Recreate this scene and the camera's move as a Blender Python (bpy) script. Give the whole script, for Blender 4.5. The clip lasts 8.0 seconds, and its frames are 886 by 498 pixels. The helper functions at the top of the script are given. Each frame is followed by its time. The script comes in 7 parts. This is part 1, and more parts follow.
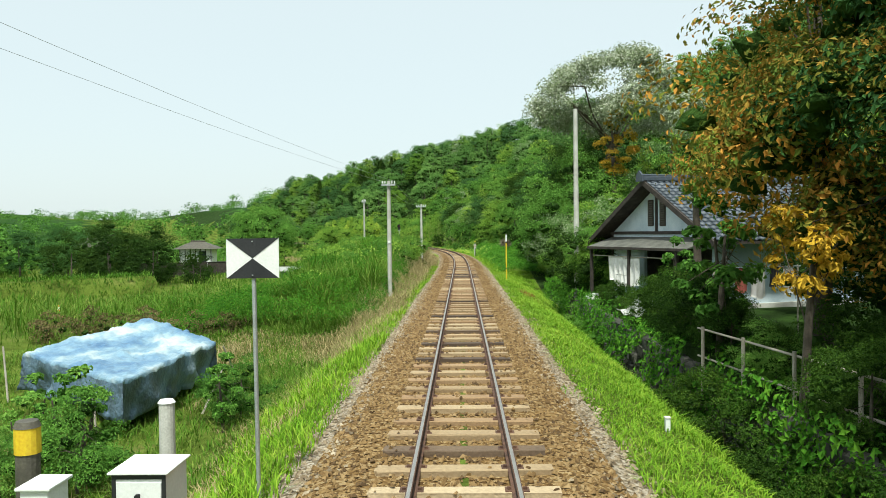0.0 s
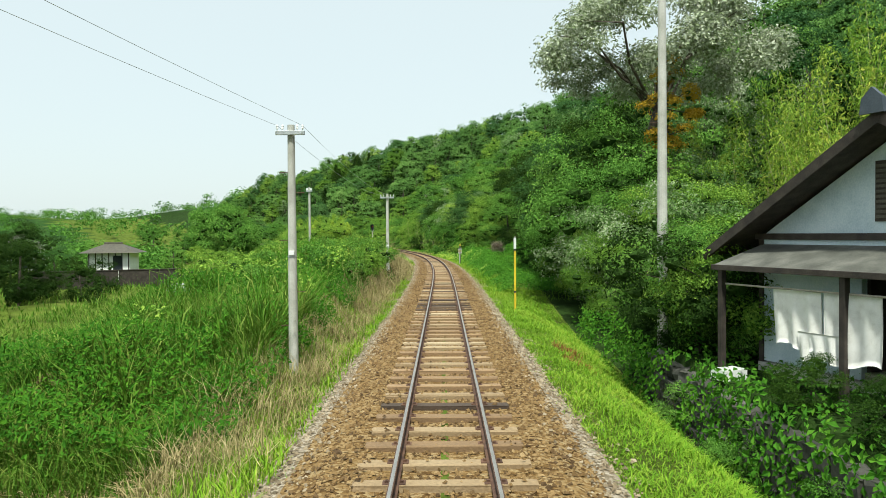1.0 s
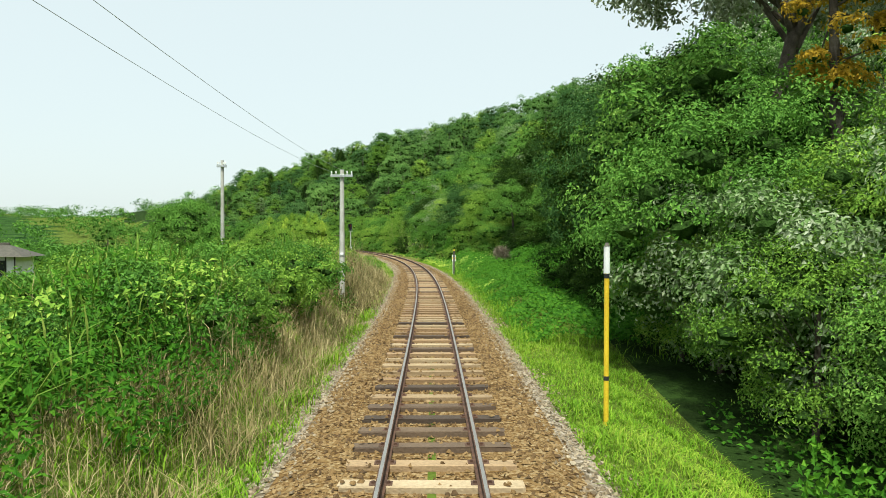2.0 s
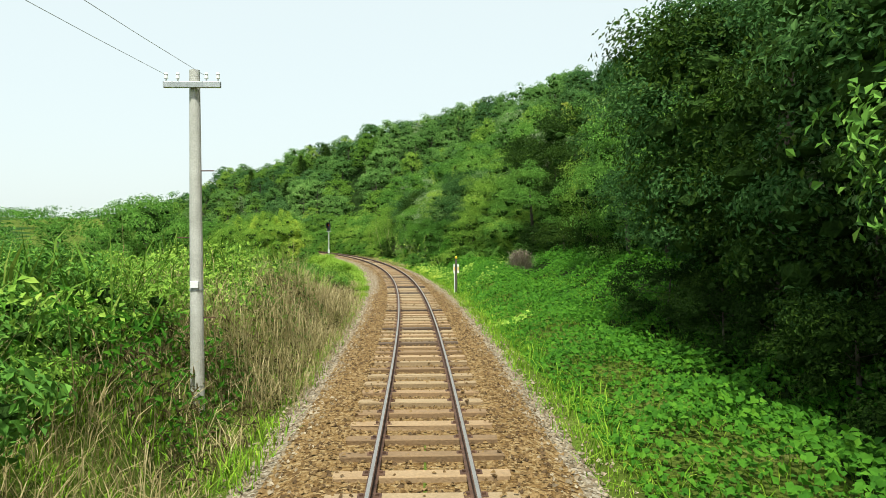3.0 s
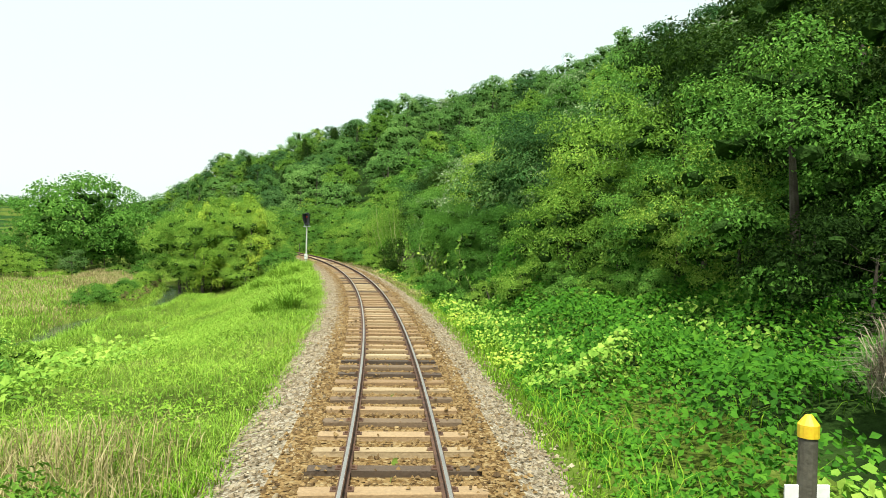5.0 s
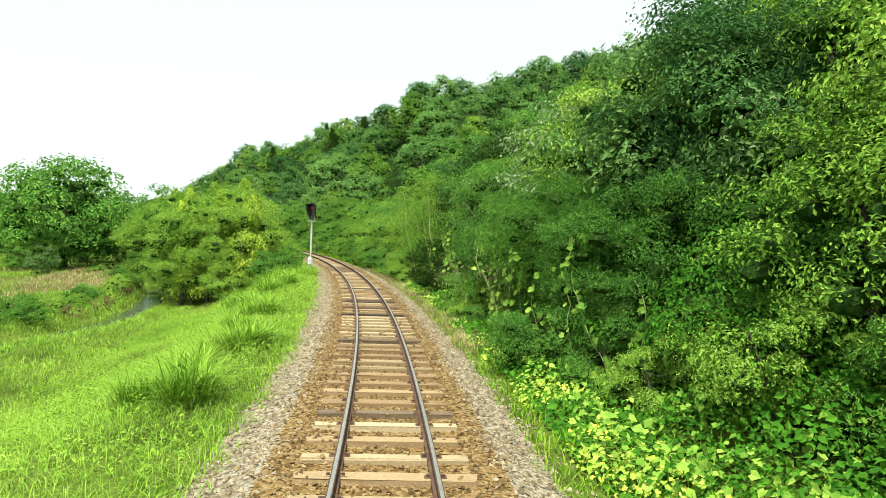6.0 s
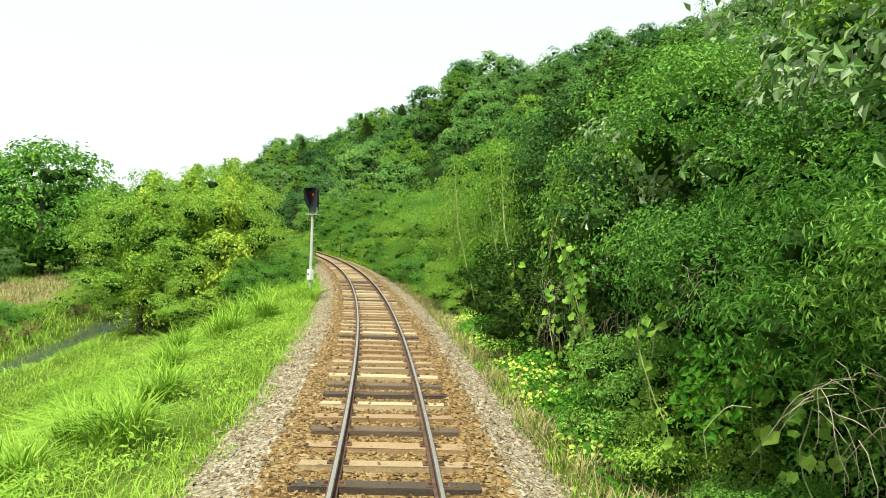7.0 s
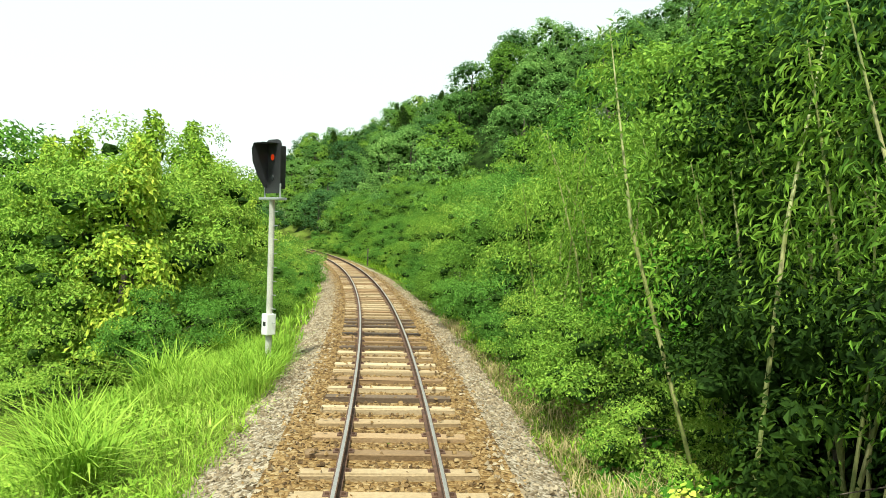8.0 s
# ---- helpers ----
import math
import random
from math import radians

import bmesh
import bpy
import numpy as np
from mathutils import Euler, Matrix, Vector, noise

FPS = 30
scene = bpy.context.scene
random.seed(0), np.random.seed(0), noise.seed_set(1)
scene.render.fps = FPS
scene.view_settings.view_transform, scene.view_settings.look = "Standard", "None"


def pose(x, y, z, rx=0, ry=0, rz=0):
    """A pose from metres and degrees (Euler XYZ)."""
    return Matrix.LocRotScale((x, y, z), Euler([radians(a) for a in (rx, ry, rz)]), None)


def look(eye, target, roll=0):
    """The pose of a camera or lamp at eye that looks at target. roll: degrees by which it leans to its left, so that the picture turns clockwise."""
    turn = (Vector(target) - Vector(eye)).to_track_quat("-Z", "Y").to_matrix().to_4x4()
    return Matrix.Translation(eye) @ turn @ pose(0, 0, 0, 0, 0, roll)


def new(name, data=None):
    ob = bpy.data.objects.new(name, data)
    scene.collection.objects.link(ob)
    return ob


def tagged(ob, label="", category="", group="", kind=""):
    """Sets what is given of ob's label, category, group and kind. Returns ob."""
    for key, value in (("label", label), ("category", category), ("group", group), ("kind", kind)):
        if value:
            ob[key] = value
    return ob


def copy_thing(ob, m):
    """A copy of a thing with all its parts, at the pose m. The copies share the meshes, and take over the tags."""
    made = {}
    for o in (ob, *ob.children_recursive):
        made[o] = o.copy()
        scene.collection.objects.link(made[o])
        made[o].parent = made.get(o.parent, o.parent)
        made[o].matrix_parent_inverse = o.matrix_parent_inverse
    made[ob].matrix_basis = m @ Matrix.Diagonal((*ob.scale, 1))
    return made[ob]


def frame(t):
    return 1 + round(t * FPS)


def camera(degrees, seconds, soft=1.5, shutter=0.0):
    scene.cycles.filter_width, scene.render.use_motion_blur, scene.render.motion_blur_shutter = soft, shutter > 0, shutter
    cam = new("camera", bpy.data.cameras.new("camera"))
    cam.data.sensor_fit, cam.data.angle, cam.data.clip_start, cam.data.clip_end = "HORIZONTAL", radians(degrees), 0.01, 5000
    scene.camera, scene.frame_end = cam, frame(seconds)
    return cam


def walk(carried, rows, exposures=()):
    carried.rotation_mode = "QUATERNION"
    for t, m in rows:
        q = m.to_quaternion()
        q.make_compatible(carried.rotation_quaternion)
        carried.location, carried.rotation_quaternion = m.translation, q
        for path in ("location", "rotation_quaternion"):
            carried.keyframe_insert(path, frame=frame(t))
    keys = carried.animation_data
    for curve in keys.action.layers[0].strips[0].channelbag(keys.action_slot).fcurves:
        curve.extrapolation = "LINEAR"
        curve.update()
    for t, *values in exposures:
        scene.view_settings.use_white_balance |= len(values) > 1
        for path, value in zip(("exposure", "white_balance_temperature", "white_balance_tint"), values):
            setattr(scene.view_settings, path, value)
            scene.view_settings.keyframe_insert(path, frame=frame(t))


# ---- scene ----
# ---------------------------------------------------------------- the line of the track
# The line runs straight along +y, then bends to the left. s is the distance along it, d the distance to its right.
BEND_FROM, BEND_FULL, BEND = 47.0, 97.0, 0.0029
LINE_S = np.arange(-60.0, 420.0, 0.5)
_k = np.clip((LINE_S - BEND_FROM) / (BEND_FULL - BEND_FROM), 0, 1) * BEND
_k = np.where(LINE_S > 230, _k * np.clip((300 - LINE_S) / 70, 0, 1), _k)
LINE_H = np.concatenate([[0], np.cumsum((_k[1:] + _k[:-1]) * 0.25)])
LINE_X = np.concatenate([[0], np.cumsum(-np.sin((LINE_H[1:] + LINE_H[:-1]) / 2) * 0.5)])
LINE_Y = np.concatenate([[0], np.cumsum(np.cos((LINE_H[1:] + LINE_H[:-1]) / 2) * 0.5)]) + LINE_S[0]


def on_line(s, d=0.0):
    """World x, y and heading of a place s along the track and d to its right."""
    h = np.interp(s, LINE_S, LINE_H)
    return np.interp(s, LINE_S, LINE_X) + d * np.cos(h), np.interp(s, LINE_S, LINE_Y) + d * np.sin(h), h


def off_line(x, y):
    """s and d of world places, for arrays."""
    x, y = np.atleast_1d(np.asarray(x, float)), np.atleast_1d(np.asarray(y, float))
    s, d = np.empty_like(x), np.empty_like(x)
    for a in range(0, len(x), 20000):
        px, py = x[a:a + 20000, None], y[a:a + 20000, None]
        i = np.argmin((px - LINE_X[::4]) ** 2 + (py - LINE_Y[::4]) ** 2, axis=1) * 4
        dx, dy, h = px[:, 0] - LINE_X[i], py[:, 0] - LINE_Y[i], LINE_H[i]
        s[a:a + 20000] = LINE_S[i] - dx * np.sin(h) + dy * np.cos(h)
        d[a:a + 20000] = dx * np.cos(h) + dy * np.sin(h)
    return s, d


# ---------------------------------------------------------------- camera
cam = camera(61.0, 8.0, soft=0.85)
EYE, TILT, LEAN, TURN = 2.62, -1.25, 0.7, 1.4
# seconds, metres along the track, metres to its right, yaw, pitch, roll
ROWS = [
    (0.0, 0.0, 0.0, 0.0, 0.0, 0.0),
    (0.5, 9.2, 0.0, -0.76, 0.02, -0.22),
    (1.0, 18.2, 0.0, -1.39, 0.08, -0.26),
    (1.5, 27.1, 0.0, -1.92, 0.15, -0.78),
    (3.0, 53.2, 0.0, -2.83, 0.22, -0.51),
    (3.5, 61.8, 0.0, -3.01, 0.25, -1.29),
    (4.0, 70.4, 0.0, -2.81, 0.27, -1.61),
    (4.5, 79.0, 0.0, -2.25, 0.29, -1.58),
    (6.0, 105.0, 0.0, 1.14, 0.18, -2.97),
    (6.5, 113.6, 0.0, 2.72, 0.08, -2.56),
    (7.0, 122.3, 0.0, 4.07, 0.02, -3.07),
    (7.5, 131.0, 0.0, 5.36, 0.01, -3.57),
    (8.0, 139.6, 0.0, 7.06, -0.09, -2.55),
]
walk(cam, [(t, pose(*on_line(s, d)[:2], EYE, 90 + TILT + pitch, LEAN + roll, TURN + yaw)) for t, s, d, yaw, pitch, roll in ROWS],
     exposures=[(0.0, 0.2, 6250, 1), (1.5, 0.2, 6300, 1), (3.0, 0.29, 6400, 2), (4.5, 0.41, 6450, 0), (6.0, 0.57, 6550, -4), (8.0, 0.57, 6600, -4)])

# ---------------------------------------------------------------- light
SUN_HIGH, SUN_FROM = 63.0, 184.0   # degrees over the horizon; bearing from +y, clockwise
world = bpy.data.worlds.new("sky")
scene.world = world
world.use_nodes = True
wn = world.node_tree
wn.nodes.clear()
sky = wn.nodes.new("ShaderNodeTexSky")
sky.sky_type, sky.sun_disc = "NISHITA", False
sky.sun_elevation, sky.sun_rotation = radians(SUN_HIGH), radians(SUN_FROM)
sky.air_density, sky.dust_density, sky.ozone_density = 1.0, 2.5, 1.0
haze = wn.nodes.new("ShaderNodeMix")
haze.data_type = "RGBA"
haze.inputs["Factor"].default_value = 0.7
haze.inputs["B"].default_value = (9.2, 9.7, 9.7, 1)
back = wn.nodes.new("ShaderNodeBackground")
back.inputs["Strength"].default_value = 0.1
wout = wn.nodes.new("ShaderNodeOutputWorld")
wn.links.new(sky.outputs[0], haze.inputs["A"])
wn.links.new(haze.outputs["Result"], back.inputs["Color"])
wn.links.new(back.outputs[0], wout.inputs["Surface"])

sun = new("sun", bpy.data.lights.new("sun", "SUN"))
sun.data.energy, sun.data.angle, sun.data.color = 5.0, radians(4), (1.0, 0.96, 0.86)
_a, _e = radians(SUN_FROM), radians(SUN_HIGH)
sun.matrix_world = look((0, 0, 60), (-math.sin(_a) * math.cos(_e), -math.cos(_a) * math.cos(_e), 60 - math.sin(_e)))


# ---------------------------------------------------------------- materials
def material(name, colours, rough=0.7, scale=3.0, fine=40.0, bump=0.3, metal=0.0, vary="noise", through_light=0.0, spread=1.0, depth=0.02, spec=0.5):
    """A surface whose colour runs over the given colours: by noise, by leaf (island) or by piece (object), with fine grain and relief."""
    m = bpy.data.materials.new(name)
    m.use_nodes = True
    t = m.node_tree
    t.nodes.clear()
    N, L = t.nodes.new, t.links.new
    out, bs = N("ShaderNodeOutputMaterial"), N("ShaderNodeBsdfPrincipled")
    geo, obj, tex = N("ShaderNodeNewGeometry"), N("ShaderNodeObjectInfo"), N("ShaderNodeTexCoord")
    big = N("ShaderNodeTexNoise")
    big.inputs["Scale"].default_value, big.inputs["Detail"].default_value = scale, 5
    small = N("ShaderNodeTexNoise")
    small.inputs["Scale"].default_value, small.inputs["Detail"].default_value = fine, 3
    for n in (big, small):
        L(geo.outputs["Position"] if vary != "object" else tex.outputs["Object"], n.inputs["Vector"])
    ramp = N("ShaderNodeValToRGB")
    e = ramp.color_ramp.elements
    while len(e) < len(colours):
        e.new(0.5)
    for i, c in enumerate(colours):
        e[i].position = i / max(1, len(colours) - 1)
        e[i].color = (*c, 1)
    if vary == "noise":
        rng = N("ShaderNodeMapRange")
        rng.inputs["From Min"].default_value, rng.inputs["From Max"].default_value = 0.5 - 0.22 * spread, 0.5 + 0.22 * spread
        L(big.outputs["Fac"], rng.inputs["Value"])
        L(rng.outputs["Result"], ramp.inputs["Fac"])
    else:
        mix = N("ShaderNodeMath")
        mix.operation = "MULTIPLY_ADD"
        L(big.outputs["Fac"], mix.inputs[0])
        mix.inputs[1].default_value = 0.7
        sub = N("ShaderNodeMath")
        sub.operation = "MULTIPLY_ADD"
        L(geo.outputs["Random Per Island"] if vary == "island" else obj.outputs["Random"], sub.inputs[0])
        sub.inputs[1].default_value, sub.inputs[2].default_value = 0.8 * spread, 0.5 - 0.4 * spread - 0.35
        if vary == "island":
            each = N("ShaderNodeMath")
            each.operation = "MULTIPLY_ADD"
            L(obj.outputs["Random"], each.inputs[0])
            each.inputs[1].default_value, each.inputs[2].default_value = 0.5, 0.5 - 0.4 * spread - 0.35 - 0.25
            L(each.outputs[0], sub.inputs[2])
        L(sub.outputs[0], mix.inputs[2])
        L(mix.outputs[0], ramp.inputs["Fac"])
    hue = N("ShaderNodeMix")
    hue.data_type, hue.blend_type = "RGBA", "OVERLAY"
    hue.inputs["Factor"].default_value = 0.35
    L(ramp.outputs["Color"], hue.inputs["A"])
    L(small.outputs["Fac"], hue.inputs["B"])
    L(hue.outputs["Result"], bs.inputs["Base Color"])
    bs.inputs["Roughness"].default_value, bs.inputs["Metallic"].default_value = rough, metal
    bs.inputs["Specular IOR Level"].default_value = spec
    if bump:
        bp = N("ShaderNodeBump")
        bp.inputs["Strength"].default_value, bp.inputs["Distance"].default_value = bump, depth
        L(small.outputs["Fac"], bp.inputs["Height"])
        L(bp.outputs["Normal"], bs.inputs["Normal"])
    if through_light:
        tr, add = N("ShaderNodeBsdfTranslucent"), N("ShaderNodeMixShader")
        L(hue.outputs["Result"], tr.inputs["Color"])
        add.inputs["Fac"].default_value = through_light
        L(bs.outputs[0], add.inputs[1])
        L(tr.outputs[0], add.inputs[2])
        L(add.outputs[0], out.inputs["Surface"])
    else:
        L(bs.outputs[0], out.inputs["Surface"])
    return m


def leafy(name, colours, spread=1.0, pale=False, tint=(1.2, 1.22, 0.84)):
    if not pale:
        colours = [(r * tint[0], g * tint[1], b * tint[2]) for r, g, b in colours]
    return material(name, colours, rough=0.75, scale=0.25, fine=8, bump=0, vary="island", through_light=0.22, spread=0.7 * spread, spec=0.12)


WOODY = (1.52, 1.4, 2.7)   # duller, paler green of trees and bushes beside grass
M_SOIL = material("soil and low grass", [(0.045, 0.058, 0.012), (0.072, 0.1, 0.017), (0.105, 0.15, 0.024), (0.15, 0.165, 0.045)], 0.95, 0.5, 9, 0.8, depth=0.1, spec=0.03)
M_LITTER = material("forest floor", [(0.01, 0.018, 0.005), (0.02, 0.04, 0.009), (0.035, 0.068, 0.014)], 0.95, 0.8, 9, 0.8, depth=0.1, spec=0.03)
M_CANOPY = material("far tree canopy", [(0.012, 0.035, 0.009), (0.022, 0.06, 0.013), (0.038, 0.085, 0.017), (0.055, 0.11, 0.022)], 0.95, 0.09, 0.35, 1.0, depth=3.0, spec=0.03)
def gravel(name, colours, size):
    """Broken stone packed close: each cell of its own tone, rounded by relief."""
    m = material(name, colours, 0.95, 9, 60, 0.0, spec=0.1)
    nt = m.node_tree
    N, L = nt.nodes.new, nt.links.new
    geo = next(n for n in nt.nodes if n.type == "NEW_GEOMETRY")
    ramp = next(n for n in nt.nodes if n.type == "VALTORGB")
    bs = next(n for n in nt.nodes if n.type == "BSDF_PRINCIPLED")
    vor, sep, bp = N("ShaderNodeTexVoronoi"), N("ShaderNodeSeparateColor"), N("ShaderNodeBump")
    vor.inputs["Scale"].default_value = 1 / size
    L(geo.outputs["Position"], vor.inputs["Vector"])
    L(vor.outputs["Color"], sep.inputs["Color"])
    L(sep.outputs["Red"], ramp.inputs["Fac"])
    bp.invert = True
    bp.inputs["Strength"].default_value, bp.inputs["Distance"].default_value = 1.0, 0.03
    L(vor.outputs["Distance"], bp.inputs["Height"])
    L(bp.outputs["Normal"], bs.inputs["Normal"])
    return m


M_BALLAST = gravel("rusty ballast", [(0.07, 0.038, 0.015), (0.165, 0.097, 0.036), (0.24, 0.155, 0.066), (0.32, 0.235, 0.125)], 0.05)
M_GREYBED = gravel("grey ballast", [(0.1, 0.078, 0.05), (0.2, 0.16, 0.11), (0.3, 0.25, 0.19), (0.4, 0.35, 0.28)], 0.05)
M_STONE = material("ballast stones", [(0.08, 0.045, 0.017), (0.185, 0.11, 0.04), (0.265, 0.17, 0.07), (0.36, 0.265, 0.14)], 0.9, 3, 60, 0.4, vary="island")
M_GREYSTONE = material("clean ballast stones", [(0.12, 0.085, 0.05), (0.27, 0.21, 0.135), (0.43, 0.36, 0.26)], 0.9, 3, 60, 0.4, vary="island")
M_RAILTOP = material("polished steel", [(0.5, 0.455, 0.41), (0.62, 0.57, 0.52)], 0.42, 4, 60, 0.05, metal=1.0)
M_RAILSIDE = material("rusty steel", [(0.045, 0.02, 0.012), (0.09, 0.045, 0.028), (0.14, 0.07, 0.04)], 0.85, 6, 80, 0.4)
M_SLEEPER_PALE = material("bleached sleeper wood", [(0.25, 0.17, 0.09), (0.34, 0.25, 0.145), (0.46, 0.36, 0.23)], 0.85, 2, 25, 0.6, vary="object")
M_SLEEPER_TAN = material("weathered sleeper wood", [(0.16, 0.1, 0.05), (0.26, 0.165, 0.085), (0.36, 0.25, 0.14)], 0.85, 2, 25, 0.6, vary="object")
M_SLEEPER_DARK = material("tarred sleeper wood", [(0.04, 0.028, 0.02), (0.09, 0.06, 0.04), (0.17, 0.115, 0.07)], 0.85, 2, 25, 0.6, vary="object")
M_LAWN = leafy("short bank grass", [(0.05, 0.13, 0.012), (0.098, 0.21, 0.018), (0.165, 0.29, 0.028), (0.27, 0.33, 0.065)])
M_REED = leafy("green reeds", [(0.018, 0.055, 0.007), (0.038, 0.1, 0.012), (0.072, 0.155, 0.018), (0.17, 0.22, 0.06)])
M_DRY = leafy("dry reeds", [(0.14, 0.125, 0.045), (0.28, 0.23, 0.1), (0.46, 0.38, 0.2), (0.62, 0.52, 0.32)], pale=True)
M_VINE = leafy("vine leaves", [(0.056, 0.135, 0.009), (0.1, 0.21, 0.013), (0.17, 0.31, 0.02), (0.29, 0.42, 0.036)], tint=(1.32, 1.22, 2.5))
M_LEAF = leafy("broad leaves", [(0.036, 0.1, 0.008), (0.06, 0.155, 0.012), (0.1, 0.225, 0.018), (0.17, 0.3, 0.03)], tint=WOODY)
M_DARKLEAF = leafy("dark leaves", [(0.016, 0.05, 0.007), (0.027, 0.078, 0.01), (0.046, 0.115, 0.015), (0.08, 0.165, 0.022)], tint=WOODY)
M_PALELEAF = leafy("blossoming leaves", [(0.045, 0.12, 0.02), (0.1, 0.2, 0.045), (0.2, 0.3, 0.11), (0.46, 0.5, 0.36)], pale=True)
M_BAMBOO = leafy("bamboo leaves", [(0.07, 0.16, 0.012), (0.135, 0.26, 0.018), (0.25, 0.36, 0.028), (0.4, 0.43, 0.045)], tint=WOODY)
M_ORANGE = leafy("withered leaves", [(0.25, 0.17, 0.03), (0.46, 0.29, 0.04), (0.62, 0.4, 0.06)])
# dark colour of the clump cores, standing for shade deep in the crown
M_CROWNSHADE = material("shade inside leaf clumps", [(0.016, 0.034, 0.008), (0.032, 0.066, 0.015), (0.052, 0.1, 0.022)], 1.0, 2.5, 14, 0.8, depth=0.08, spec=0.0)
M_RUSTGRASS = leafy("reddish dead grass", [(0.1, 0.05, 0.02), (0.24, 0.11, 0.035), (0.36, 0.19, 0.06)], pale=True)
M_BARK = material("bark", [(0.03, 0.024, 0.016), (0.07, 0.055, 0.04), (0.13, 0.11, 0.085)], 0.9, 3, 30, 0.8)
M_WHITE = material("white paint", [(0.7, 0.71, 0.7), (0.8, 0.8, 0.79)], 0.55, 3, 40, 0.1)
M_BLACK = material("black paint", [(0.012, 0.013, 0.016), (0.03, 0.03, 0.034)], 0.5, 3, 40, 0.1)
M_YELLOW = material("yellow paint", [(0.62, 0.42, 0.02), (0.75, 0.52, 0.03)], 0.5, 4, 40, 0.1)
M_GALV = material("galvanised steel", [(0.35, 0.37, 0.38), (0.5, 0.52, 0.53)], 0.5, 6, 60, 0.1, metal=0.6)
M_PLASTER = material("pale blue-grey plaster", [(0.42, 0.52, 0.59), (0.54, 0.63, 0.69), (0.62, 0.7, 0.75)], 0.85, 1.5, 30, 0.25)
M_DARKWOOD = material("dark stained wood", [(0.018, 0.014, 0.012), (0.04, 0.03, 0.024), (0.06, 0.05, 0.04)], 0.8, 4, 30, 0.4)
M_TILE = material("grey roof tiles", [(0.022, 0.03, 0.04), (0.042, 0.055, 0.072), (0.085, 0.1, 0.125)], 0.5, 4, 30, 0.2, vary="object")
M_TILES = material("grey roof tile rows", [(0.022, 0.03, 0.04), (0.042, 0.055, 0.072), (0.085, 0.1, 0.125)], 0.5, 4, 30, 0.2, vary="island")
M_SHEET = material("weathered roof sheet", [(0.06, 0.06, 0.05), (0.1, 0.1, 0.085), (0.16, 0.155, 0.135)], 0.7, 2.5, 30, 0.3)
M_CLOTH = material("off-white cloth", [(0.62, 0.6, 0.56), (0.76, 0.74, 0.7), (0.82, 0.8, 0.77)], 0.9, 5, 60, 0.3)
M_ROSE = material("faded red cloth", [(0.3, 0.08, 0.06), (0.45, 0.14, 0.1)], 0.9, 5, 60, 0.3)
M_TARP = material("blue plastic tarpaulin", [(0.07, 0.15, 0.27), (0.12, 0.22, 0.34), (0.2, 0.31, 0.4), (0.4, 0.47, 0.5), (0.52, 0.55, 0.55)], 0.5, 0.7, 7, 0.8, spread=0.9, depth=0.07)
M_TARPSHADE = material("grey-blue tarpaulin in side shade", [(0.05, 0.07, 0.08), (0.08, 0.12, 0.16), (0.12, 0.19, 0.28), (0.2, 0.26, 0.3)], 0.45, 1.1, 9, 0.8, depth=0.06)
M_CONE = material("orange plastic", [(0.6, 0.12, 0.02), (0.72, 0.17, 0.03)], 0.5, 3, 30, 0.1)
M_GLASS = material("dark window glass", [(0.02, 0.025, 0.03), (0.035, 0.04, 0.045)], 0.12, 2, 10, 0.0)
M_WALLSTONE = material("mossy field stones", [(0.02, 0.024, 0.016), (0.05, 0.05, 0.04), (0.12, 0.115, 0.1)], 0.9, 2, 20, 0.5, vary="object")
M_OLDTIMBER = material("bleached timber", [(0.28, 0.25, 0.2), (0.42, 0.38, 0.32)], 0.9, 3, 30, 0.4)
M_RUSTBROWN = material("brown weathered metal", [(0.05, 0.045, 0.035), (0.11, 0.1, 0.075)], 0.7, 5, 40, 0.3)
M_BRANCH = material("dry brushwood", [(0.12, 0.095, 0.065), (0.24, 0.2, 0.14), (0.37, 0.31, 0.23)], 0.9, 3, 30, 0.3, vary="island")
M_WATER = material("stream water", [(0.05, 0.06, 0.045), (0.07, 0.08, 0.06)], 0.06, 2, 6, 0.25, depth=0.02)
M_ROAD = material("pale concrete road", [(0.26, 0.27, 0.25), (0.36, 0.37, 0.34)], 0.9, 2, 30, 0.3)
M_CULM = material("bamboo culms", [(0.16, 0.2, 0.06), (0.28, 0.3, 0.1), (0.4, 0.38, 0.18)], 0.5, 2, 20, 0.2)
M_CONCRETE = material("weathered concrete", [(0.34, 0.33, 0.29), (0.46, 0.45, 0.41), (0.55, 0.54, 0.5)], 0.85, 2, 50, 0.3)


# ---------------------------------------------------------------- building blocks
def mesh_of(name, verts, faces, mats, smooth=False):
    """A mesh from arrays: verts (n, 3), faces (m, k) of one size."""
    me = bpy.data.meshes.new(name)
    verts, faces = np.asarray(verts, np.float32), np.asarray(faces, np.int32)
    m, k = faces.shape
    me.vertices.add(len(verts))
    me.vertices.foreach_set("co", verts.ravel())
    me.loops.add(m * k)
    me.loops.foreach_set("vertex_index", faces.ravel())
    me.polygons.add(m)
    me.polygons.foreach_set("loop_start", np.arange(0, m * k, k, dtype=np.int32))
    me.polygons.foreach_set("use_smooth", np.full(m, smooth))
    me.update(calc_edges=True)
    for mat in (mats if isinstance(mats, (list, tuple)) else [mats]):
        me.materials.append(mat)
    return me


def part(name, bm, mat, parent, label=""):
    """Links a bmesh, or a mesh, as one object under a thing or a part."""
    if isinstance(bm, bmesh.types.BMesh):
        me = bpy.data.meshes.new(name)
        bm.to_mesh(me)
        bm.free()
        me.materials.append(mat)
    else:
        me = bm
    ob = new(name, me)
    ob.parent = parent
    return tagged(ob, label)


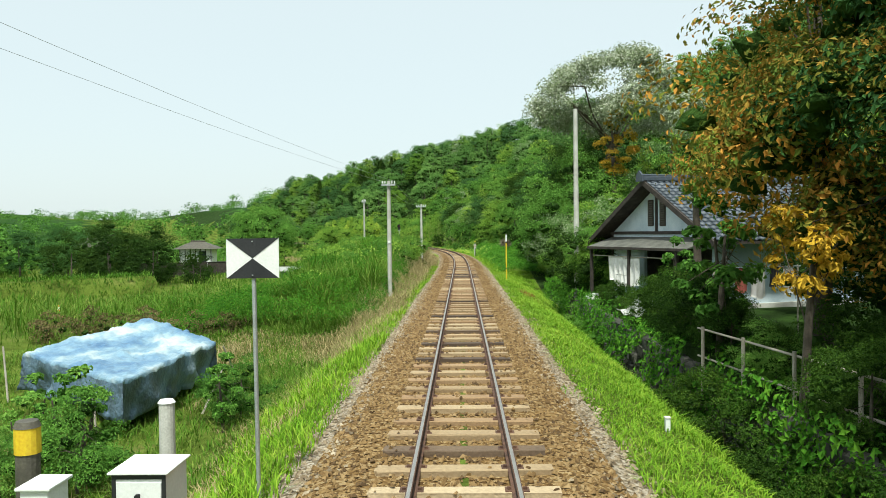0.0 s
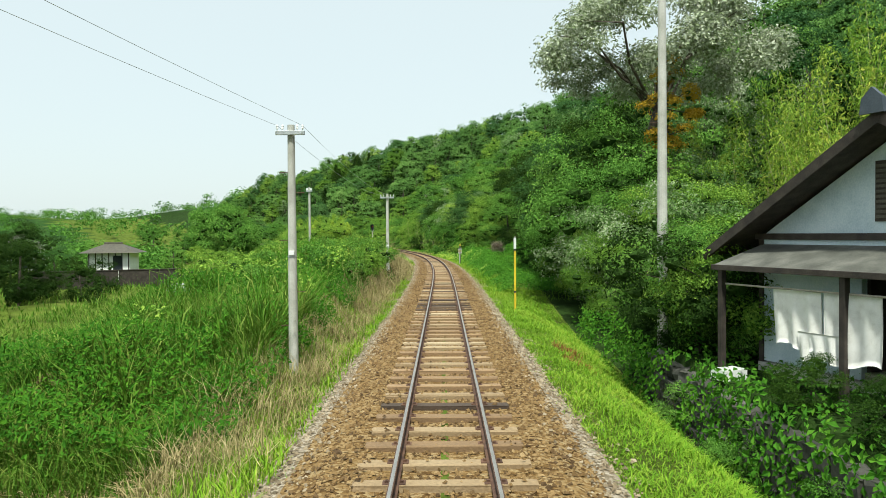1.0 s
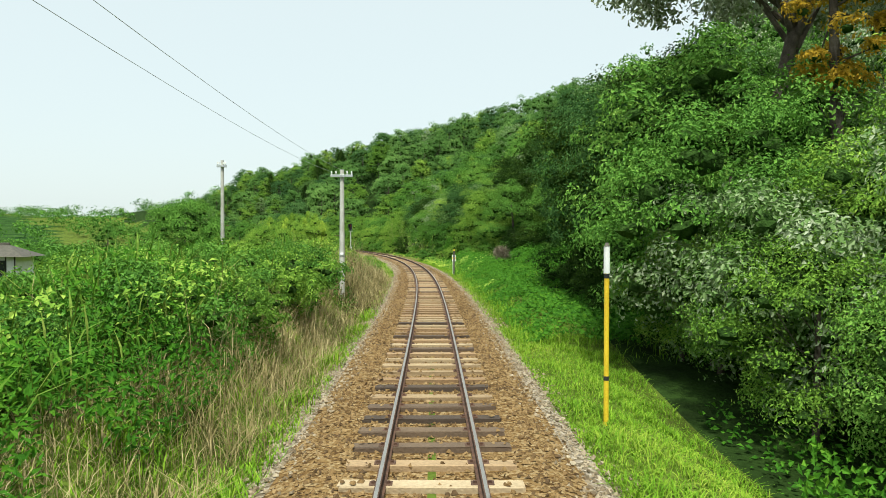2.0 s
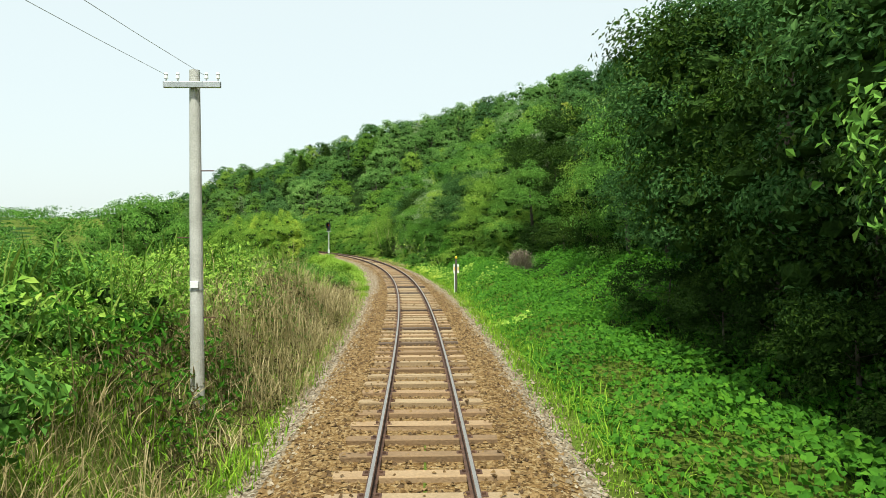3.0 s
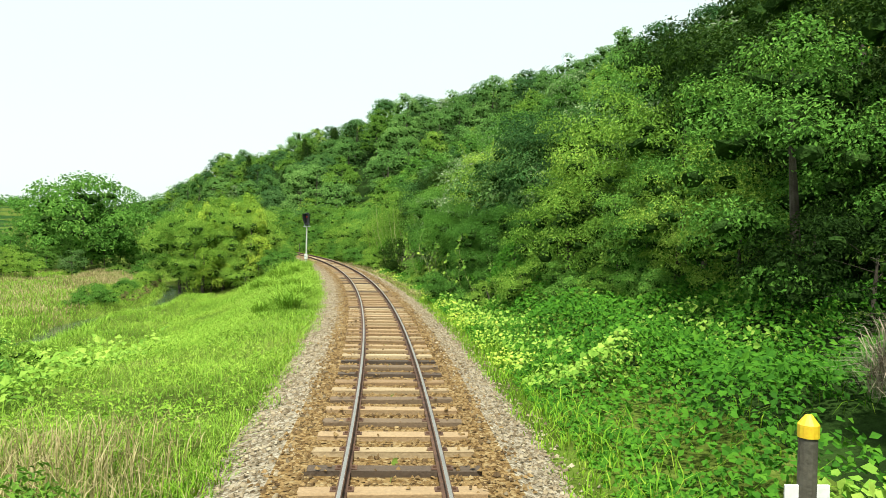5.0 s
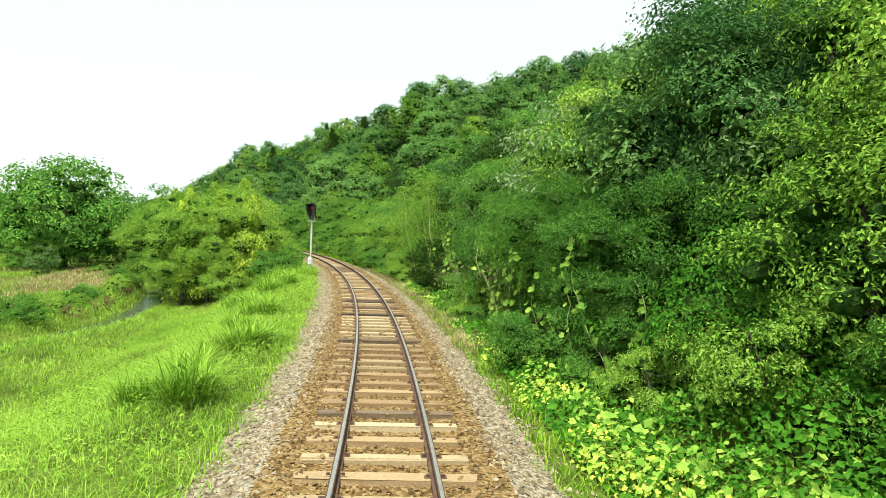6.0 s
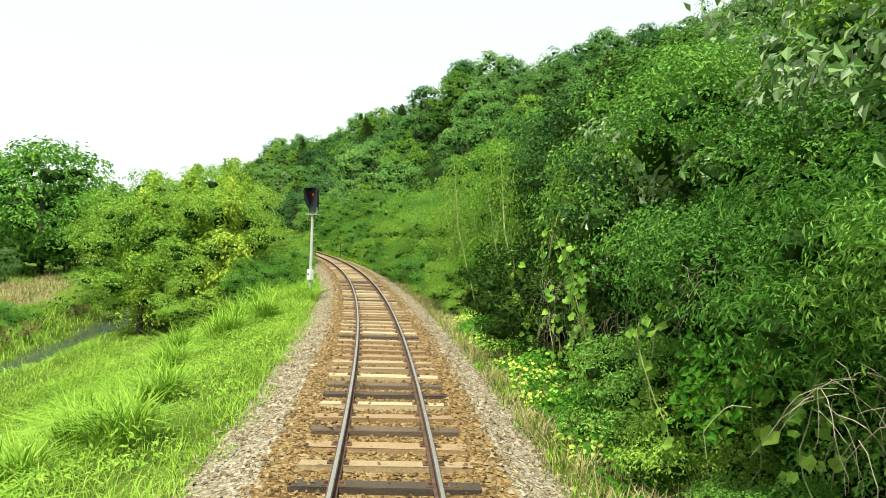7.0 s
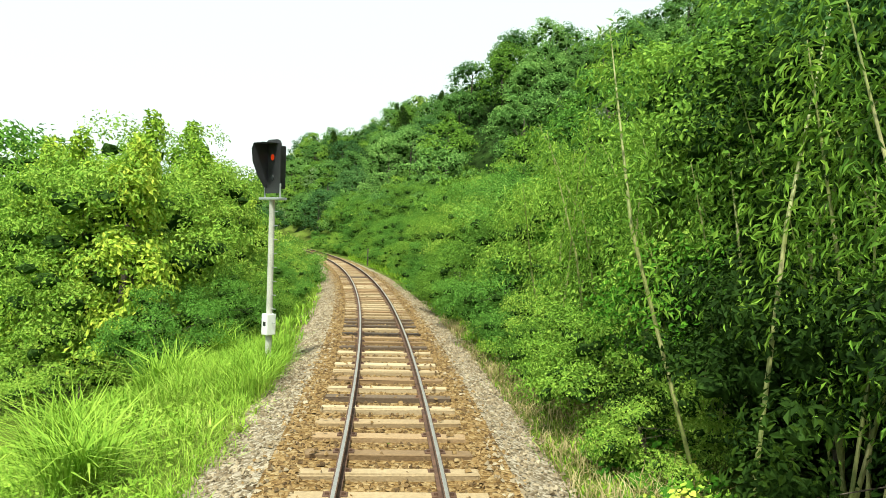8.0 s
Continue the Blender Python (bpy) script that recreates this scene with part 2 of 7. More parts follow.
def empty(name, m=None):
    ob = new(name)
    ob.empty_display_size = 0.3
    if m is not None:
        ob.matrix_world = m
    return ob


def box(bm, x0, x1, y0, y1, z0, z1, bevel=0.0, m=None):
    r = bmesh.ops.create_cube(bm, size=1)
    vs = r["verts"]
    bmesh.ops.scale(bm, vec=(x1 - x0, y1 - y0, z1 - z0), verts=vs)
    bmesh.ops.translate(bm, vec=((x0 + x1) / 2, (y0 + y1) / 2, (z0 + z1) / 2), verts=vs)
    if m is not None:
        bmesh.ops.transform(bm, matrix=m, verts=vs)
    if bevel:
        bmesh.ops.bevel(bm, geom=list({e for v in vs for e in v.link_edges}), offset=bevel, segments=2, affect="EDGES", profile=0.5)
    return bm


def rod(bm, a, b, ra, rb=None, n=10):
    """A tapered round bar from a to b."""
    a, b = Vector(a), Vector(b)
    rb = ra if rb is None else rb
    q = (b - a).to_track_quat("Z", "Y").to_matrix().to_4x4()
    bmesh.ops.create_cone(bm, cap_ends=True, segments=n, radius1=ra, radius2=rb, depth=(b - a).length, matrix=Matrix.Translation((a + b) / 2) @ q)
    return bm


def fresh():
    return bmesh.new()


RNG = np.random.default_rng(7)


def unit(v):
    return v / np.maximum(np.linalg.norm(v, axis=-1, keepdims=True), 1e-9)


def leaves(centres, normals, size, slim=0.5, droop=0.3, rng=RNG):
    """Folded pointed leaves, two triangles each."""
    n = len(centres)
    nor = unit(unit(normals) + rng.normal(0, 0.38, (n, 3)))
    t = rng.normal(0, 1, (n, 3))
    t[:, 2] -= droop * 2
    t = unit(t - (t * nor).sum(1, keepdims=True) * nor)
    b = np.cross(nor, t)
    s = (size * rng.uniform(0.6, 1.3, n))[:, None]
    mid = centres + 0.1 * s * t
    v = np.stack([centres - 0.5 * s * t, mid + slim * 0.5 * s * b + 0.12 * s * nor, centres + 0.55 * s * t - 0.1 * s * nor, mid - slim * 0.5 * s * b + 0.12 * s * nor], 1).reshape(-1, 3)
    i = np.arange(n)[:, None] * 4
    f = np.concatenate([i + [0, 1, 2], i + [0, 2, 3]], 1).reshape(-1, 3)
    return v, f


def broad_leaves(centres, normals, size, rng=RNG):
    """Heart-shaped creeper leaves, four triangles each."""
    n = len(centres)
    nor = unit(normals + rng.normal(0, 0.45, (n, 3)))
    t = rng.normal(0, 1, (n, 3))
    t[:, 2] -= 0.6
    t = unit(t - (t * nor).sum(1, keepdims=True) * nor)
    b = np.cross(nor, t)
    s = (size * rng.uniform(0.6, 1.35, n))[:, None]
    at_ = lambda u, w, k: centres + s * (u * t + w * b + k * nor)
    v = np.stack([at_(-0.35, 0, 0), at_(-0.5, 0.28, 0.05), at_(0.0, 0.5, 0.1), at_(0.55, 0, -0.08), at_(0.0, -0.5, 0.1), at_(-0.5, -0.28, 0.05)], 1).reshape(-1, 3)
    i = np.arange(n)[:, None] * 6
    f = np.concatenate([i + [0, 2, 1], i + [0, 3, 2], i + [0, 4, 3], i + [0, 5, 4]], 1).reshape(-1, 3)
    return v, f


def blades(roots, height, width, lean=0.35, rng=RNG, wind=(0.0, 0.0)):
    """Grass blades bent over, two triangles each."""
    n = len(roots)
    a = rng.uniform(0, 2 * np.pi, n)
    side = np.stack([np.cos(a), np.sin(a), np.zeros(n)], 1)
    over = np.stack([-np.sin(a), np.cos(a), np.zeros(n)], 1) * (lean * rng.uniform(0.2, 1.6, n))[:, None] + np.array([*wind, 0])
    h = (height * rng.uniform(0.55, 1.2, n))[:, None]
    w = (width * rng.uniform(0.6, 1.3, n))[:, None]
    mid = roots + over * h * 0.3 + np.array([0, 0, 1]) * h * 0.5
    tip = roots + over * h + np.array([0, 0, 1]) * h * (1 - 0.25 * np.linalg.norm(over, axis=1, keepdims=True))
    v = np.stack([roots, mid + side * w / 2, mid - side * w / 2, tip], 1).reshape(-1, 3)
    i = np.arange(n)[:, None] * 4
    f = np.concatenate([i + [0, 1, 2], i + [2, 1, 3]], 1).reshape(-1, 3)
    return v, f


def joined(pieces):
    vs, fs, at = [], [], 0
    for v, f in pieces:
        vs.append(v)
        fs.append(f + at)
        at += len(v)
    return np.concatenate(vs), np.concatenate(fs)


def sphere_points(n, rng=RNG):
    return unit(rng.normal(0, 1, (n, 3)))


# ---------------------------------------------------------------- the ground
def smooth(a, b, x):
    t = np.clip((x - a) / (b - a), 0, 1)
    return t * t * (3 - 2 * t)


def wave(x, y, scale, seed):
    """Cheap smooth noise in -1..1 from crossed waves."""
    r = np.random.default_rng(seed)
    out = 0
    for i in range(6):
        a, p, f = r.uniform(0, 2 * np.pi), r.uniform(0, 2 * np.pi), r.uniform(0.5, 1.6)
        out = out + np.sin((x * np.cos(a) + y * np.sin(a)) * 2 * np.pi * f / scale + p)
    return out / 3.2


def stream_at(s):
    """Metres right of the line at which the stream runs."""
    return -14.9 - 3.5 * smooth(160, 138, s) - 7 * smooth(182, 212, s)


def wall_edge(s):
    """Metres right of the line at which the green wall of bushes stands."""
    return 11.0 - 2.0 * smooth(90, 104, s) - 5.4 * smooth(104, 124, s)


KNOLLS = ((5.0, 237, 27, 13, 7), (-2.0, 243, 47, 12, 8), (9.0, 354, 25, 30, 14), (2.8, 306, 30, 14, 10), (3.5, 222, 46, 9, 8), (3.5, 190, 48, 12, 10), (-2.0, 170, 64, 12, 10), (2.5, 226, 84, 14, 14), (-4.0, 303, 60, 22, 14))


def ground_sd(s, d, x, y):
    """Height of the ground at places given in both ways."""
    bed = -0.22 - 0.1 * np.abs(d)
    # left: a bank down to the field, later a low green slope to the stream
    low = -2.0 + (1.35 * smooth(32, 56, s) - 1.3 * smooth(94, 116, s)) * (1 - smooth(9, 14, -d) * (1 - smooth(94, 116, s))) - 1.5 * smooth(108, 130, s)
    foot = 5.5 - 0.5 * smooth(20, 50, s) + 6.5 * smooth(70, 100, s)
    left = -0.42 + (low + 0.42) * smooth(0, 1, (-d - 2.0) / (foot - 2.0))
    stream = np.exp(-((d - stream_at(s)) / 1.3) ** 2) * smooth(104, 124, s) * 1.1
    left = left + 1.3 * smooth(2.7, 4.2, -d) * (1 - smooth(8, 13, -d)) * smooth(24, 36, s) * (1 - smooth(74, 86, s))
    left = left - stream + 0.12 * wave(x, y, 9, 3) * smooth(3, 7, -d)
    # right: a bank down to the ditch, the walled yard of the house, and the hill
    deep = -1.9 + 0.4 * smooth(34, 46, s) + 1.0 * smooth(48, 62, s)
    right = -0.42 + (deep + 0.42) * np.clip((d - 2.2) / (2.9 - 0.6 * smooth(45, 60, s)), 0, 1) ** 1.9
    right = right + 1.5 * smooth(5.35, 5.6, d) * (1 - smooth(36, 42, s))
    rise_from = 15 - 5.5 * smooth(42, 60, s) - 1.5 * smooth(85, 110, s) - 1.5 * smooth(120, 140, s)
    up = np.maximum(d - rise_from, 0)
    hill = 1.1 * (np.sqrt(up ** 2 + 196) - 14)
    hill = hill + (0.95 * up - hill) * smooth(190, 235, s)
    hill = 45 * (1 - np.exp(-hill / 45)) * (1 + 0.1 * wave(x, y, 70, 5)) * (1 - 0.3 * smooth(280, 420, s))
    # knolls and hollows along the hill's crest: metres up, s, d, reach along and across
    for up_by, ks, kd, rs, rd in KNOLLS:
        hill = hill + up_by * np.exp(-((s - ks) / rs) ** 2 - ((d - kd) / rd) ** 2) * smooth(6, 12, d)
    right = right + 1.5 * smooth(3.6, 10.5, d) * smooth(68, 82, s) * (1 - smooth(122, 136, s))
    right = right + hill + 0.12 * wave(x, y, 8, 4) * smooth(3, 8, d)
    z = np.where(d < -2.0, left, np.where(d > 2.2, right, bed))
    # far country
    r = np.hypot(x, y - 60)
    far = smooth(200, 620, r) * (d < 0)
    z = z + far * (19 + 8 * wave(x, y, 500, 8)) + smooth(700, 1600, r) * (d < 0) * (24 + 16 * wave(x, y, 900, 12))
    return z


def ground(x, y):
    x, y = np.atleast_1d(np.asarray(x, float)), np.atleast_1d(np.asarray(y, float))
    s, d = off_line(x, y)
    return ground_sd(s, d, x, y)


def at(s, d, lift=0.0):
    x, y, h = on_line(s, d)
    return Vector((float(x), float(y), float(ground(x, y)[0]) + lift))


def spaced(a, b, step, reach, growth=1.16):
    mid = list(np.arange(a, b + step, step))
    g, lo, hi = step, [a], [b]
    while lo[-1] > -reach:
        g *= growth
        lo.append(lo[-1] - g)
    g = step
    while hi[-1] < reach:
        g *= growth
        hi.append(hi[-1] + g)
    return np.array(sorted(set(lo + mid + hi)))


gx, gy = spaced(-9, 9, 0.3, 3000, 1.08), spaced(-10, 170, 1.0, 3000, 1.12)
X, Y = np.meshgrid(gx, gy)
Z = ground(X.ravel(), Y.ravel())
idx = np.arange(X.size).reshape(X.shape)
quads = np.stack([idx[:-1, :-1], idx[:-1, 1:], idx[1:, 1:], idx[1:, :-1]], -1).reshape(-1, 4)
GS, GD = off_line(X.ravel(), Y.ravel())
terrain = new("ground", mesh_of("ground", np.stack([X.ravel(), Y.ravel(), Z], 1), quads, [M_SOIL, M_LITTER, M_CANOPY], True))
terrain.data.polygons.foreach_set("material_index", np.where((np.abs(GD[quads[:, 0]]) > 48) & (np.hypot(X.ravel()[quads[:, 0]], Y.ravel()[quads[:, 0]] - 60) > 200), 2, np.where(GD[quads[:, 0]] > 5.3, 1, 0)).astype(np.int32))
tagged(terrain, "grassy embankment, field and wooded hillside", "ground", kind="structure")


def sweep(profile, s0, s1, step, lift=0.0):
    """Verts and quads of an open or closed profile (d, z) drawn along the track."""
    ss = np.arange(s0, s1 + step, step)
    rows = []
    for d, z in profile:
        x, y, h = on_line(ss, d)
        rows.append(np.stack([x, y, np.full(len(ss), z + lift)], 1))
    v = np.stack(rows, 1)
    n, k = len(ss), len(profile)
    i = np.arange(n * k).reshape(n, k)
    f = np.stack([i[:-1, :-1], i[:-1, 1:], i[1:, 1:], i[1:, :-1]], -1).reshape(-1, 4)
    return v.reshape(-1, 3), f


# ballast bed
END = 300.0
bed_profile = [(-2.65, -0.7), (-2.28, -0.42), (-1.9, -0.34), (-1.45, -0.22), (-1.2, -0.2), (-0.62, -0.215), (-0.45, -0.225), (0.45, -0.225), (0.62, -0.215), (1.2, -0.2), (1.45, -0.22), (1.85, -0.34), (2.15, -0.41), (2.5, -0.7)]
v, f = sweep(bed_profile, -12, END, 0.5)
ballast = new("ballast_bed", mesh_of("ballast_bed", v, f, [M_BALLAST, M_GREYBED]))
bed_mid = np.tile(np.array([q[0] for q in bed_profile[:-1]]) + np.diff([q[0] for q in bed_profile]) / 2, len(f) // (len(bed_profile) - 1))
bed_s = -12 + 0.5 * (np.arange(len(f)) // (len(bed_profile) - 1))
ballast.data.polygons.foreach_set("material_index", (np.abs(bed_mid) > 1.75 - 0.3 * smooth(84, 104, bed_s)).astype(np.int32))
tagged(ballast, "rust-stained ballast bed under the rails", "ballast", kind="structure")

# rails: closed profile, head top at z = 0
track = empty("railway_track")
tagged(track, "single railway track with rusty rails on wooden sleepers", "railway track")
GAUGE = 0.566
rail_side = [(-0.032, -0.008), (-0.032, -0.035), (-0.008, -0.045), (-0.008, -0.12), (-0.061, -0.135), (-0.061, -0.145), (0.061, -0.145), (0.061, -0.135), (0.008, -0.12), (0.008, -0.045), (0.032, -0.035), (0.032, -0.008), (0.025, -0.001), (-0.025, -0.001), (-0.032, -0.008)]
rail_top = [(-0.02, 0.0), (-0.01, 0.001), (0.01, 0.001), (0.02, 0.0)]
for c in (-GAUGE, GAUGE):
    v, f = sweep([(c + d, z) for d, z in rail_side], -12, END, 1.0)
    rail = part("rail", mesh_of("rail", v, f, M_RAILSIDE), None, track, "rusty steel rail with a polished running surface")
    v, f = sweep([(c + d, z) for d, z in rail_top], -12, END, 1.0)
    part("running_surface", mesh_of("running_surface", v, f, M_RAILTOP, False), None, rail, "polished bright steel")


# ---------------------------------------------------------------- plants
ICO_V = unit(np.array([(0, s1, s2 * 1.618) for s1 in (-1, 1) for s2 in (-1, 1)] + [(s1, s2 * 1.618, 0) for s1 in (-1, 1) for s2 in (-1, 1)] + [(s2 * 1.618, 0, s1) for s1 in (-1, 1) for s2 in (-1, 1)], float))
ICO_F = np.array([(i, j, k) for i in range(12) for j in range(i + 1, 12) for k in range(j + 1, 12) if max(np.linalg.norm(ICO_V[i] - ICO_V[j]), np.linalg.norm(ICO_V[j] - ICO_V[k]), np.linalg.norm(ICO_V[i] - ICO_V[k])) < 1.1])


def crown_mesh(name, mat, rx, rz, clumps, per, size, rng, slim=0.5, base=0.0, inner=0.35):
    """A crown: domed clumps of leaves round limb ends, uneven, with gaps, each about a dark core that paints in the
    shade inside it.
    """
    p = sphere_points(clumps, rng) * rng.uniform(0.5, 1.0, (clumps, 1)) ** 0.7
    p = p * [rx, rx, rz] + [0, 0, base]
    got, cores = [], []
    for c in p:
        r = rng.uniform(0.2, 0.4) * rx
        n = int(per * rng.uniform(0.75, 1.25) * (r / (0.3 * rx)) ** 1.6)
        q = sphere_points(n, rng)
        q[:, 2] = np.where(rng.uniform(size=n) < 0.7, np.abs(q[:, 2]), q[:, 2])
        rad = r * rng.uniform(inner, 1.0, (n, 1)) ** 0.5 * (1 + 0.22 * np.sin(q[:, :1] * 5 + c[0] * 3) * np.sin(q[:, 1:2] * 5 + c[1] * 3))
        away = unit((c - [0, 0, base]) / [rx, rx, rz] + 1e-6)
        got.append(leaves(c + q * rad * [1, 1, 0.7], q + away * 0.35 + [0, 0, 0.4], size, slim, rng=rng))
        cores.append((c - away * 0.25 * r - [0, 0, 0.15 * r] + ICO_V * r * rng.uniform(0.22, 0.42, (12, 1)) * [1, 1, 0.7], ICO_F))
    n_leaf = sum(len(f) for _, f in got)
    me = mesh_of(name, *joined(got + cores), [mat, M_CROWNSHADE])
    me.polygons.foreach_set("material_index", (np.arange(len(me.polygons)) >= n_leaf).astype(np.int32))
    return me, p


def trunk_mesh(name, mat, ends, height, r, rng, bend=0.25):
    bm = fresh()
    top = Vector((rng.normal(0, bend), rng.normal(0, bend), height))
    rod(bm, (0, 0, -0.6), top * 0.55, r, r * 0.7, 8)
    rod(bm, top * 0.53, top, r * 0.72, r * 0.35, 8)
    for e in ends[:9]:
        a = top * rng.uniform(0.5, 0.95)
        rod(bm, a, Vector(e), r * 0.17, r * 0.05, 5)
    me = bpy.data.meshes.new(name)
    bm.to_mesh(me)
    bm.free()
    me.materials.append(mat)
    return me


def tree_kind(name, mat, height, rx, rz, clumps, per, size, seed, label, category="tree", slim=0.5, r=None, limbs=9):
    rng = np.random.default_rng(seed)
    root = empty(name)
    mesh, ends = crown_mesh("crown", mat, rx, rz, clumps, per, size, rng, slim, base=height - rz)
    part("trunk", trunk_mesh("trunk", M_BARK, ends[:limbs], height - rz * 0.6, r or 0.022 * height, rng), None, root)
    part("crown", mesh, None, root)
    tagged(root, label, category)
    return root


PLACED = set()


def plant(kind, s, d, scale=1.0, turn=0.0, sink=0.1, label=""):
    m = Matrix.Translation(at(s, d, -sink)) @ Matrix.Rotation(turn, 4, "Z")
    if kind.name in PLACED:
        ob = copy_thing(kind, m)
    else:
        PLACED.add(kind.name)
        ob = kind
        ob.matrix_basis = m
    ob.scale = (scale,) * 3
    if label:
        ob["label"] = label
    return ob


def far_from(got, s, d, step):
    return all((s - a) ** 2 + (d - b) ** 2 > step ** 2 for a, b in got)


def scatter(s0, s1, d0, d1, step, seed):
    r = np.random.default_rng(seed)
    n = int((s1 - s0) * (d1 - d0) / step ** 2 * 3)
    got = []
    for s, d in zip(r.uniform(s0, s1, n), r.uniform(d0, d1, n)):
        if far_from(got, s, d, step):
            got.append((s, d))
    return got, r


# ---------------------------------------------------------------- the track: fastenings, sleepers, stones
STEP = 0.77
SLEEPERS = np.arange(-12.0, 205.0, STEP)


def sleeper_mesh(name, mat, seed):
    r = np.random.default_rng(seed)
    bm = box(fresh(), -1.03, 1.03, -0.115, 0.115, -0.29, -0.148, 0.014)
    for v in bm.verts:
        v.co += Vector((r.normal(0, 0.012), r.normal(0, 0.006), r.normal(0, 0.004)))
    me = bpy.data.meshes.new(name)
    bm.to_mesh(me)
    bm.free()
    me.materials.append(mat)
    return me


def boxes_along(items, mat, name):
    """Many small blocks in one mesh: items of x, y, z, heading, half sizes."""
    a = np.array(items, float)
    c = np.array([[i, j, k] for k in (-1, 1) for j in (-1, 1) for i in (-1, 1)], float)
    loc = c[None] * a[:, None, 4:7]
    ch, sh = np.cos(a[:, 3:4]), np.sin(a[:, 3:4])
    v = np.stack([loc[..., 0] * ch - loc[..., 1] * sh + a[:, 0:1], loc[..., 0] * sh + loc[..., 1] * ch + a[:, 1:2], loc[..., 2] + a[:, 2:3]], -1).reshape(-1, 3)
    q = np.array([[0, 2, 3, 1], [4, 5, 7, 6], [0, 1, 5, 4], [2, 6, 7, 3], [0, 4, 6, 2], [1, 3, 7, 5]])
    f = (np.arange(len(a))[:, None, None] * 8 + q[None]).reshape(-1, 4)
    return mesh_of(name, v, f, mat)


plates = []
for s in SLEEPERS:
    for c in (-GAUGE, GAUGE):
        x, y, h = on_line(s, c)
        plates.append((x, y, -0.143, h, 0.13, 0.075, 0.006))
        for o in (-0.085, 0.085):
            x, y, h = on_line(s, c + o)
            plates.append((x, y, -0.128, h, 0.02, 0.02, 0.016))
part("fastening", boxes_along(plates, M_RAILSIDE, "fastening"), None, track, "rusty base plates and spikes")["kind"] = "stuff"

sr = np.random.default_rng(3)


def stone_points(n, rng):
    o = np.array([[1, 0.2, -0.5], [-1, -0.2, -0.5], [0.2, 1, -0.5], [-0.2, -1, -0.5], [0.3, 0.2, 0.9], [-0.4, -0.2, 0.7]], float)
    a = rng.uniform(0, 6.28, n)
    size = rng.uniform(0.016, 0.038, (n, 1, 1))
    v = (o[None] + rng.normal(0, 0.28, (n, 6, 3))) * size * [1.15, 1, 0.7]
    c, s_ = np.cos(a)[:, None], np.sin(a)[:, None]
    return np.stack([v[..., 0] * c - v[..., 1] * s_, v[..., 0] * s_ + v[..., 1] * c, v[..., 2]], -1)


STONE_FACES = np.array([[0, 2, 4], [2, 5, 4], [2, 1, 5], [1, 3, 5], [3, 4, 5], [3, 0, 4]])


def bed_height(d):
    return np.interp(d, [q[0] for q in bed_profile], [q[1] for q in bed_profile])


def stones(n, d0, d1, mat, name, label, rng):
    s, d = rng.uniform(-3, 190, n), rng.uniform(d0, d1, n) * rng.choice([-1, 1], n)
    off = np.abs((s - SLEEPERS[0] + STEP / 2) % STEP - STEP / 2)
    keep = (off > 0.125) | (np.abs(d) > 1.05) | (rng.uniform(size=n) < np.where(np.abs(d) > 0.74, 0.34, 0.05))
    on_wood = (off < 0.125) & (np.abs(d) < 1.05)
    keep &= np.abs(np.abs(d) - GAUGE) > 0.1
    # the shoulders are grey, farther in along the bend
    rim = 1.75 - 0.35 * smooth(84, 104, s) + rng.normal(0, 0.16, n)
    keep &= (np.abs(d) > rim) if d0 > 1 else (np.abs(d) < rim)
    s, d, on_wood = s[keep], d[keep], on_wood[keep]
    x, y, h = on_line(s, d)
    v = stone_points(len(s), rng) + np.stack([x, y, bed_height(d) + 0.012 + 0.066 * on_wood + rng.uniform(-0.01, 0.02, len(s))], 1)[:, None]
    f = (np.arange(len(s))[:, None, None] * 6 + STONE_FACES[None]).reshape(-1, 3)
    return part(name, mesh_of(name, v.reshape(-1, 3), f, mat), None, ballast, label)


stones(96000, 0.0, 1.95, M_STONE, "loose_stones", "rust-brown broken stones", sr)["kind"] = "stuff"
stones(64000, 1.15, 2.4, M_GREYSTONE, "shoulder_stones", "grey-brown broken stones on the shoulder", sr)["kind"] = "stuff"


def stray_stones(n, rng):
    s, d = rng.uniform(-3, 172, n), (2.2 + 0.35 * rng.uniform(0, 1, n) ** 2) * rng.choice([-1, 1], n)
    x, y, h = on_line(s, d)
    v = stone_points(n, rng) + np.stack([x, y, ground_sd(s, d, x, y) + rng.uniform(0.0, 0.025, n)], 1)[:, None]
    f = (np.arange(n)[:, None, None] * 6 + STONE_FACES[None]).reshape(-1, 3)
    return part("stray_stones", mesh_of("stray_stones", v.reshape(-1, 3), f, M_GREYSTONE), None, ballast, "stones strayed into the grass")


stray_stones(6000, sr)["kind"] = "stuff"


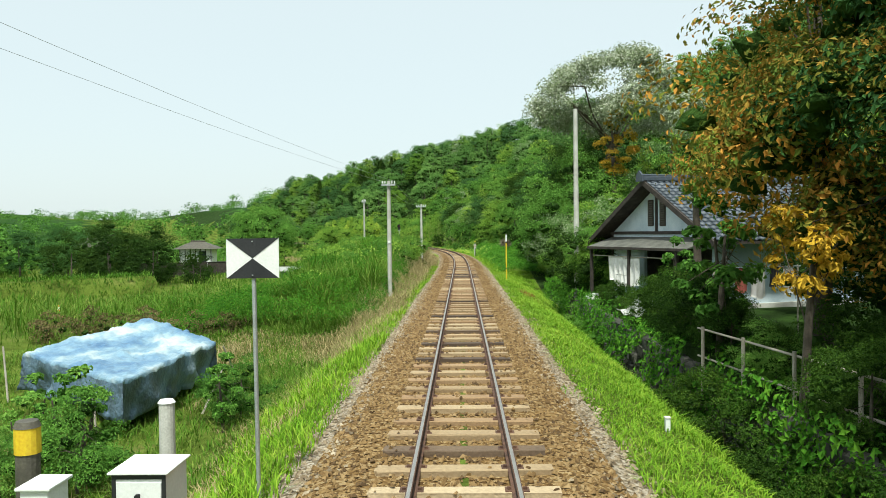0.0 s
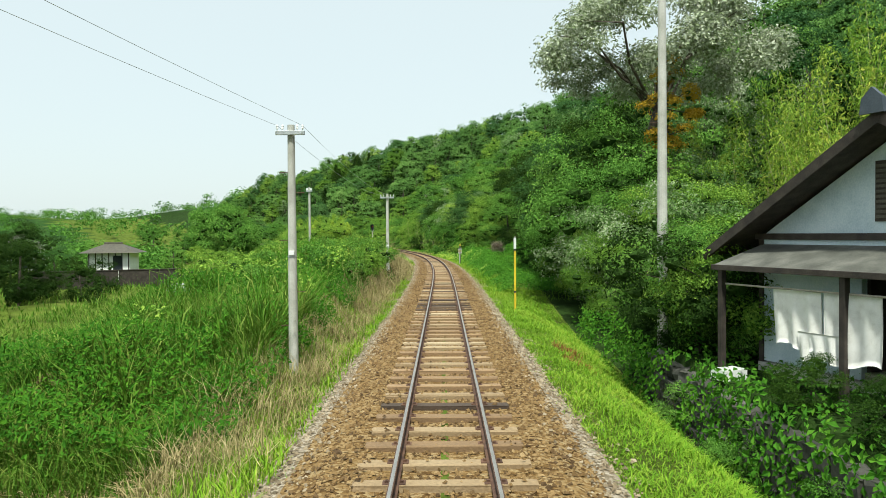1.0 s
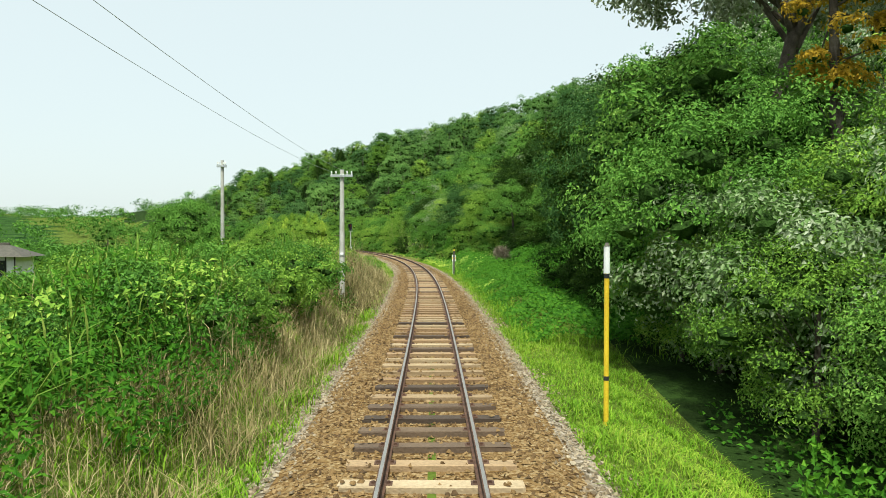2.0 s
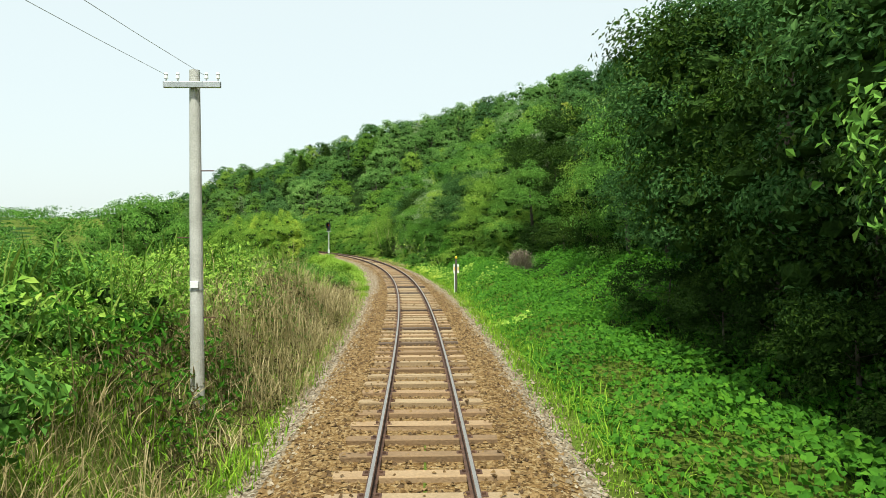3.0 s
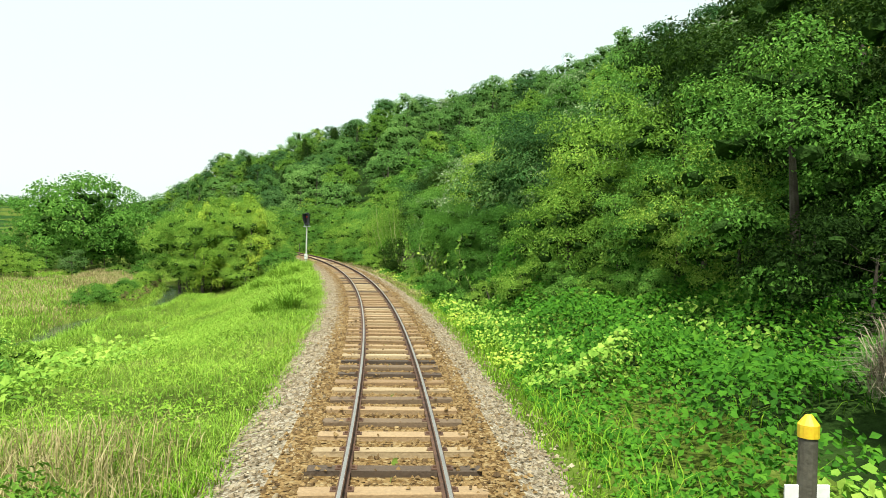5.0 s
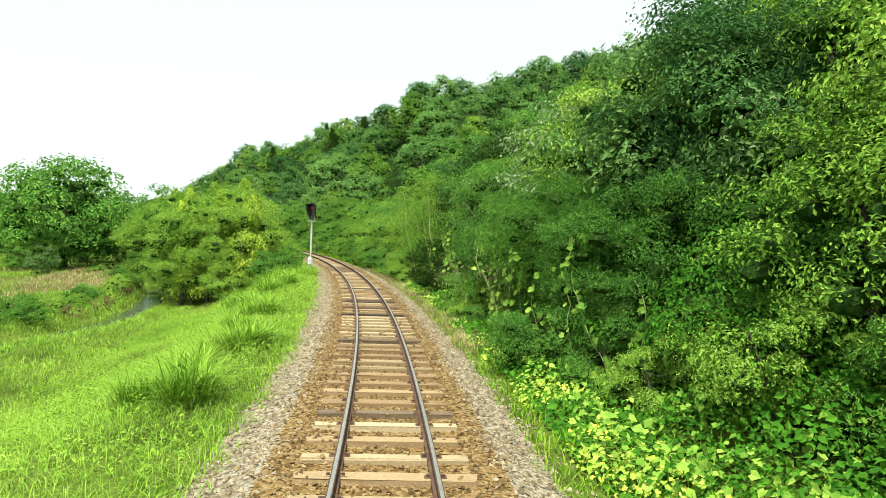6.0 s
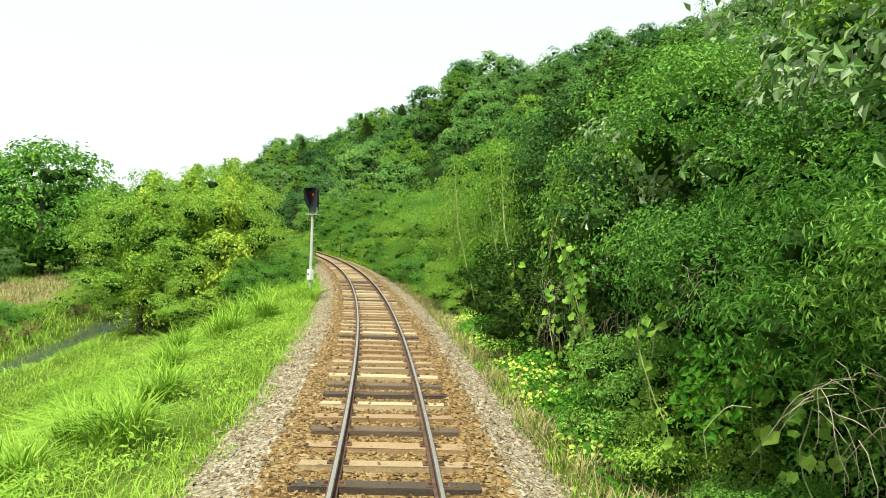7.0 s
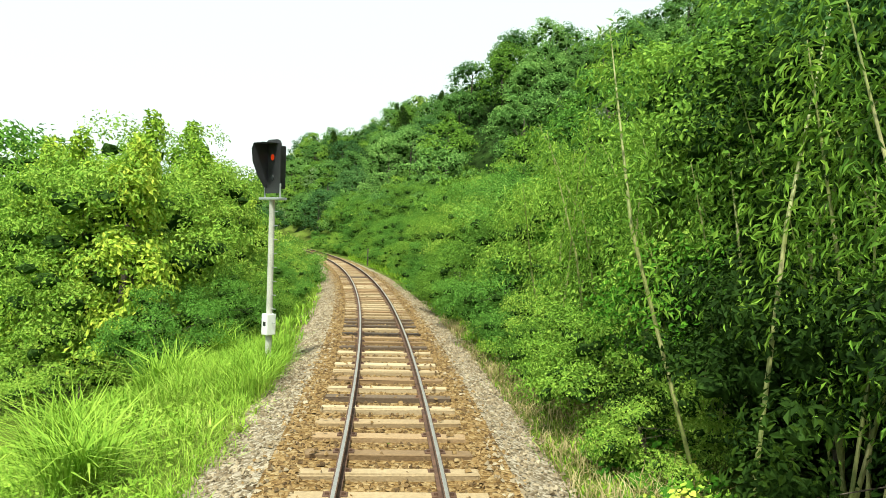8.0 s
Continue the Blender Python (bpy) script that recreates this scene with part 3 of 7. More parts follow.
# ---------------------------------------------------------------- plants of the hillside
def bamboo_kind(name, seed, height, label, n=9, spread=1.1, mat=None, size=0.26, leaves_per=260, low=0.3):
    rng = np.random.default_rng(seed)
    root = empty(name)
    got = []
    for i in range(n):
        a, q = rng.uniform(0, 6.28), rng.uniform(0.1, spread)
        foot = Vector((math.cos(a) * q, math.sin(a) * q, -0.5))
        h = height * rng.uniform(0.7, 1.05)
        lean = Vector((rng.normal(0, 0.13), rng.normal(0, 0.13), 1))
        mid, top = foot + lean * h * 0.55, foot + lean * h * 0.92 + Vector((rng.normal(0, 0.5), rng.normal(0, 0.5), 0))
        bm = rod(fresh(), foot, mid, 0.026, 0.022, 7)
        rod(bm, mid, top, 0.022, 0.006, 7)
        part("culm", bm, M_CULM, root)
        k = leaves_per
        u = rng.uniform(low, 1.0, k)[:, None]
        f0, m0, t0 = np.array(foot), np.array(mid), np.array(top)
        on = np.where(u < 0.6, f0 + (m0 - f0) * u / 0.6, m0 + (t0 - m0) * (u - 0.6) / 0.4)
        out = sphere_points(k, rng) * [1, 1, 0.35]
        got.append(leaves(on + out * rng.uniform(0.15, 0.95, (k, 1)) * (1.15 - u * 0.6), out + [0, 0, 0.6], size, 0.22, 0.6, rng))
    part("foliage", mesh_of("foliage", *joined(got), mat or M_BAMBOO), None, root)
    return tagged(root, label, "bamboo")


def full_tree(name, mat, height, rx, seed, label, clumps=46, per=150, size=0.2, category="tree", slim=0.55, limbs=9):
    return tree_kind(name, mat, height, rx, height * 0.46, clumps, per, size, seed, label, category, slim, None, limbs)


# near-black leaf colour that stands for deep shade; the cedars wear it too
M_CEDAR_AND_SHADE = leafy("cedar green and shade-dark leaves", [(0.008, 0.022, 0.004), (0.015, 0.036, 0.006), (0.025, 0.055, 0.009), (0.05, 0.09, 0.013)])
broad = [full_tree("broadleaf_tree", M_LEAF, 7.5 + i, 3.2, 20 + i, "green broadleaf tree among others on the hillside") for i in range(3)]
light = [full_tree("light_green_tree", M_VINE, 7.0 + i, 3.1, 26 + i, "light green leafy tree at the wood's edge") for i in range(2)]
darks = [full_tree("evergreen_tree", M_DARKLEAF, 8.5 + i, 3.3, 30 + i, "dark green evergreen tree on the hillside") for i in range(2)]
blossom = full_tree("blossoming_tree", M_PALELEAF, 7.0, 3.2, 40, "tree with creamy blossom among green leaves", 46, 190, 0.17)
bamboo = bamboo_kind("yellow_bamboo", 41, 9.5, "yellow-green bamboo clump on the slope", 8, 1.5, None, 0.25, 380, 0.2)
overhang = tree_kind("overhanging_thicket", M_LEAF, 4.6, 2.3, 1.5, 44, 640, 0.1, 59, "drooping narrow-leaved thicket overhanging a dark hollow", "bush", 0.2, limbs=0)
leafy_overhang = tree_kind("leafy_overhang", M_LEAF, 5.2, 2.4, 1.9, 44, 560, 0.066, 62, "green tree leaning over a dark hollow beside the track", limbs=0)
green_bamboo = bamboo_kind("bamboo_thicket", 42, 6.5, "green bamboo with slender stems beside the track", 6, 1.3, M_VINE, 0.125, 620, 0.42)
bushes = [tree_kind("bush", m, 2.6, 1.6, 1.25, 34, 360, 0.07, 50 + i, lab, "bush") for i, (m, lab) in enumerate((
    (M_VINE, "bright green bush overgrown with creeper"), (M_LEAF, "dense green bush beside the track"), (M_LEAF, "leafy green bush beside the track")))]
big_bush = [tree_kind("tall_bush", m, 4.6, 2.1, 2.2, 42, 360, 0.08, 55 + i, lab, "bush") for i, (m, lab) in enumerate((
    (M_VINE, "tall bush hung with green creeper"), (M_LEAF, "tall dark green bush")))]
M_MEADOW = leafy("long meadow grass", [(0.1, 0.2, 0.014), (0.175, 0.3, 0.025), (0.27, 0.385, 0.04), (0.39, 0.45, 0.09)], tint=(1.15, 1.18, 1.5))
M_LIME = leafy("yellow-green leaves", [(0.08, 0.18, 0.012), (0.15, 0.28, 0.018), (0.26, 0.37, 0.026), (0.44, 0.46, 0.05)], tint=WOODY)
M_WEED = leafy("ditch weeds", [(0.02, 0.055, 0.006), (0.04, 0.1, 0.01), (0.07, 0.15, 0.014), (0.13, 0.21, 0.022)], tint=(0.98, 1.32, 1.0))
thicket = full_tree("dark_evergreen", M_CEDAR_AND_SHADE, 10.5, 4.0, 58, "dense tree beside the ditch, leaves coloured dark for shade", 60, 260, 0.16, limbs=0)

front = [full_tree("edge_tree", m, 6.8 + 0.5 * i, 3.0, 110 + i, lab, 50, 370, 0.105, limbs=0) for i, (m, lab) in enumerate((
    (M_LEAF, "leafy green tree at the edge of the wood"), (M_VINE, "light green tree at the edge of the wood"), (M_DARKLEAF, "dark green tree at the edge of the wood")))]
near_trees, r = scatter(40, 190, 9.5, 29, 3.9, 1)
for s, d in near_trees:
    if (s < 75 and d < 13) or (s < 70 and 13 < d < 26):
        continue
    u = r.uniform()
    kind = broad[r.integers(3)] if u < 0.42 else light[r.integers(2)] if u < 0.6 else darks[r.integers(2)] if u < 0.85 else blossom if u < 0.93 else bamboo
    if d < 13.5:
        kind = front[int(u * (1.99 if s > 140 else 2.99))]
    elif s > 104 and kind in darks:
        kind = light[r.integers(2)]
    k, turn = r.uniform(0.85, 1.2) * (1.1 if d > 16 else 1.0), r.uniform(0, 6.28)
    if s < 93 or s > 98 or d > 13:
        plant(kind, s, d, k, turn, 0.4)
# the shady stretch close to the line; its dark leaf colour carries the shade
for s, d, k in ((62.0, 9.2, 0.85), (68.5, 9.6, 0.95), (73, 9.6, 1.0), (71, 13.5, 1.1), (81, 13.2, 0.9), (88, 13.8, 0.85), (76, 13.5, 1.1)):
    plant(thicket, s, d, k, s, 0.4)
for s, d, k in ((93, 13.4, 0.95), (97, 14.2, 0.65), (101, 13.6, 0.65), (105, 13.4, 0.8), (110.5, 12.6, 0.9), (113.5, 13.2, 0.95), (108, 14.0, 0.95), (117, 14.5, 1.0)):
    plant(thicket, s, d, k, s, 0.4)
for s, d, k, i in ((65.2, 8.9, 1.3, 2), (73, 9.4, 1.3, 2), (79, 12.2, 1.3, 0), (84.5, 13.0, 1.15, 2)):
    plant(front[i], s, d, k, s, 0.4)
# green trees hiding the tall tree's foot, and two at the shady stretch
for s, d, k, i in ((56.0, 7.6, 1.15, 0), (60.0, 8.8, 1.5, 0), (55, 12.5, 0.95, 1), (52.5, 10.5, 1.0, 1), (63, 12.0, 1.2, 0), (88, 12.3, 1.35, 0), (91.5, 13.8, 1.45, 2)):
    plant(front[i], s, d, k, s * 2, 0.4)
# pale blossoming trees behind the house and along the wood
for s, d, k in ((51.5, 8.3, 0.8), (55, 7.4, 0.75), (49, 10.2, 0.85), (53.5, 9.4, 0.95), (60.0, 9.2, 0.9), (47, 12.5, 0.8), (63.5, 9.4, 0.85), (61, 14.5, 1.1), (65.5, 12.5, 1.05), (71, 13.0, 1.1), (52, 13.5, 0.8), (131, 9.0, 1.1), (136, 9.8, 1.15), (141, 9.2, 1.05), (126, 10.5, 1.15), (147, 10.5, 1.0), (119, 10, 1.1), (122, 13, 1.2), (133, 13, 1.2), (152, 12.0, 0.95), (155, 9.4, 0.85), (128, 14, 0.9), (93, 16.5, 1.75)):
    plant(blossom, s, d, k, s * 2, 0.4)
for s, d, k in ((50, 17, 1.0), (54, 20, 1.1), (58, 17.5, 1.0), (62, 21, 1.1), (47, 22, 1.15), (66, 18, 1.0), (43, 19, 1.0), (113, 17.7, 1.1), (109.5, 17.2, 1.2), (111.5, 19.8, 1.3), (107, 19.5, 1.2), (52, 24, 1.2), (57, 23, 1.2), (46, 17.5, 0.9), (67, 23, 1.2), (40, 23, 1.1), (44, 26, 1.2), (60, 26, 1.2)):
    plant(bamboo, s, d, k, s)
for s, d, k in ((97.6, 12.4, 0.8), (99.6, 13.4, 0.9), (102, 14.4, 0.95), (96.5, 16.0, 1.0), (103, 17.2, 1.1), (100, 16.5, 1.1), (106, 16.5, 1.0)):
    plant(bamboo, s, d, k, s)
for s, d, k in ((37.0, 6.4, 0.72), (38.6, 7.2, 0.8), (35.2, 7.4, 0.55), (47, 8.0, 0.9), (44, 9.5, 1.0), (50, 7.3, 0.9), (53.5, 7.8, 1.0), (40.5, 8.5, 1.0), (56.5, 6.9, 0.8), (42, 12, 1.1), (46.5, 12, 1.1)):
    plant(big_bush[int(s) % 2], s, d, k, s)
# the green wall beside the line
# shrubs whose dark leaf colour paints in the shade of the hollows
evergreen_shrub = tree_kind("evergreen_shrub", M_CEDAR_AND_SHADE, 2.6, 1.7, 1.3, 32, 270, 0.085, 61, "shrub under overhanging trees, leaves coloured dark for shade", "bush")
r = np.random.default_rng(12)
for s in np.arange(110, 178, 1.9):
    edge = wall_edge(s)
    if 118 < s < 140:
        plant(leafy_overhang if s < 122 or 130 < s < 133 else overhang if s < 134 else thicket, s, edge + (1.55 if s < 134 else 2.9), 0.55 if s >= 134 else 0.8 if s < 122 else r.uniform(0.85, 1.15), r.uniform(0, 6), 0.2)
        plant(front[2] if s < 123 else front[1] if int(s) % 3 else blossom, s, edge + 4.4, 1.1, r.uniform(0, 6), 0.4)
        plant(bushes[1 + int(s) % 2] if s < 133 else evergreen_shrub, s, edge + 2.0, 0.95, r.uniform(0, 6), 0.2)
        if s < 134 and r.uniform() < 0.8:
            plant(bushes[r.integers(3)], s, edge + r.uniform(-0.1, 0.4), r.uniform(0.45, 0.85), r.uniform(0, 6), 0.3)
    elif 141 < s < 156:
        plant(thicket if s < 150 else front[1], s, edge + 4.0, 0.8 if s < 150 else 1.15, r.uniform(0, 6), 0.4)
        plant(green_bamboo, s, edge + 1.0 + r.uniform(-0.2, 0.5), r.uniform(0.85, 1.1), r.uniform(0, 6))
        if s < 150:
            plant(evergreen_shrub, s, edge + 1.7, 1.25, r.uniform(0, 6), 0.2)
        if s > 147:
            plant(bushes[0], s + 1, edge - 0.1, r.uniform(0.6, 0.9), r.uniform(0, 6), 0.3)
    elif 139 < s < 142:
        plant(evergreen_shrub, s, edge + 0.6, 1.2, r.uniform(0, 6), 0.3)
        plant(front[2], s, edge + 3.2, 0.9, r.uniform(0, 6), 0.4)
    else:
        plant(bushes[r.integers(3)], s, edge + r.uniform(-0.2, 0.4) - 0.4 * smooth(156, 164, s), r.uniform(0.6, 1.1), r.uniform(0, 6), 0.3)
        plant(big_bush[r.integers(2)], s + r.uniform(-0.7, 0.7), edge + 1.9 + r.uniform(-0.3, 0.6), r.uniform(0.75, 1.2), r.uniform(0, 6), 0.4)
for s, d, k in ((123.5, 8.6, 1.1), (127, 9.2, 1.15), (143.5, 8.0, 0.95), (146.5, 8.2, 1.0), (149.5, 8.6, 1.0), (152.5, 9.0, 1.0)):
    plant(front[0 if 140 < s < 145 else 2], s, d, k * (0.9 if s < 140 else 1.2), s, 0.3)
for s in np.arange(179, 214, 2.3):
    plant(big_bush[r.integers(2)], s, 5.2 + r.uniform(-0.4, 0.5), r.uniform(0.7, 1.0), r.uniform(0, 6), 0.3)
    plant(front[r.integers(2)], s, 8.5 + r.uniform(-0.6, 0.8), r.uniform(0.8, 1.1), r.uniform(0, 6), 0.4)
for s in np.arange(183, 246, 2.3):
    plant(bushes[r.integers(3)], s, 3.9 + r.uniform(-0.2, 0.4), r.uniform(0.7, 1.1), r.uniform(0, 6), 0.3)
    if s > 213:
        plant(front[r.integers(2)], s, 6.8 + r.uniform(-0.4, 0.8), r.uniform(0.8, 1.1), r.uniform(0, 6), 0.4)
for s in np.arange(84, 112, 2.6):
    kind, k = big_bush[r.integers(2)], r.uniform(0.7, 1.0)
    plant(evergreen_shrub if 90 < s < 106 else kind, s, 12.0 - 3.2 * smooth(88, 112, s) + r.uniform(-0.4, 0.6), k * (1.5 if 90 < s < 106 else 1), r.uniform(0, 6), 0.4)

# left of the line, behind the signal and along the stream
def spire(height, rx, seed, label):
    """A slender young tree clothed to the ground, with a pointed feathery top."""
    rng = np.random.default_rng(seed)
    root = empty("young_tree")
    bm = rod(fresh(), (0, 0, -0.5), (0.1, 0, height * 0.9), 0.05, 0.012, 6)
    got = []
    for i in range(44):
        u = rng.uniform(0.02, 1) ** 0.9
        w = rx * (1 - u) ** 0.65 * rng.uniform(0.35, 1.0)
        a = i * 2.4 + rng.normal(0, 0.3)
        c = np.array([math.cos(a) * w, math.sin(a) * w, 0.2 + u * height * 0.92])
        rod(bm, (0.05, 0, max(0.1, c[2] - 0.5)), c, 0.016, 0.005, 4)
        q = sphere_points(85, rng)
        q[:, 2] = np.abs(q[:, 2]) * np.where(rng.uniform(size=85) < 0.7, 1, -1)
        size = 0.3 + 0.32 * (1 - u)
        out = np.array([math.cos(a), math.sin(a), 0.7])
        got.append(leaves(c + q * size * rng.uniform(0.4, 1, (85, 1)) * [1, 1, 0.8 + u], q * 0.7 + out * 0.7, 0.17, 0.5, rng=rng))
    part("trunk", bm, M_BARK, root)
    part("crown", mesh_of("crown", *joined(got), M_YOUNG), None, root)
    return tagged(root, label, "tree")


M_YOUNG = leafy("young leaves", [(0.06, 0.14, 0.01), (0.12, 0.23, 0.014), (0.21, 0.33, 0.02), (0.36, 0.44, 0.035)], tint=WOODY)
saplings = [spire(h, 2.0, 130 + i, "slender bright green young tree by the signal") for i, h in enumerate((6.6, 7.8))]
low_bush = [tree_kind("low_bush", m, 1.5, 1.35, 0.7, 20, 190, 0.09, 140 + i, lab, "bush") for i, (m, lab) in enumerate((
    (M_VINE, "low light green bush in the rank field"), (M_LEAF, "low green bush tangled with creeper")))]
fr = np.random.default_rng(17)
for s0, s1, d0, d1, n in ((46, 68, -9, -3.6, 42), (85, 99, -13, -3.4, 40), (97, 112, -18, -9, 14), (64, 86, -16, -7.5, 14)):
    for i in range(n):
        plant(low_bush[fr.integers(2)], fr.uniform(s0, s1), fr.uniform(d0, d1), fr.uniform(0.6, 1.25), fr.uniform(0, 6), 0.15)
for s, d, kd, k in ((160, -6.5, 0, 0.8), (164, -7.2, 1, 0.85), (168, -6.5, 0, 0.9), (172, -7.5, 1, 0.95), (177, -8, 0, 1.0), (163, -8.8, 1, 0.85), (168, -9, 0, 0.95),
                    (174, -10, 1, 1.0), (182, -9.5, 0, 1.0), (180, -11, 1, 0.9), (187, -8, 0, 1.0), (193, -9, 1, 1.0), (164, -10.8, 0, 0.9), (168, -11.6, 1, 0.95), (172, -12.4, 0, 1.0), (177, -13.4, 1, 1.0), (183, -13, 0, 1.0)):
    plant(saplings[kd], s, d, k * 1.3, s * 3, 0.3)
    plant(front[1], s + 1.7, d - 0.9, k * 1.3, s * 5, 0.3)
for s, d, k in ((158, -5.2, 0.75), (161, -4.4, 0.7), (159.5, -8.0, 0.9), (165, -4.6, 0.8), (170, -4.6, 0.8)):
    plant(bushes[int(s) % 3], s, d, k * 1.2, s, 0.2)
for s, d, k in ((98, -8.5, 0.7), (101, -10.5, 0.8), (97, -12, 0.8), (104, -12.5, 0.8), (94, -9.5, 0.6), (100, -14.5, 0.9), (107, -14, 0.7), (92, -13, 0.7), (95, -16.5, 0.9), (110, -12.5, 0.6), (89, -11, 0.6), (103, -17, 0.9)):
    plant(bushes[int(s) % 2], s, d, k * 1.5, s, 0.2)
M_DEAD = leafy("dead brown leaves", [(0.05, 0.048, 0.018), (0.12, 0.095, 0.042), (0.22, 0.175, 0.08), (0.34, 0.275, 0.13)], pale=True)
dead = tree_kind("withered_shrub", M_DEAD, 1.7, 1.4, 0.8, 14, 90, 0.12, 145, "withered brown shrub at the edge of the reeds", "bush")
for s, d, k in ((11.5, -8.6, 0.8), (10.2, -8.8, 0.7), (12.6, -9.8, 0.8), (9.6, -6.6, 0.5), (31.5, -11.5, 0.8), (32.5, -13.5, 1.0), (30.8, -14.5, 0.9), (33, -16, 1.0), (30.5, -9.8, 0.6), (31.5, -17.5, 0.9)):
    plant(dead, s, d, k, s * d, 0.1)
for s, d, k, i in ((166, -3.9, 0.75, 0), (169, -3.6, 0.8, 1), (172, -3.8, 0.9, 0), (175, -3.5, 0.9, 1), (178, -3.9, 1.0, 0), (181, -3.6, 1.0, 2), (184, -4.0, 1.1, 0), (188, -4.2, 1.1, 1), (192, -4.5, 1.2, 0), (163.5, -4.3, 0.6, 2)):
    plant(bushes[i], s, d, k, s * 3, 0.2)
for s, d in ((176, -5.6), (183, -6), (190, -6.5), (171, -5.4), (196, -6)):
    plant(saplings[s % 2], s, d, 0.8, s, 0.3)
for x, y, k in ((-38.5, 85, 0.72), (-42, 83.5, 0.8), (-46, 86, 0.85), (-35.8, 87.5, 0.55), (-50, 84, 0.75), (-44, 80, 0.6), (-24, 101, 0.45), (-20, 99, 0.4)):
    s, d = off_line(np.array([float(x)]), np.array([float(y)]))
    plant(front[2] if x < -30 else front[1], float(s[0]), float(d[0]), k, x, 0.3)
round_tree = tree_kind("round_tree", M_LEAF, 12.0, 6.8, 4.6, 70, 190, 0.4, 90, "broad round-crowned tree beyond the stream", r=0.34)
plant(round_tree, 208, -27, 1.25, 0, 2.6)
for s, d, k in ((203, -24, 0.9), (205, -28, 1.0), (201, -31, 0.8), (207, -21, 0.9), (199, -19, 0.7)):
    plant(big_bush[int(s) % 2], s, d, k, s)
plant(blossom, 192, -27, 0.5)
bk = np.random.default_rng(93)
for s in np.arange(150, 198, 2.2):
    plant(low_bush[bk.integers(2)], s, float(stream_at(s)) - 2.6 - bk.uniform(0, 1.6), bk.uniform(0.5, 1.0), bk.uniform(0, 6), 0.15)
    if bk.uniform() < 0.45:
        plant(dead, s, float(stream_at(s)) - 2.0, bk.uniform(0.3, 0.6), bk.uniform(0, 6), 0.1)
for s, d, k in ((186, -31, 1.3), (189, -34, 1.5), (184, -36, 1.2)):
    plant(bushes[int(s) % 3], s, d, k, s, 0.2)
for s, d, k in ((222, -34, 1.1), (232, -26, 1.2), (215, -42, 1.0), (226, -18, 1.1), (205, -36, 0.8), (212, -15, 1.0), (203, -14, 1.0)):
    plant(broad[int(s) % 3], s, d, k * 1.15, s, 1.4)


# garden leaves coloured dark to stand for the shade under the yard trees
M_SHADE = leafy("garden leaves dark with shade", [(0.011, 0.03, 0.005), (0.022, 0.053, 0.008), (0.04, 0.085, 0.013), (0.08, 0.14, 0.022)])
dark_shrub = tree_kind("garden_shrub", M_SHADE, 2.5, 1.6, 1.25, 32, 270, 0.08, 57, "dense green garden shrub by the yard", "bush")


# ---------------------------------------------------------------- single trees by the house
def blossom_tree():
    """The tall airy tree with a pale domed crown and open dark limbs."""
    rng = np.random.default_rng(101)
    root = empty("tall_blossoming_tree")
    bm = fresh()
    rod(bm, (-2.0, -0.6, -1), (-1.2, -0.3, 3.5), 0.26, 0.2, 10)
    rod(bm, (-1.2, -0.3, 3.4), (0.3, 0.2, 7.0), 0.2, 0.15, 10)
    got = []
    for i in range(11):
        a = i * 2.4
        k1 = Vector((math.cos(a) * 1.3, math.sin(a) * 1.3, 8.3 + 0.4 * (i % 3)))
        k2 = Vector((math.cos(a + 0.35) * 2.7, math.sin(a + 0.35) * 2.7, 9.9 - 0.3 * (i % 2)))
        k3 = Vector((math.cos(a + 0.1) * 4.0, math.sin(a + 0.1) * 4.0, 9.9))
        for p0, p1, r0, r1 in (((0.3, 0.2, 6.4 + 0.1 * i), k1, 0.075, 0.055), (k1, k2, 0.055, 0.035), (k2, k3, 0.035, 0.012)):
            rod(bm, p0, p1, r0, r1, 6)
    for i in range(84):
        a, q = rng.uniform(0, 6.28), 4.75 * math.sqrt(rng.uniform(0.01, 1))
        e = np.array([math.cos(a) * q, math.sin(a) * q, 12.3 - 3.8 * (q / 4.75) ** 2.2 + rng.uniform(-0.9, 0.2)])
        n = 360
        q3 = sphere_points(n, rng)
        got.append(leaves(e + q3 * rng.uniform(0.2, 1.0, (n, 1)) * [1.0, 1.0, 0.55], q3 * 0.7 + [0, 0, 0.7], 0.17, 0.5, rng=rng))
    for i in range(22):
        a, q = rng.uniform(0, 6.28), rng.uniform(0.3, 3.6)
        e = np.array([math.cos(a) * q, math.sin(a) * q, rng.uniform(7.6, 9.6)])
        q3 = sphere_points(230, rng)
        got.append(leaves(e + q3 * rng.uniform(0.2, 1.0, (230, 1)) * [1.0, 1.0, 0.6], q3 * 0.7 + [0, 0, 0.7], 0.17, 0.5, rng=rng))
    part("trunk", bm, M_BARK, root)
    part("crown", mesh_of("crown", *joined(got), M_BLOOM), None, root)
    return tagged(root, "tall domed tree whitened by blossom, dark limbs showing", "tree")


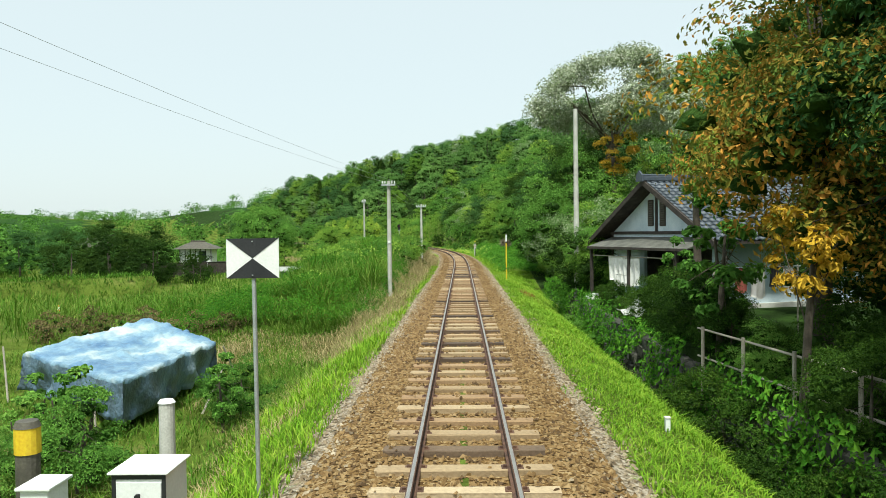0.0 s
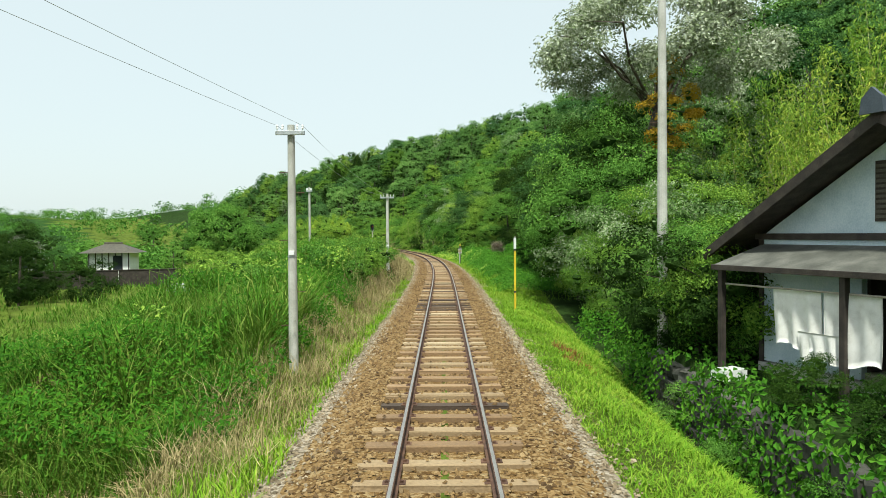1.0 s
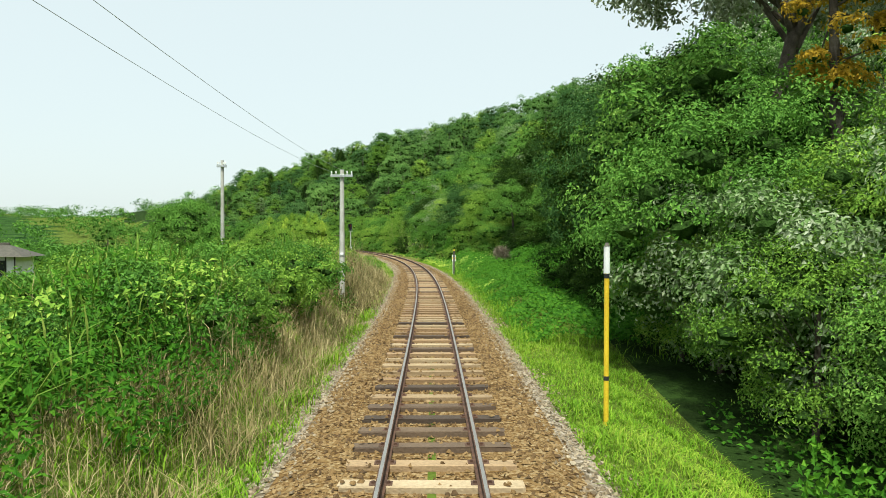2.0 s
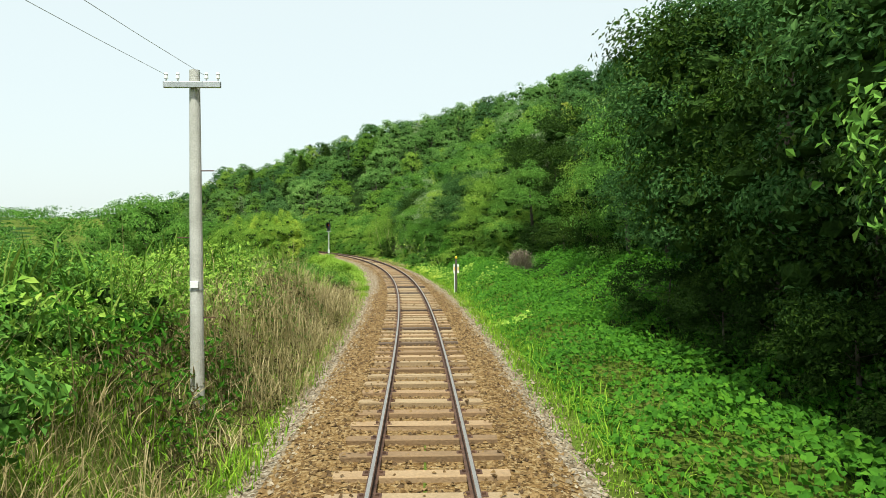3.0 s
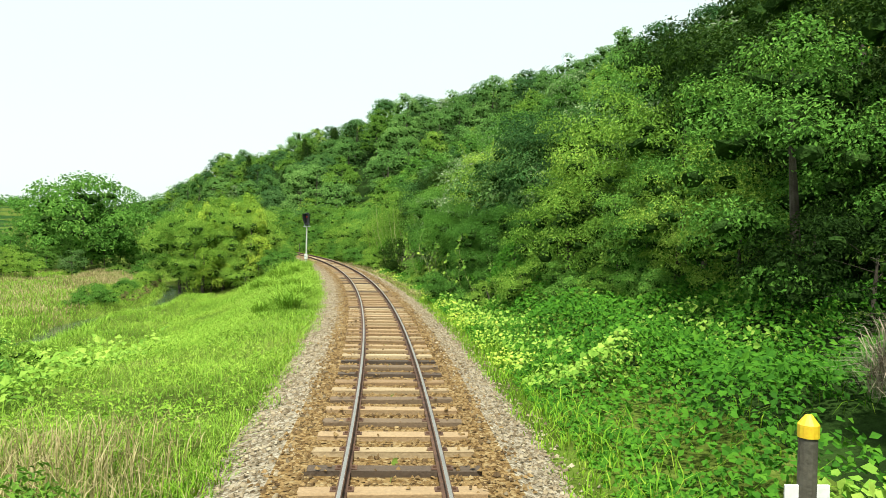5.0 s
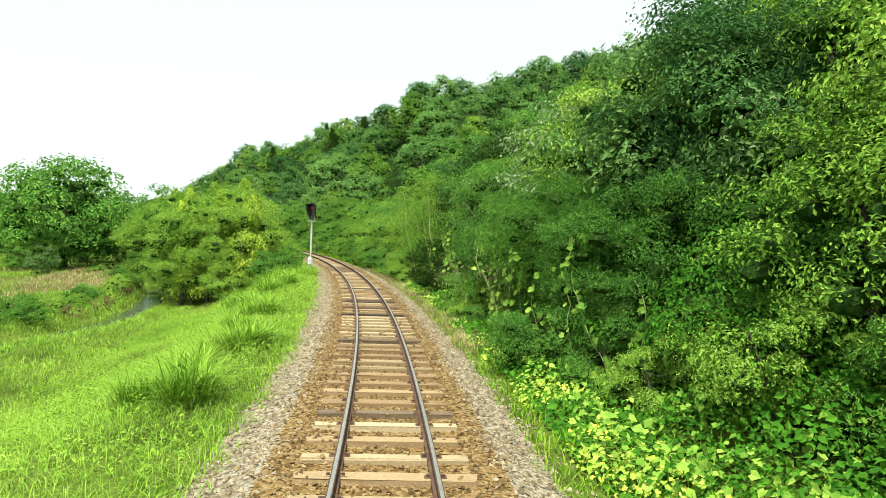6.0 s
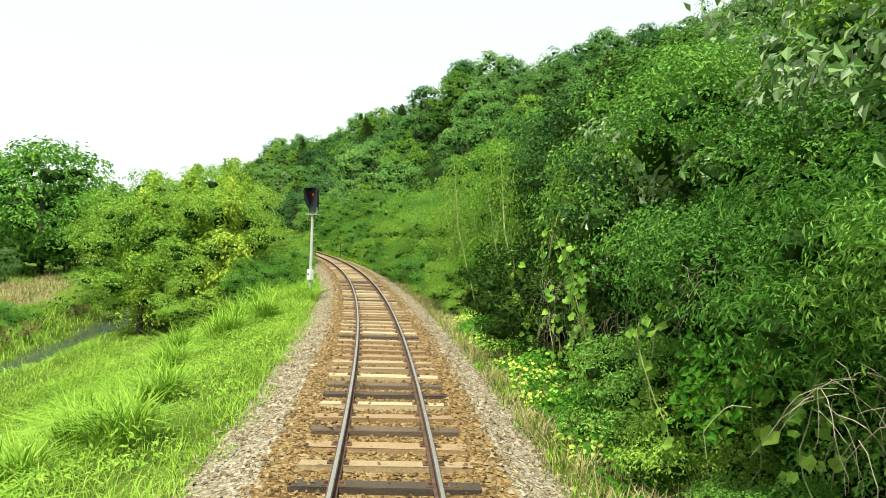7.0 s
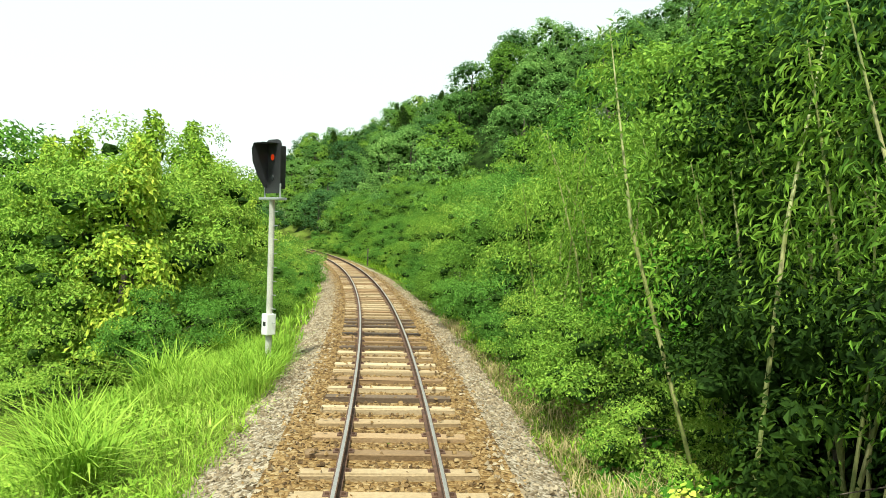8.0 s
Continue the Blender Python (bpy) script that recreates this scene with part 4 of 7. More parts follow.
def palm_tree():
    rng = np.random.default_rng(102)
    root = empty("palm_tree")
    part("trunk", rod(rod(fresh(), (0, 0, -0.5), (0.05, 0, 2.2), 0.11, 0.12, 9), (0.05, 0, 2.1), (0.0, 0, 4.3), 0.13, 0.11, 9), M_BARK, root, "shaggy brown trunk")
    for i in range(26):
        a, up = i * 2.4, rng.uniform(-0.25, 1.4)
        d0 = Vector((math.cos(a) * math.cos(up), math.sin(a) * math.cos(up), math.sin(up)))
        hub = Vector((0, 0, 4.3)) + d0 * 0.3
        bm = rod(fresh(), (0, 0, 4.25), hub, 0.018, 0.012, 5)
        side = d0.cross(Vector((0, 0, 1))).normalized()
        lift = side.cross(d0)
        for j in range(15):
            b = (j - 7) / 7 * 1.75
            w = (d0 * math.cos(b) + side * math.sin(b)).normalized()
            t = hub + w * 0.48 - Vector((0, 0, 0.03 + 0.05 * rng.uniform()))
            o = lift * 0.02 + side * 0.02
            vs = [bm.verts.new(v) for v in (hub, hub + w * 0.3 + w.cross(lift) * 0.022, t, hub + w * 0.3 - w.cross(lift) * 0.022)]
            bm.faces.new(vs)
        part("frond", bm, M_PALM, root)
    return tagged(root, "fan palm with a shaggy trunk beside the house", "palm tree")


M_BLOOM = leafy("white blossom", [(0.12, 0.17, 0.06), (0.3, 0.35, 0.21), (0.58, 0.61, 0.5), (0.78, 0.79, 0.71)], pale=True)
M_PALM = leafy("palm fronds", [(0.05, 0.12, 0.02), (0.1, 0.2, 0.035), (0.24, 0.28, 0.08)])
M_AUTUMN = leafy("brown-tinged leaves", [(0.03, 0.07, 0.011), (0.05, 0.105, 0.016), (0.1, 0.15, 0.024), (0.22, 0.19, 0.034), (0.5, 0.25, 0.05)], tint=(1.15, 1.1, 1.0))
def set_at(ob, x, y, z, turn=0.0, scale=1.0):
    ob.matrix_basis = pose(x, y, z, 0, 0, turn)
    ob.scale = (scale,) * 3
    return ob


tall = blossom_tree()
set_at(tall, 12.0, 61, float(ground(12.0, 61)[0]), 20, (17.9 - float(ground(12.0, 61)[0])) / 12.9)
set_at(palm_tree(), 6.9, 22.3, float(ground(6.9, 22.3)[0]), 0, 0.9)
orange = tree_kind("withered_tree", M_ORANGE, 5.2, 0.62, 1.1, 30, 170, 0.06, 103, "small tree with withered orange leaves")
og = float(ground(11.8, 57.3)[0])
set_at(orange, 11.8, 57.3, og, 0, (9.5 - og) / 4.3)
small_orange = tree_kind("withered_tree", M_ORANGE, 4.4, 0.75, 0.9, 18, 60, 0.13, 107, "small tree with yellow and orange leaves in the yard")
plant(small_orange, 12.4, 5.5, 0.95)
plant(small_orange, 16.3, 7.8, 0.9, 2.0)
yard = tree_kind("yard_tree", M_AUTUMN, 9.5, 3.3, 3.5, 66, 210, 0.15, 104, "dark leafy tree with reddish-brown shoots beside the ditch")
plant(yard, 15.3, 7.3, 1.05)
plant(yard, 13.0, 7.6, 0.8, 2.5)
second = tree_kind("garden_tree", M_DARKLEAF, 8.4, 3.0, 2.9, 60, 200, 0.15, 105, "dense dark green garden tree")
plant(second, 12.5, 8.6, 1.0)
plant(second, 17.5, 10.5, 1.1, 2.0)
plant(second, 9.0, 9.5, 0.9, 4.0)
# unseen trees beside the start, added to cast shade on the yard shrubs
for s, d, k in ((5.2, 7.6, 1.15), (1.5, 8.2, 1.2), (7.2, 8.6, 1.1)):
    plant(second, s, d, k, s)
for s, d, k in ((17.0, 9.9, 0.5), (19.5, 12.0, 0.55), (14.5, 9.4, 0.42), (26.5, 12.5, 0.4)):
    plant(thicket, s, d, k, s)
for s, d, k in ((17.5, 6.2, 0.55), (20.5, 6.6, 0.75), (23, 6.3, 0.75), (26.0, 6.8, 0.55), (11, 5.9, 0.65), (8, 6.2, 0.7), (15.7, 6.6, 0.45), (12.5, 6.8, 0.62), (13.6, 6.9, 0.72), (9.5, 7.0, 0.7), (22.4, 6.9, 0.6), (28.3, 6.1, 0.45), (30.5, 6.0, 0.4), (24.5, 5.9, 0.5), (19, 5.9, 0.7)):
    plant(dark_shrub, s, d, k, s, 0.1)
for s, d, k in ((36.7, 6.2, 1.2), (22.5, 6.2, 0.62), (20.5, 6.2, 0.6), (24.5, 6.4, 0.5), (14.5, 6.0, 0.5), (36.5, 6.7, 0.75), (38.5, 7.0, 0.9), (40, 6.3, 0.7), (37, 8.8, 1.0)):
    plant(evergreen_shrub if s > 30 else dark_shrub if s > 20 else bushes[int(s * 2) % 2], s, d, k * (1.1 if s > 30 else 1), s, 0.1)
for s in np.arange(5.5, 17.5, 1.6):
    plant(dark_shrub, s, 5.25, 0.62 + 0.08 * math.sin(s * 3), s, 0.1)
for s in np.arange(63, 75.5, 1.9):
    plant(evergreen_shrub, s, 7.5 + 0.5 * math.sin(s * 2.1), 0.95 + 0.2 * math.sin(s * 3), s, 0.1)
for s in (28.5, 31.5, 35.0):
    plant(bushes[1], s, 5.3, 0.45, s, 0.1)
for s, d, k in ((36.0, 7.3, 1.25), (38.2, 7.8, 1.5), (34.8, 8.6, 1.1)):
    plant(bushes[0], s, d, k, s, 0.1)
conifer = full_tree("young_conifer", M_LEAF, 3.0, 0.6, 106, "slim young conifer in front of the house", 20, 60, 0.13)
plant(conifer, 25.5, 7.3, 1.0)
for s, d, k in ((17.6, 5.9, 1.35), (18.8, 6.5, 1.3)):
    plant(conifer, s, d, k, s)


# ---------------------------------------------------------------- woods behind: joined crowns
def woods(name, places, kinds, rng, mat, label, sizes=(0.75, 1.3)):
    got = []
    xs, ys = np.array([p[0] for p in places]), np.array([p[1] for p in places])
    zs = ground(xs, ys)
    for x, y, z, sc in zip(xs, ys, zs, rng.uniform(*sizes, len(places))):
        v, f = kinds[rng.integers(len(kinds))]
        a = rng.uniform(0, 6.28)
        c, s_ = np.cos(a), np.sin(a)
        w = v * sc
        w = np.stack([w[:, 0] * c - w[:, 1] * s_ + x, w[:, 0] * s_ + w[:, 1] * c + y, w[:, 2] + z - 0.5], 1)
        got.append((w, f))
    ob = new(name, mesh_of(name, *joined(got), mat))
    return tagged(ob, label, "woods", kind="stuff")


def low_crown(seed, rx, height, n, size):
    rng = np.random.default_rng(seed)
    p = sphere_points(14, rng) * rng.uniform(0.4, 0.95, (14, 1)) * [rx, rx, height * 0.44] + [0, 0, height * 0.5]
    c = p[rng.integers(14, size=n)]
    q = sphere_points(n, rng)
    q[:, 2] = np.where(rng.uniform(size=n) < 0.7, np.abs(q[:, 2]), q[:, 2])
    away = unit((c - [0, 0, height * 0.4]) / [rx, rx, height * 0.44])
    return leaves(c + q * rx * 0.42 * rng.uniform(0.4, 1, (n, 1)), q * 0.7 + away * 0.7 + [0, 0, 0.5], size, 0.7, rng=rng)


wr = np.random.default_rng(77)


def cedar_kind(name, seed, height, label):
    """A dark conifer: a straight stem with whorls of drooping sprays that narrow to a pointed top."""
    rng = np.random.default_rng(seed)
    root = empty(name)
    bm = rod(fresh(), (0, 0, -0.6), (0, 0, height * 0.97), 0.17, 0.02, 7)
    got = []
    for i in range(64):
        u = (i + rng.uniform(0, 0.8)) / 64
        w, a = 2.3 * (1 - u) ** 0.75 + 0.12, i * 2.4
        end = np.array([math.cos(a) * w, math.sin(a) * w, 1.0 + u * (height - 1.1) - 0.25 * w])
        if i % 3 == 0:
            rod(bm, (0, 0, end[2] + 0.3 * w), end, 0.03, 0.008, 4)
        k = 46
        f = rng.uniform(0.25, 1.0, (k, 1))
        on = end * [1, 1, 0] * f + [0, 0, 1] * (end[2] + 0.3 * w * (1 - f)) + rng.normal(0, 0.13 + 0.12 * w, (k, 3)) * [1, 1, 0.7]
        got.append(leaves(on, np.tile([math.cos(a), math.sin(a), 0.8], (k, 1)), 0.3, 0.4, 0.8, rng))
    part("trunk", bm, M_BARK, root)
    part("crown", mesh_of("crown", *joined(got), M_CEDAR_AND_SHADE), None, root)
    return tagged(root, label, "conifer")


# leaf colours lightened so that haze over the hill is in the colour
M_HAZEHILL = leafy("hillside leaves paled for haze", [(0.045, 0.115, 0.014), (0.075, 0.17, 0.02), (0.12, 0.24, 0.03), (0.18, 0.31, 0.045)], tint=WOODY)
M_HAZEHILLDARK = leafy("darker hillside leaves paled for haze", [(0.024, 0.07, 0.012), (0.04, 0.105, 0.016), (0.065, 0.15, 0.022), (0.1, 0.2, 0.032)], tint=WOODY)
hill_green = [full_tree("hillside_tree", M_HAZEHILL, 8.6 + 0.6 * i, 3.5, 60 + i, "green broadleaf tree in the hillside wood", 64, 52, 0.33) for i in range(4)]
hill_dark = [full_tree("dark_hillside_tree", M_HAZEHILLDARK, 8.8 + 0.7 * i, 3.4, 64 + i, "dark green tree in the hillside wood", 64, 52, 0.33) for i in range(2)]
hill_light = [full_tree("light_hillside_tree", M_VINE, 8.2 + 0.6 * i, 3.4, 66 + i, "light green tree in the hillside wood", 64, 52, 0.33) for i in range(2)]
hill_bloom = full_tree("blossoming_hillside_tree", M_PALELEAF, 8.4, 3.4, 68, "tree with pale blossom in the hillside wood", 64, 56, 0.31)
cedar = cedar_kind("cedar", 69, 10.0, "dark pointed cedar on the hillside")
for s0, s1, d0, d1, seed in ((25, 190, 28, 84, 2), (190, 345, 6.5, 92, 3), (345, 424, 10, 64, 4)):
    for s, d in scatter(s0, s1, d0, d1, 4.7 if s0 == 190 else 5.2, seed)[0]:
        if s > 240 and d > 74:
            continue
        u = wr.uniform()
        # patches of lighter and darker growth
        tone = 0.5 + 0.5 * float(wave(s, d, 38, 81)) + wr.normal(0, 0.22)
        kind = hill_dark[wr.integers(2)] if tone < 0.3 else hill_light[wr.integers(2)] if tone > 0.72 else hill_green[wr.integers(4)]
        if 262 < s < 318 and 18 < d < 46 and u < 0.45:
            kind = cedar
        elif u > 0.95:
            kind = hill_bloom
        plant(kind, s, d, wr.uniform(0.72, 1.08) * (0.85 if d < 12 else 1.0), wr.uniform(0, 6.28), 0.5)
far_kinds = [low_crown(70 + i, 6.0, 9.0, 130, 1.25) for i in range(3)]
near_places, far_places = [], []
while len(far_places) < 520 or len(near_places) < 300:
    a, q = wr.uniform(-0.95, 0.12), 60 + 1250 * wr.uniform() ** 1.5
    x, y = q * np.sin(a), 40 + q * np.cos(a)
    s, d = off_line(x, y)
    if q < 330 and d[0] < -52 + 15 * smooth(95, 120, s[0]) and len(near_places) < 300:
        near_places.append((x, y))
    elif q >= 330 and (d[0] < -55 or s[0] > 330) and len(far_places) < 520:
        far_places.append((x, y))
woods("valley_trees", near_places, [low_crown(80 + i, 3.6, 5.4, 170, 0.66) for i in range(3)], wr, M_LEAF, "tree lines across the valley", (0.45, 1.05))
woods("distant_woods", far_places, far_kinds, wr, M_LEAF, "distant wooded hills")


ur = np.random.default_rng(79)
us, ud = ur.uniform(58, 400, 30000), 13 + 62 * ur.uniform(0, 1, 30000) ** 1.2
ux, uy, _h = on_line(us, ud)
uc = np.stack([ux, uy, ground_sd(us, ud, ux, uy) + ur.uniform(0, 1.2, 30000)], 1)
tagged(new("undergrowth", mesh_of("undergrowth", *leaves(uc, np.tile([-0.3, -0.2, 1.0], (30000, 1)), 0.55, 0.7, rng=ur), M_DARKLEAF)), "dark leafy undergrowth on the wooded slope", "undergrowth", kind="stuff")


# ---------------------------------------------------------------- grass, reeds and creepers
def cover(s0, s1, d0, d1, n, rng):
    s, d = rng.uniform(s0, s1, n), rng.uniform(d0, d1, n)
    x, y, h = on_line(s, d)
    return np.stack([x, y, ground_sd(s, d, x, y) - 0.03], 1), s, d


def growth(name, pieces, mat, label):
    return tagged(new(name, mesh_of(name, *joined(pieces), mat)), label, "grass", kind="stuff")


def tufted(c, s, d, low, high, scale, seed):
    """Heights that rise and fall in patches."""
    return low + (high - low) * np.clip(0.5 + 0.5 * wave(s, d, scale, seed), 0, 1)


gr = np.random.default_rng(5)
c, s, d = cover(-2, 60, 2.15, 5.3, 74000, gr)
lawn = [blades(c, tufted(c, s, d, 0.08, 0.26, 3, 21), 0.017, 1.0, gr)]
c, s, d = cover(-2, 46, -4.6, -2.1, 24000, gr)
lawn.append(blades(c, tufted(c, s, d, 0.15, 0.4, 3, 22), 0.022, 0.6, gr))
c, s, d = cover(4, 30, -18, -4.4, 34000, gr)
reeds_low = (blades(c, tufted(c, s, d, 0.15, 0.55, 4, 70), 0.024, 0.8, gr))
c, s, d = cover(112, 190, -34, -11, 16000, gr)
meadow = []
meadow.append(blades(c, tufted(c, s, d, 0.15, 0.5, 8, 39), 0.05, 0.8, gr))
c, s, d = cover(96, 160, -2.6, -1.9, 9000, gr)
meadow.append(blades(c, tufted(c, s, d, 0.05, 0.3, 2, 40), 0.014, 0.8, gr))
c, s, d = cover(96, 158, -11.5, -2.2, 84000, gr)
meadow.append(blades(c, tufted(c, s, d, 0.15, 0.5, 5, 23), 0.012, 1.0, gr))
c, s, d = cover(44, 98, -4.6, -2.0, 26000, gr)
keep = (gr.uniform(size=len(s)) < 1 - 0.8 * smooth(62, 67, s) * (1 - smooth(86, 93, s)))
c, s, d = c[keep], s[keep], d[keep]
lawn.append(blades(c, tufted(c, s, d, 0.1, 0.4, 2.5, 35), 0.02, 0.6, gr))
c, s, d = cover(150, 215, -8, -2.1, 12000, gr)
meadow.append(blades(c, tufted(c, s, d, 0.2, 0.6, 4, 37), 0.05, 0.6, gr))
c, s, d = cover(156, 215, 2.4, 6, 8000, gr)
lawn.append(blades(c, tufted(c, s, d, 0.2, 0.6, 4, 38), 0.05, 0.6, gr))
c, s, d = cover(56, 118, 2.3, 8, 7000, gr)
keep = (s - 96.4) ** 2 + (d - 6.7) ** 2 > 2.6
c, s, d = c[keep], s[keep], d[keep]
lawn.append(blades(c, tufted(c, s, d, 0.25, 0.6, 4, 42), 0.02, 0.9, gr))
c, s, d = cover(62, 150, 2.0, 3.2, 9000, gr)
lawn.append(blades(c, tufted(c, s, d, 0.08, 0.35, 2, 24), 0.02, 0.6, gr))
c, s, d = cover(-2, 170, 1.75, 3.0, 26000, gr)
d_ok = d > 2.15 + 0.3 * wave(s, d, 3, 51)
lawn.append(blades(c[d_ok], tufted(c, s, d, 0.05, 0.22, 2, 52)[d_ok], 0.014, 0.8, gr))
c, s, d = cover(-2, 170, -3.0, -1.75, 26000, gr)
d_ok = -d > 2.3 + 0.3 * wave(s, d, 3, 53)
lawn.append(blades(c[d_ok], tufted(c, s, d, 0.05, 0.22, 2, 54)[d_ok], 0.014, 0.8, gr))
for ts, td, k in ((118.5, -3.4, 1.0), (121, -4.0, 0.9), (119.6, -4.6, 0.8), (124.6, -3.5, 0.9), (125.3, -4.1, 0.8), (125.2, -3.1, 0.7), (124.2, -4.3, 0.65), (133.5, -3.8, 0.85), (134.4, -4.7, 0.9), (132.8, -5.0, 0.75), (137, -4.2, 0.8), (130, -4.4, 0.8), (146, -4.6, 1.1), (149, -3.8, 1.0), (152, -5.2, 1.2), (155, -4.4, 1.1), (148, -6.5, 1.1), (158, -3.9, 1.0), (143, -5.5, 0.9)):
    n = 360
    a, q = gr.uniform(0, 6.28, n), 0.4 * k * gr.uniform(0, 1, n) ** 0.5
    x, y, _h = on_line(ts, td)
    x, y = x + np.cos(a) * q, y + np.sin(a) * q
    meadow.append(blades(np.stack([x, y, ground(x, y) - 0.03], 1), np.full(n, 1.15 * k) * gr.uniform(0.7, 1.1, n), 0.026, 1.0, gr))
c, s, d = cover(152.6, 157.5, -4.2, -2.1, 5200, gr)
meadow.append(blades(c, tufted(c, s, d, 0.5, 0.95, 2, 78), 0.014, 0.7, gr))
c, s, d = cover(98, 160, -11.5, -2.6, 46000, gr)
keep = wave(s, d, 6, 75) > -0.3
c, s, d = c[keep], s[keep], d[keep]
c[:, 2] += gr.uniform(0.3, 1.0, len(c)) * tufted(c, s, d, 0.08, 0.6, 3.4, 77)
meadow.append(leaves(c, np.tile([0, -0.2, 1.0], (len(c), 1)), 0.08, 0.55, rng=gr))
c, s, d = cover(104, 165, -24, -10.5, 52000, gr)
meadow.append(blades(c, tufted(c, s, d, 0.2, 0.55, 5, 80), 0.016, 0.9, gr))
growth("meadow_grass", meadow, M_MEADOW, "bright yellow-green long grass on the slope")
c, s, d = cover(36.2, 39.0, 3.0, 3.7, 900, gr)
growth("dead_grass", [blades(c, tufted(c, s, d, 0.12, 0.3, 2, 82), 0.016, 1.0, gr)], M_RUSTGRASS, "reddish dead grass patch on the bank")
growth("bank_grass", lawn, M_LAWN, "bright green grass on the track banks")
c, s, d = cover(30, 90, -22, -4.0, 40000, gr)
keep = gr.uniform(size=len(s)) < np.where(d > -5, 0.5, 1.0)
c, s, d = c[keep], s[keep], d[keep]
tall_here = (1.15 - 0.75 * smooth(38, 50, s) * smooth(7, 10, -d)) * (0.5 + 0.5 * smooth(31, 34, s + 1.5 * wave(d, s, 6, 61) + 2 * smooth(7, 5, -d)))
reach = tufted(c, s, d, 0.9, 2.2, 5, 25) * tall_here
stem = gr.uniform(0, 0.62, len(c))
c[:, 2] += reach * stem
reeds = [reeds_low, blades(c, reach * (1 - stem) * gr.uniform(0.5, 1.0, len(c)), 0.036, 0.75, gr)]
c, s, d = cover(-5, 110, -75, -20, 26000, gr)
reeds.append(blades(c, tufted(c, s, d, 0.3, 0.8, 15, 26), 0.08, 0.4, gr))
c, s, d = cover(104, 215, -48, -15.5, 64000, gr)
growth("meadow_grass", [blades(c, tufted(c, s, d, 0.35, 0.8, 12, 27), 0.04, 0.9, gr)], M_MEADOW, "bright grass of the meadow beyond the stream")
c, s, d = cover(32, 40, -8.5, -3.9, 7000, gr)
reeds.append(blades(c, tufted(c, s, d, 1.2, 2.1, 4, 86) * (0.6 + 0.4 * smooth(33, 36, s)), 0.03, 0.6, gr))
c, s, d = cover(29.5, 35, -16, -4.2, 13000, gr)
reeds.append(blades(c, tufted(c, s, d, 0.4, 1.0, 4, 87), 0.026, 0.8, gr))
growth("reed_bed", reeds, M_REED, "tall green reeds and rank grass filling the field")
c, s, d = cover(46, 99, -8.5, -2.1, 66000, gr)
h = tufted(c, s, d, 1.2, 2.2, 5, 28) * np.clip((-d - 1.7) / 1.6, 0.12, 1) * (1 - 0.5 * smooth(80, 92, s))
thick = (1 - (0.75 + 0.2 * smooth(72, 66, s)) * smooth(4.2 + 0.6 * smooth(62, 72, s), 7.0, -d)) * np.clip(0.03 + 0.25 * (s > 69) + smooth(65, 70, s) * (1.3 - smooth(89, 99, s)) + (0.18 + 0.55 * smooth(65, 70, s)) * wave(s, d, 7, 29), 0, 1) * (1 - 0.6 * smooth(5.5, 8.5, -d))
strip = 3.4 + 2.2 * smooth(71, 84, s) + 0.5 * wave(s, d, 3, 84)
thick = thick * (1 - 0.93 * smooth(strip, strip + 1.2, -d) * smooth(67, 70, s))
keep = gr.uniform(size=len(s)) < thick
upright = keep & (gr.uniform(size=len(s)) < 0.5)
matted = keep & ~upright & (gr.uniform(size=len(s)) < 0.7)
dry = [blades(c[upright], h[upright] * gr.uniform(0.4, 1.05, upright.sum()), 0.012, 0.38, gr)]
c[:, 2] += h * gr.uniform(0, 0.5, len(s))
dry.append(blades(c[matted], h[matted] * gr.uniform(0.25, 0.55, matted.sum()), 0.012, 1.3, gr))
c, s, d = cover(25.5, 29.8, -14, -3.9, 7500, gr)
dry.append(blades(c, tufted(c, s, d, 0.12, 0.5, 4, 30), 0.025, 1.0, gr))
c, s, d = cover(0, 34, -5.2, -3.0, 8000, gr)
keep = wave(s, d, 5, 71) > -0.2
dry.append(blades(c[keep], tufted(c, s, d, 0.1, 0.35, 3, 72)[keep], 0.016, 0.9, gr))
c, s, d = cover(3, 26, -17, -4.0, 9000, gr)
keep = wave(s, d, 6, 68) > 0.2
dry.append(blades(c[keep], tufted(c, s, d, 0.12, 0.4, 4, 69)[keep], 0.022, 1.0, gr))
c, s, d = cover(30, 68, -5.2, -2.5, 11000, gr)
dry.append(blades(c, tufted(c, s, d, 0.2, 0.8, 3, 62), 0.014, 0.8, gr))
c, s, d = cover(22, 62, -4.3, -2.25, 10000, gr)
dry.append(blades(c, tufted(c, s, d, 0.25, 1.0, 3, 85) * np.clip((-d - 1.8) / 1.2, 0.3, 1), 0.012, 0.7, gr))
c, s, d = cover(124, 165, 2.1, 3.8, 15000, gr)
dry.append(blades(c, tufted(c, s, d, 0.1, 0.5, 2, 31), 0.014, 0.8, gr))
c, s, d = cover(140, 205, -40, -19, 20000, gr)
keep = wave(s, d, 16, 73) > -0.5
dry.append(blades(c[keep], tufted(c, s, d, 0.3, 0.8, 4, 32)[keep], 0.045, 0.5, gr))
c, s, d = cover(174, 212, -26, -18.5, 12000, gr)
keep = d < stream_at(s) - 3
dry.append(blades(c[keep], tufted(c, s, d, 0.5, 1.0, 4, 88)[keep], 0.04, 0.6, gr))
c, s, d = cover(62, 93, -8.5, -2.5, 24000, gr)
keep = gr.uniform(size=len(s)) < np.clip(1.0 - 1.2 * smooth(3.2 + 2.2 * smooth(71, 84, s), 4.6 + 2.2 * smooth(71, 84, s), -d) + 0.3 * wave(s, d, 4, 83), 0, 1)
c, s, d = c[keep], s[keep], d[keep]
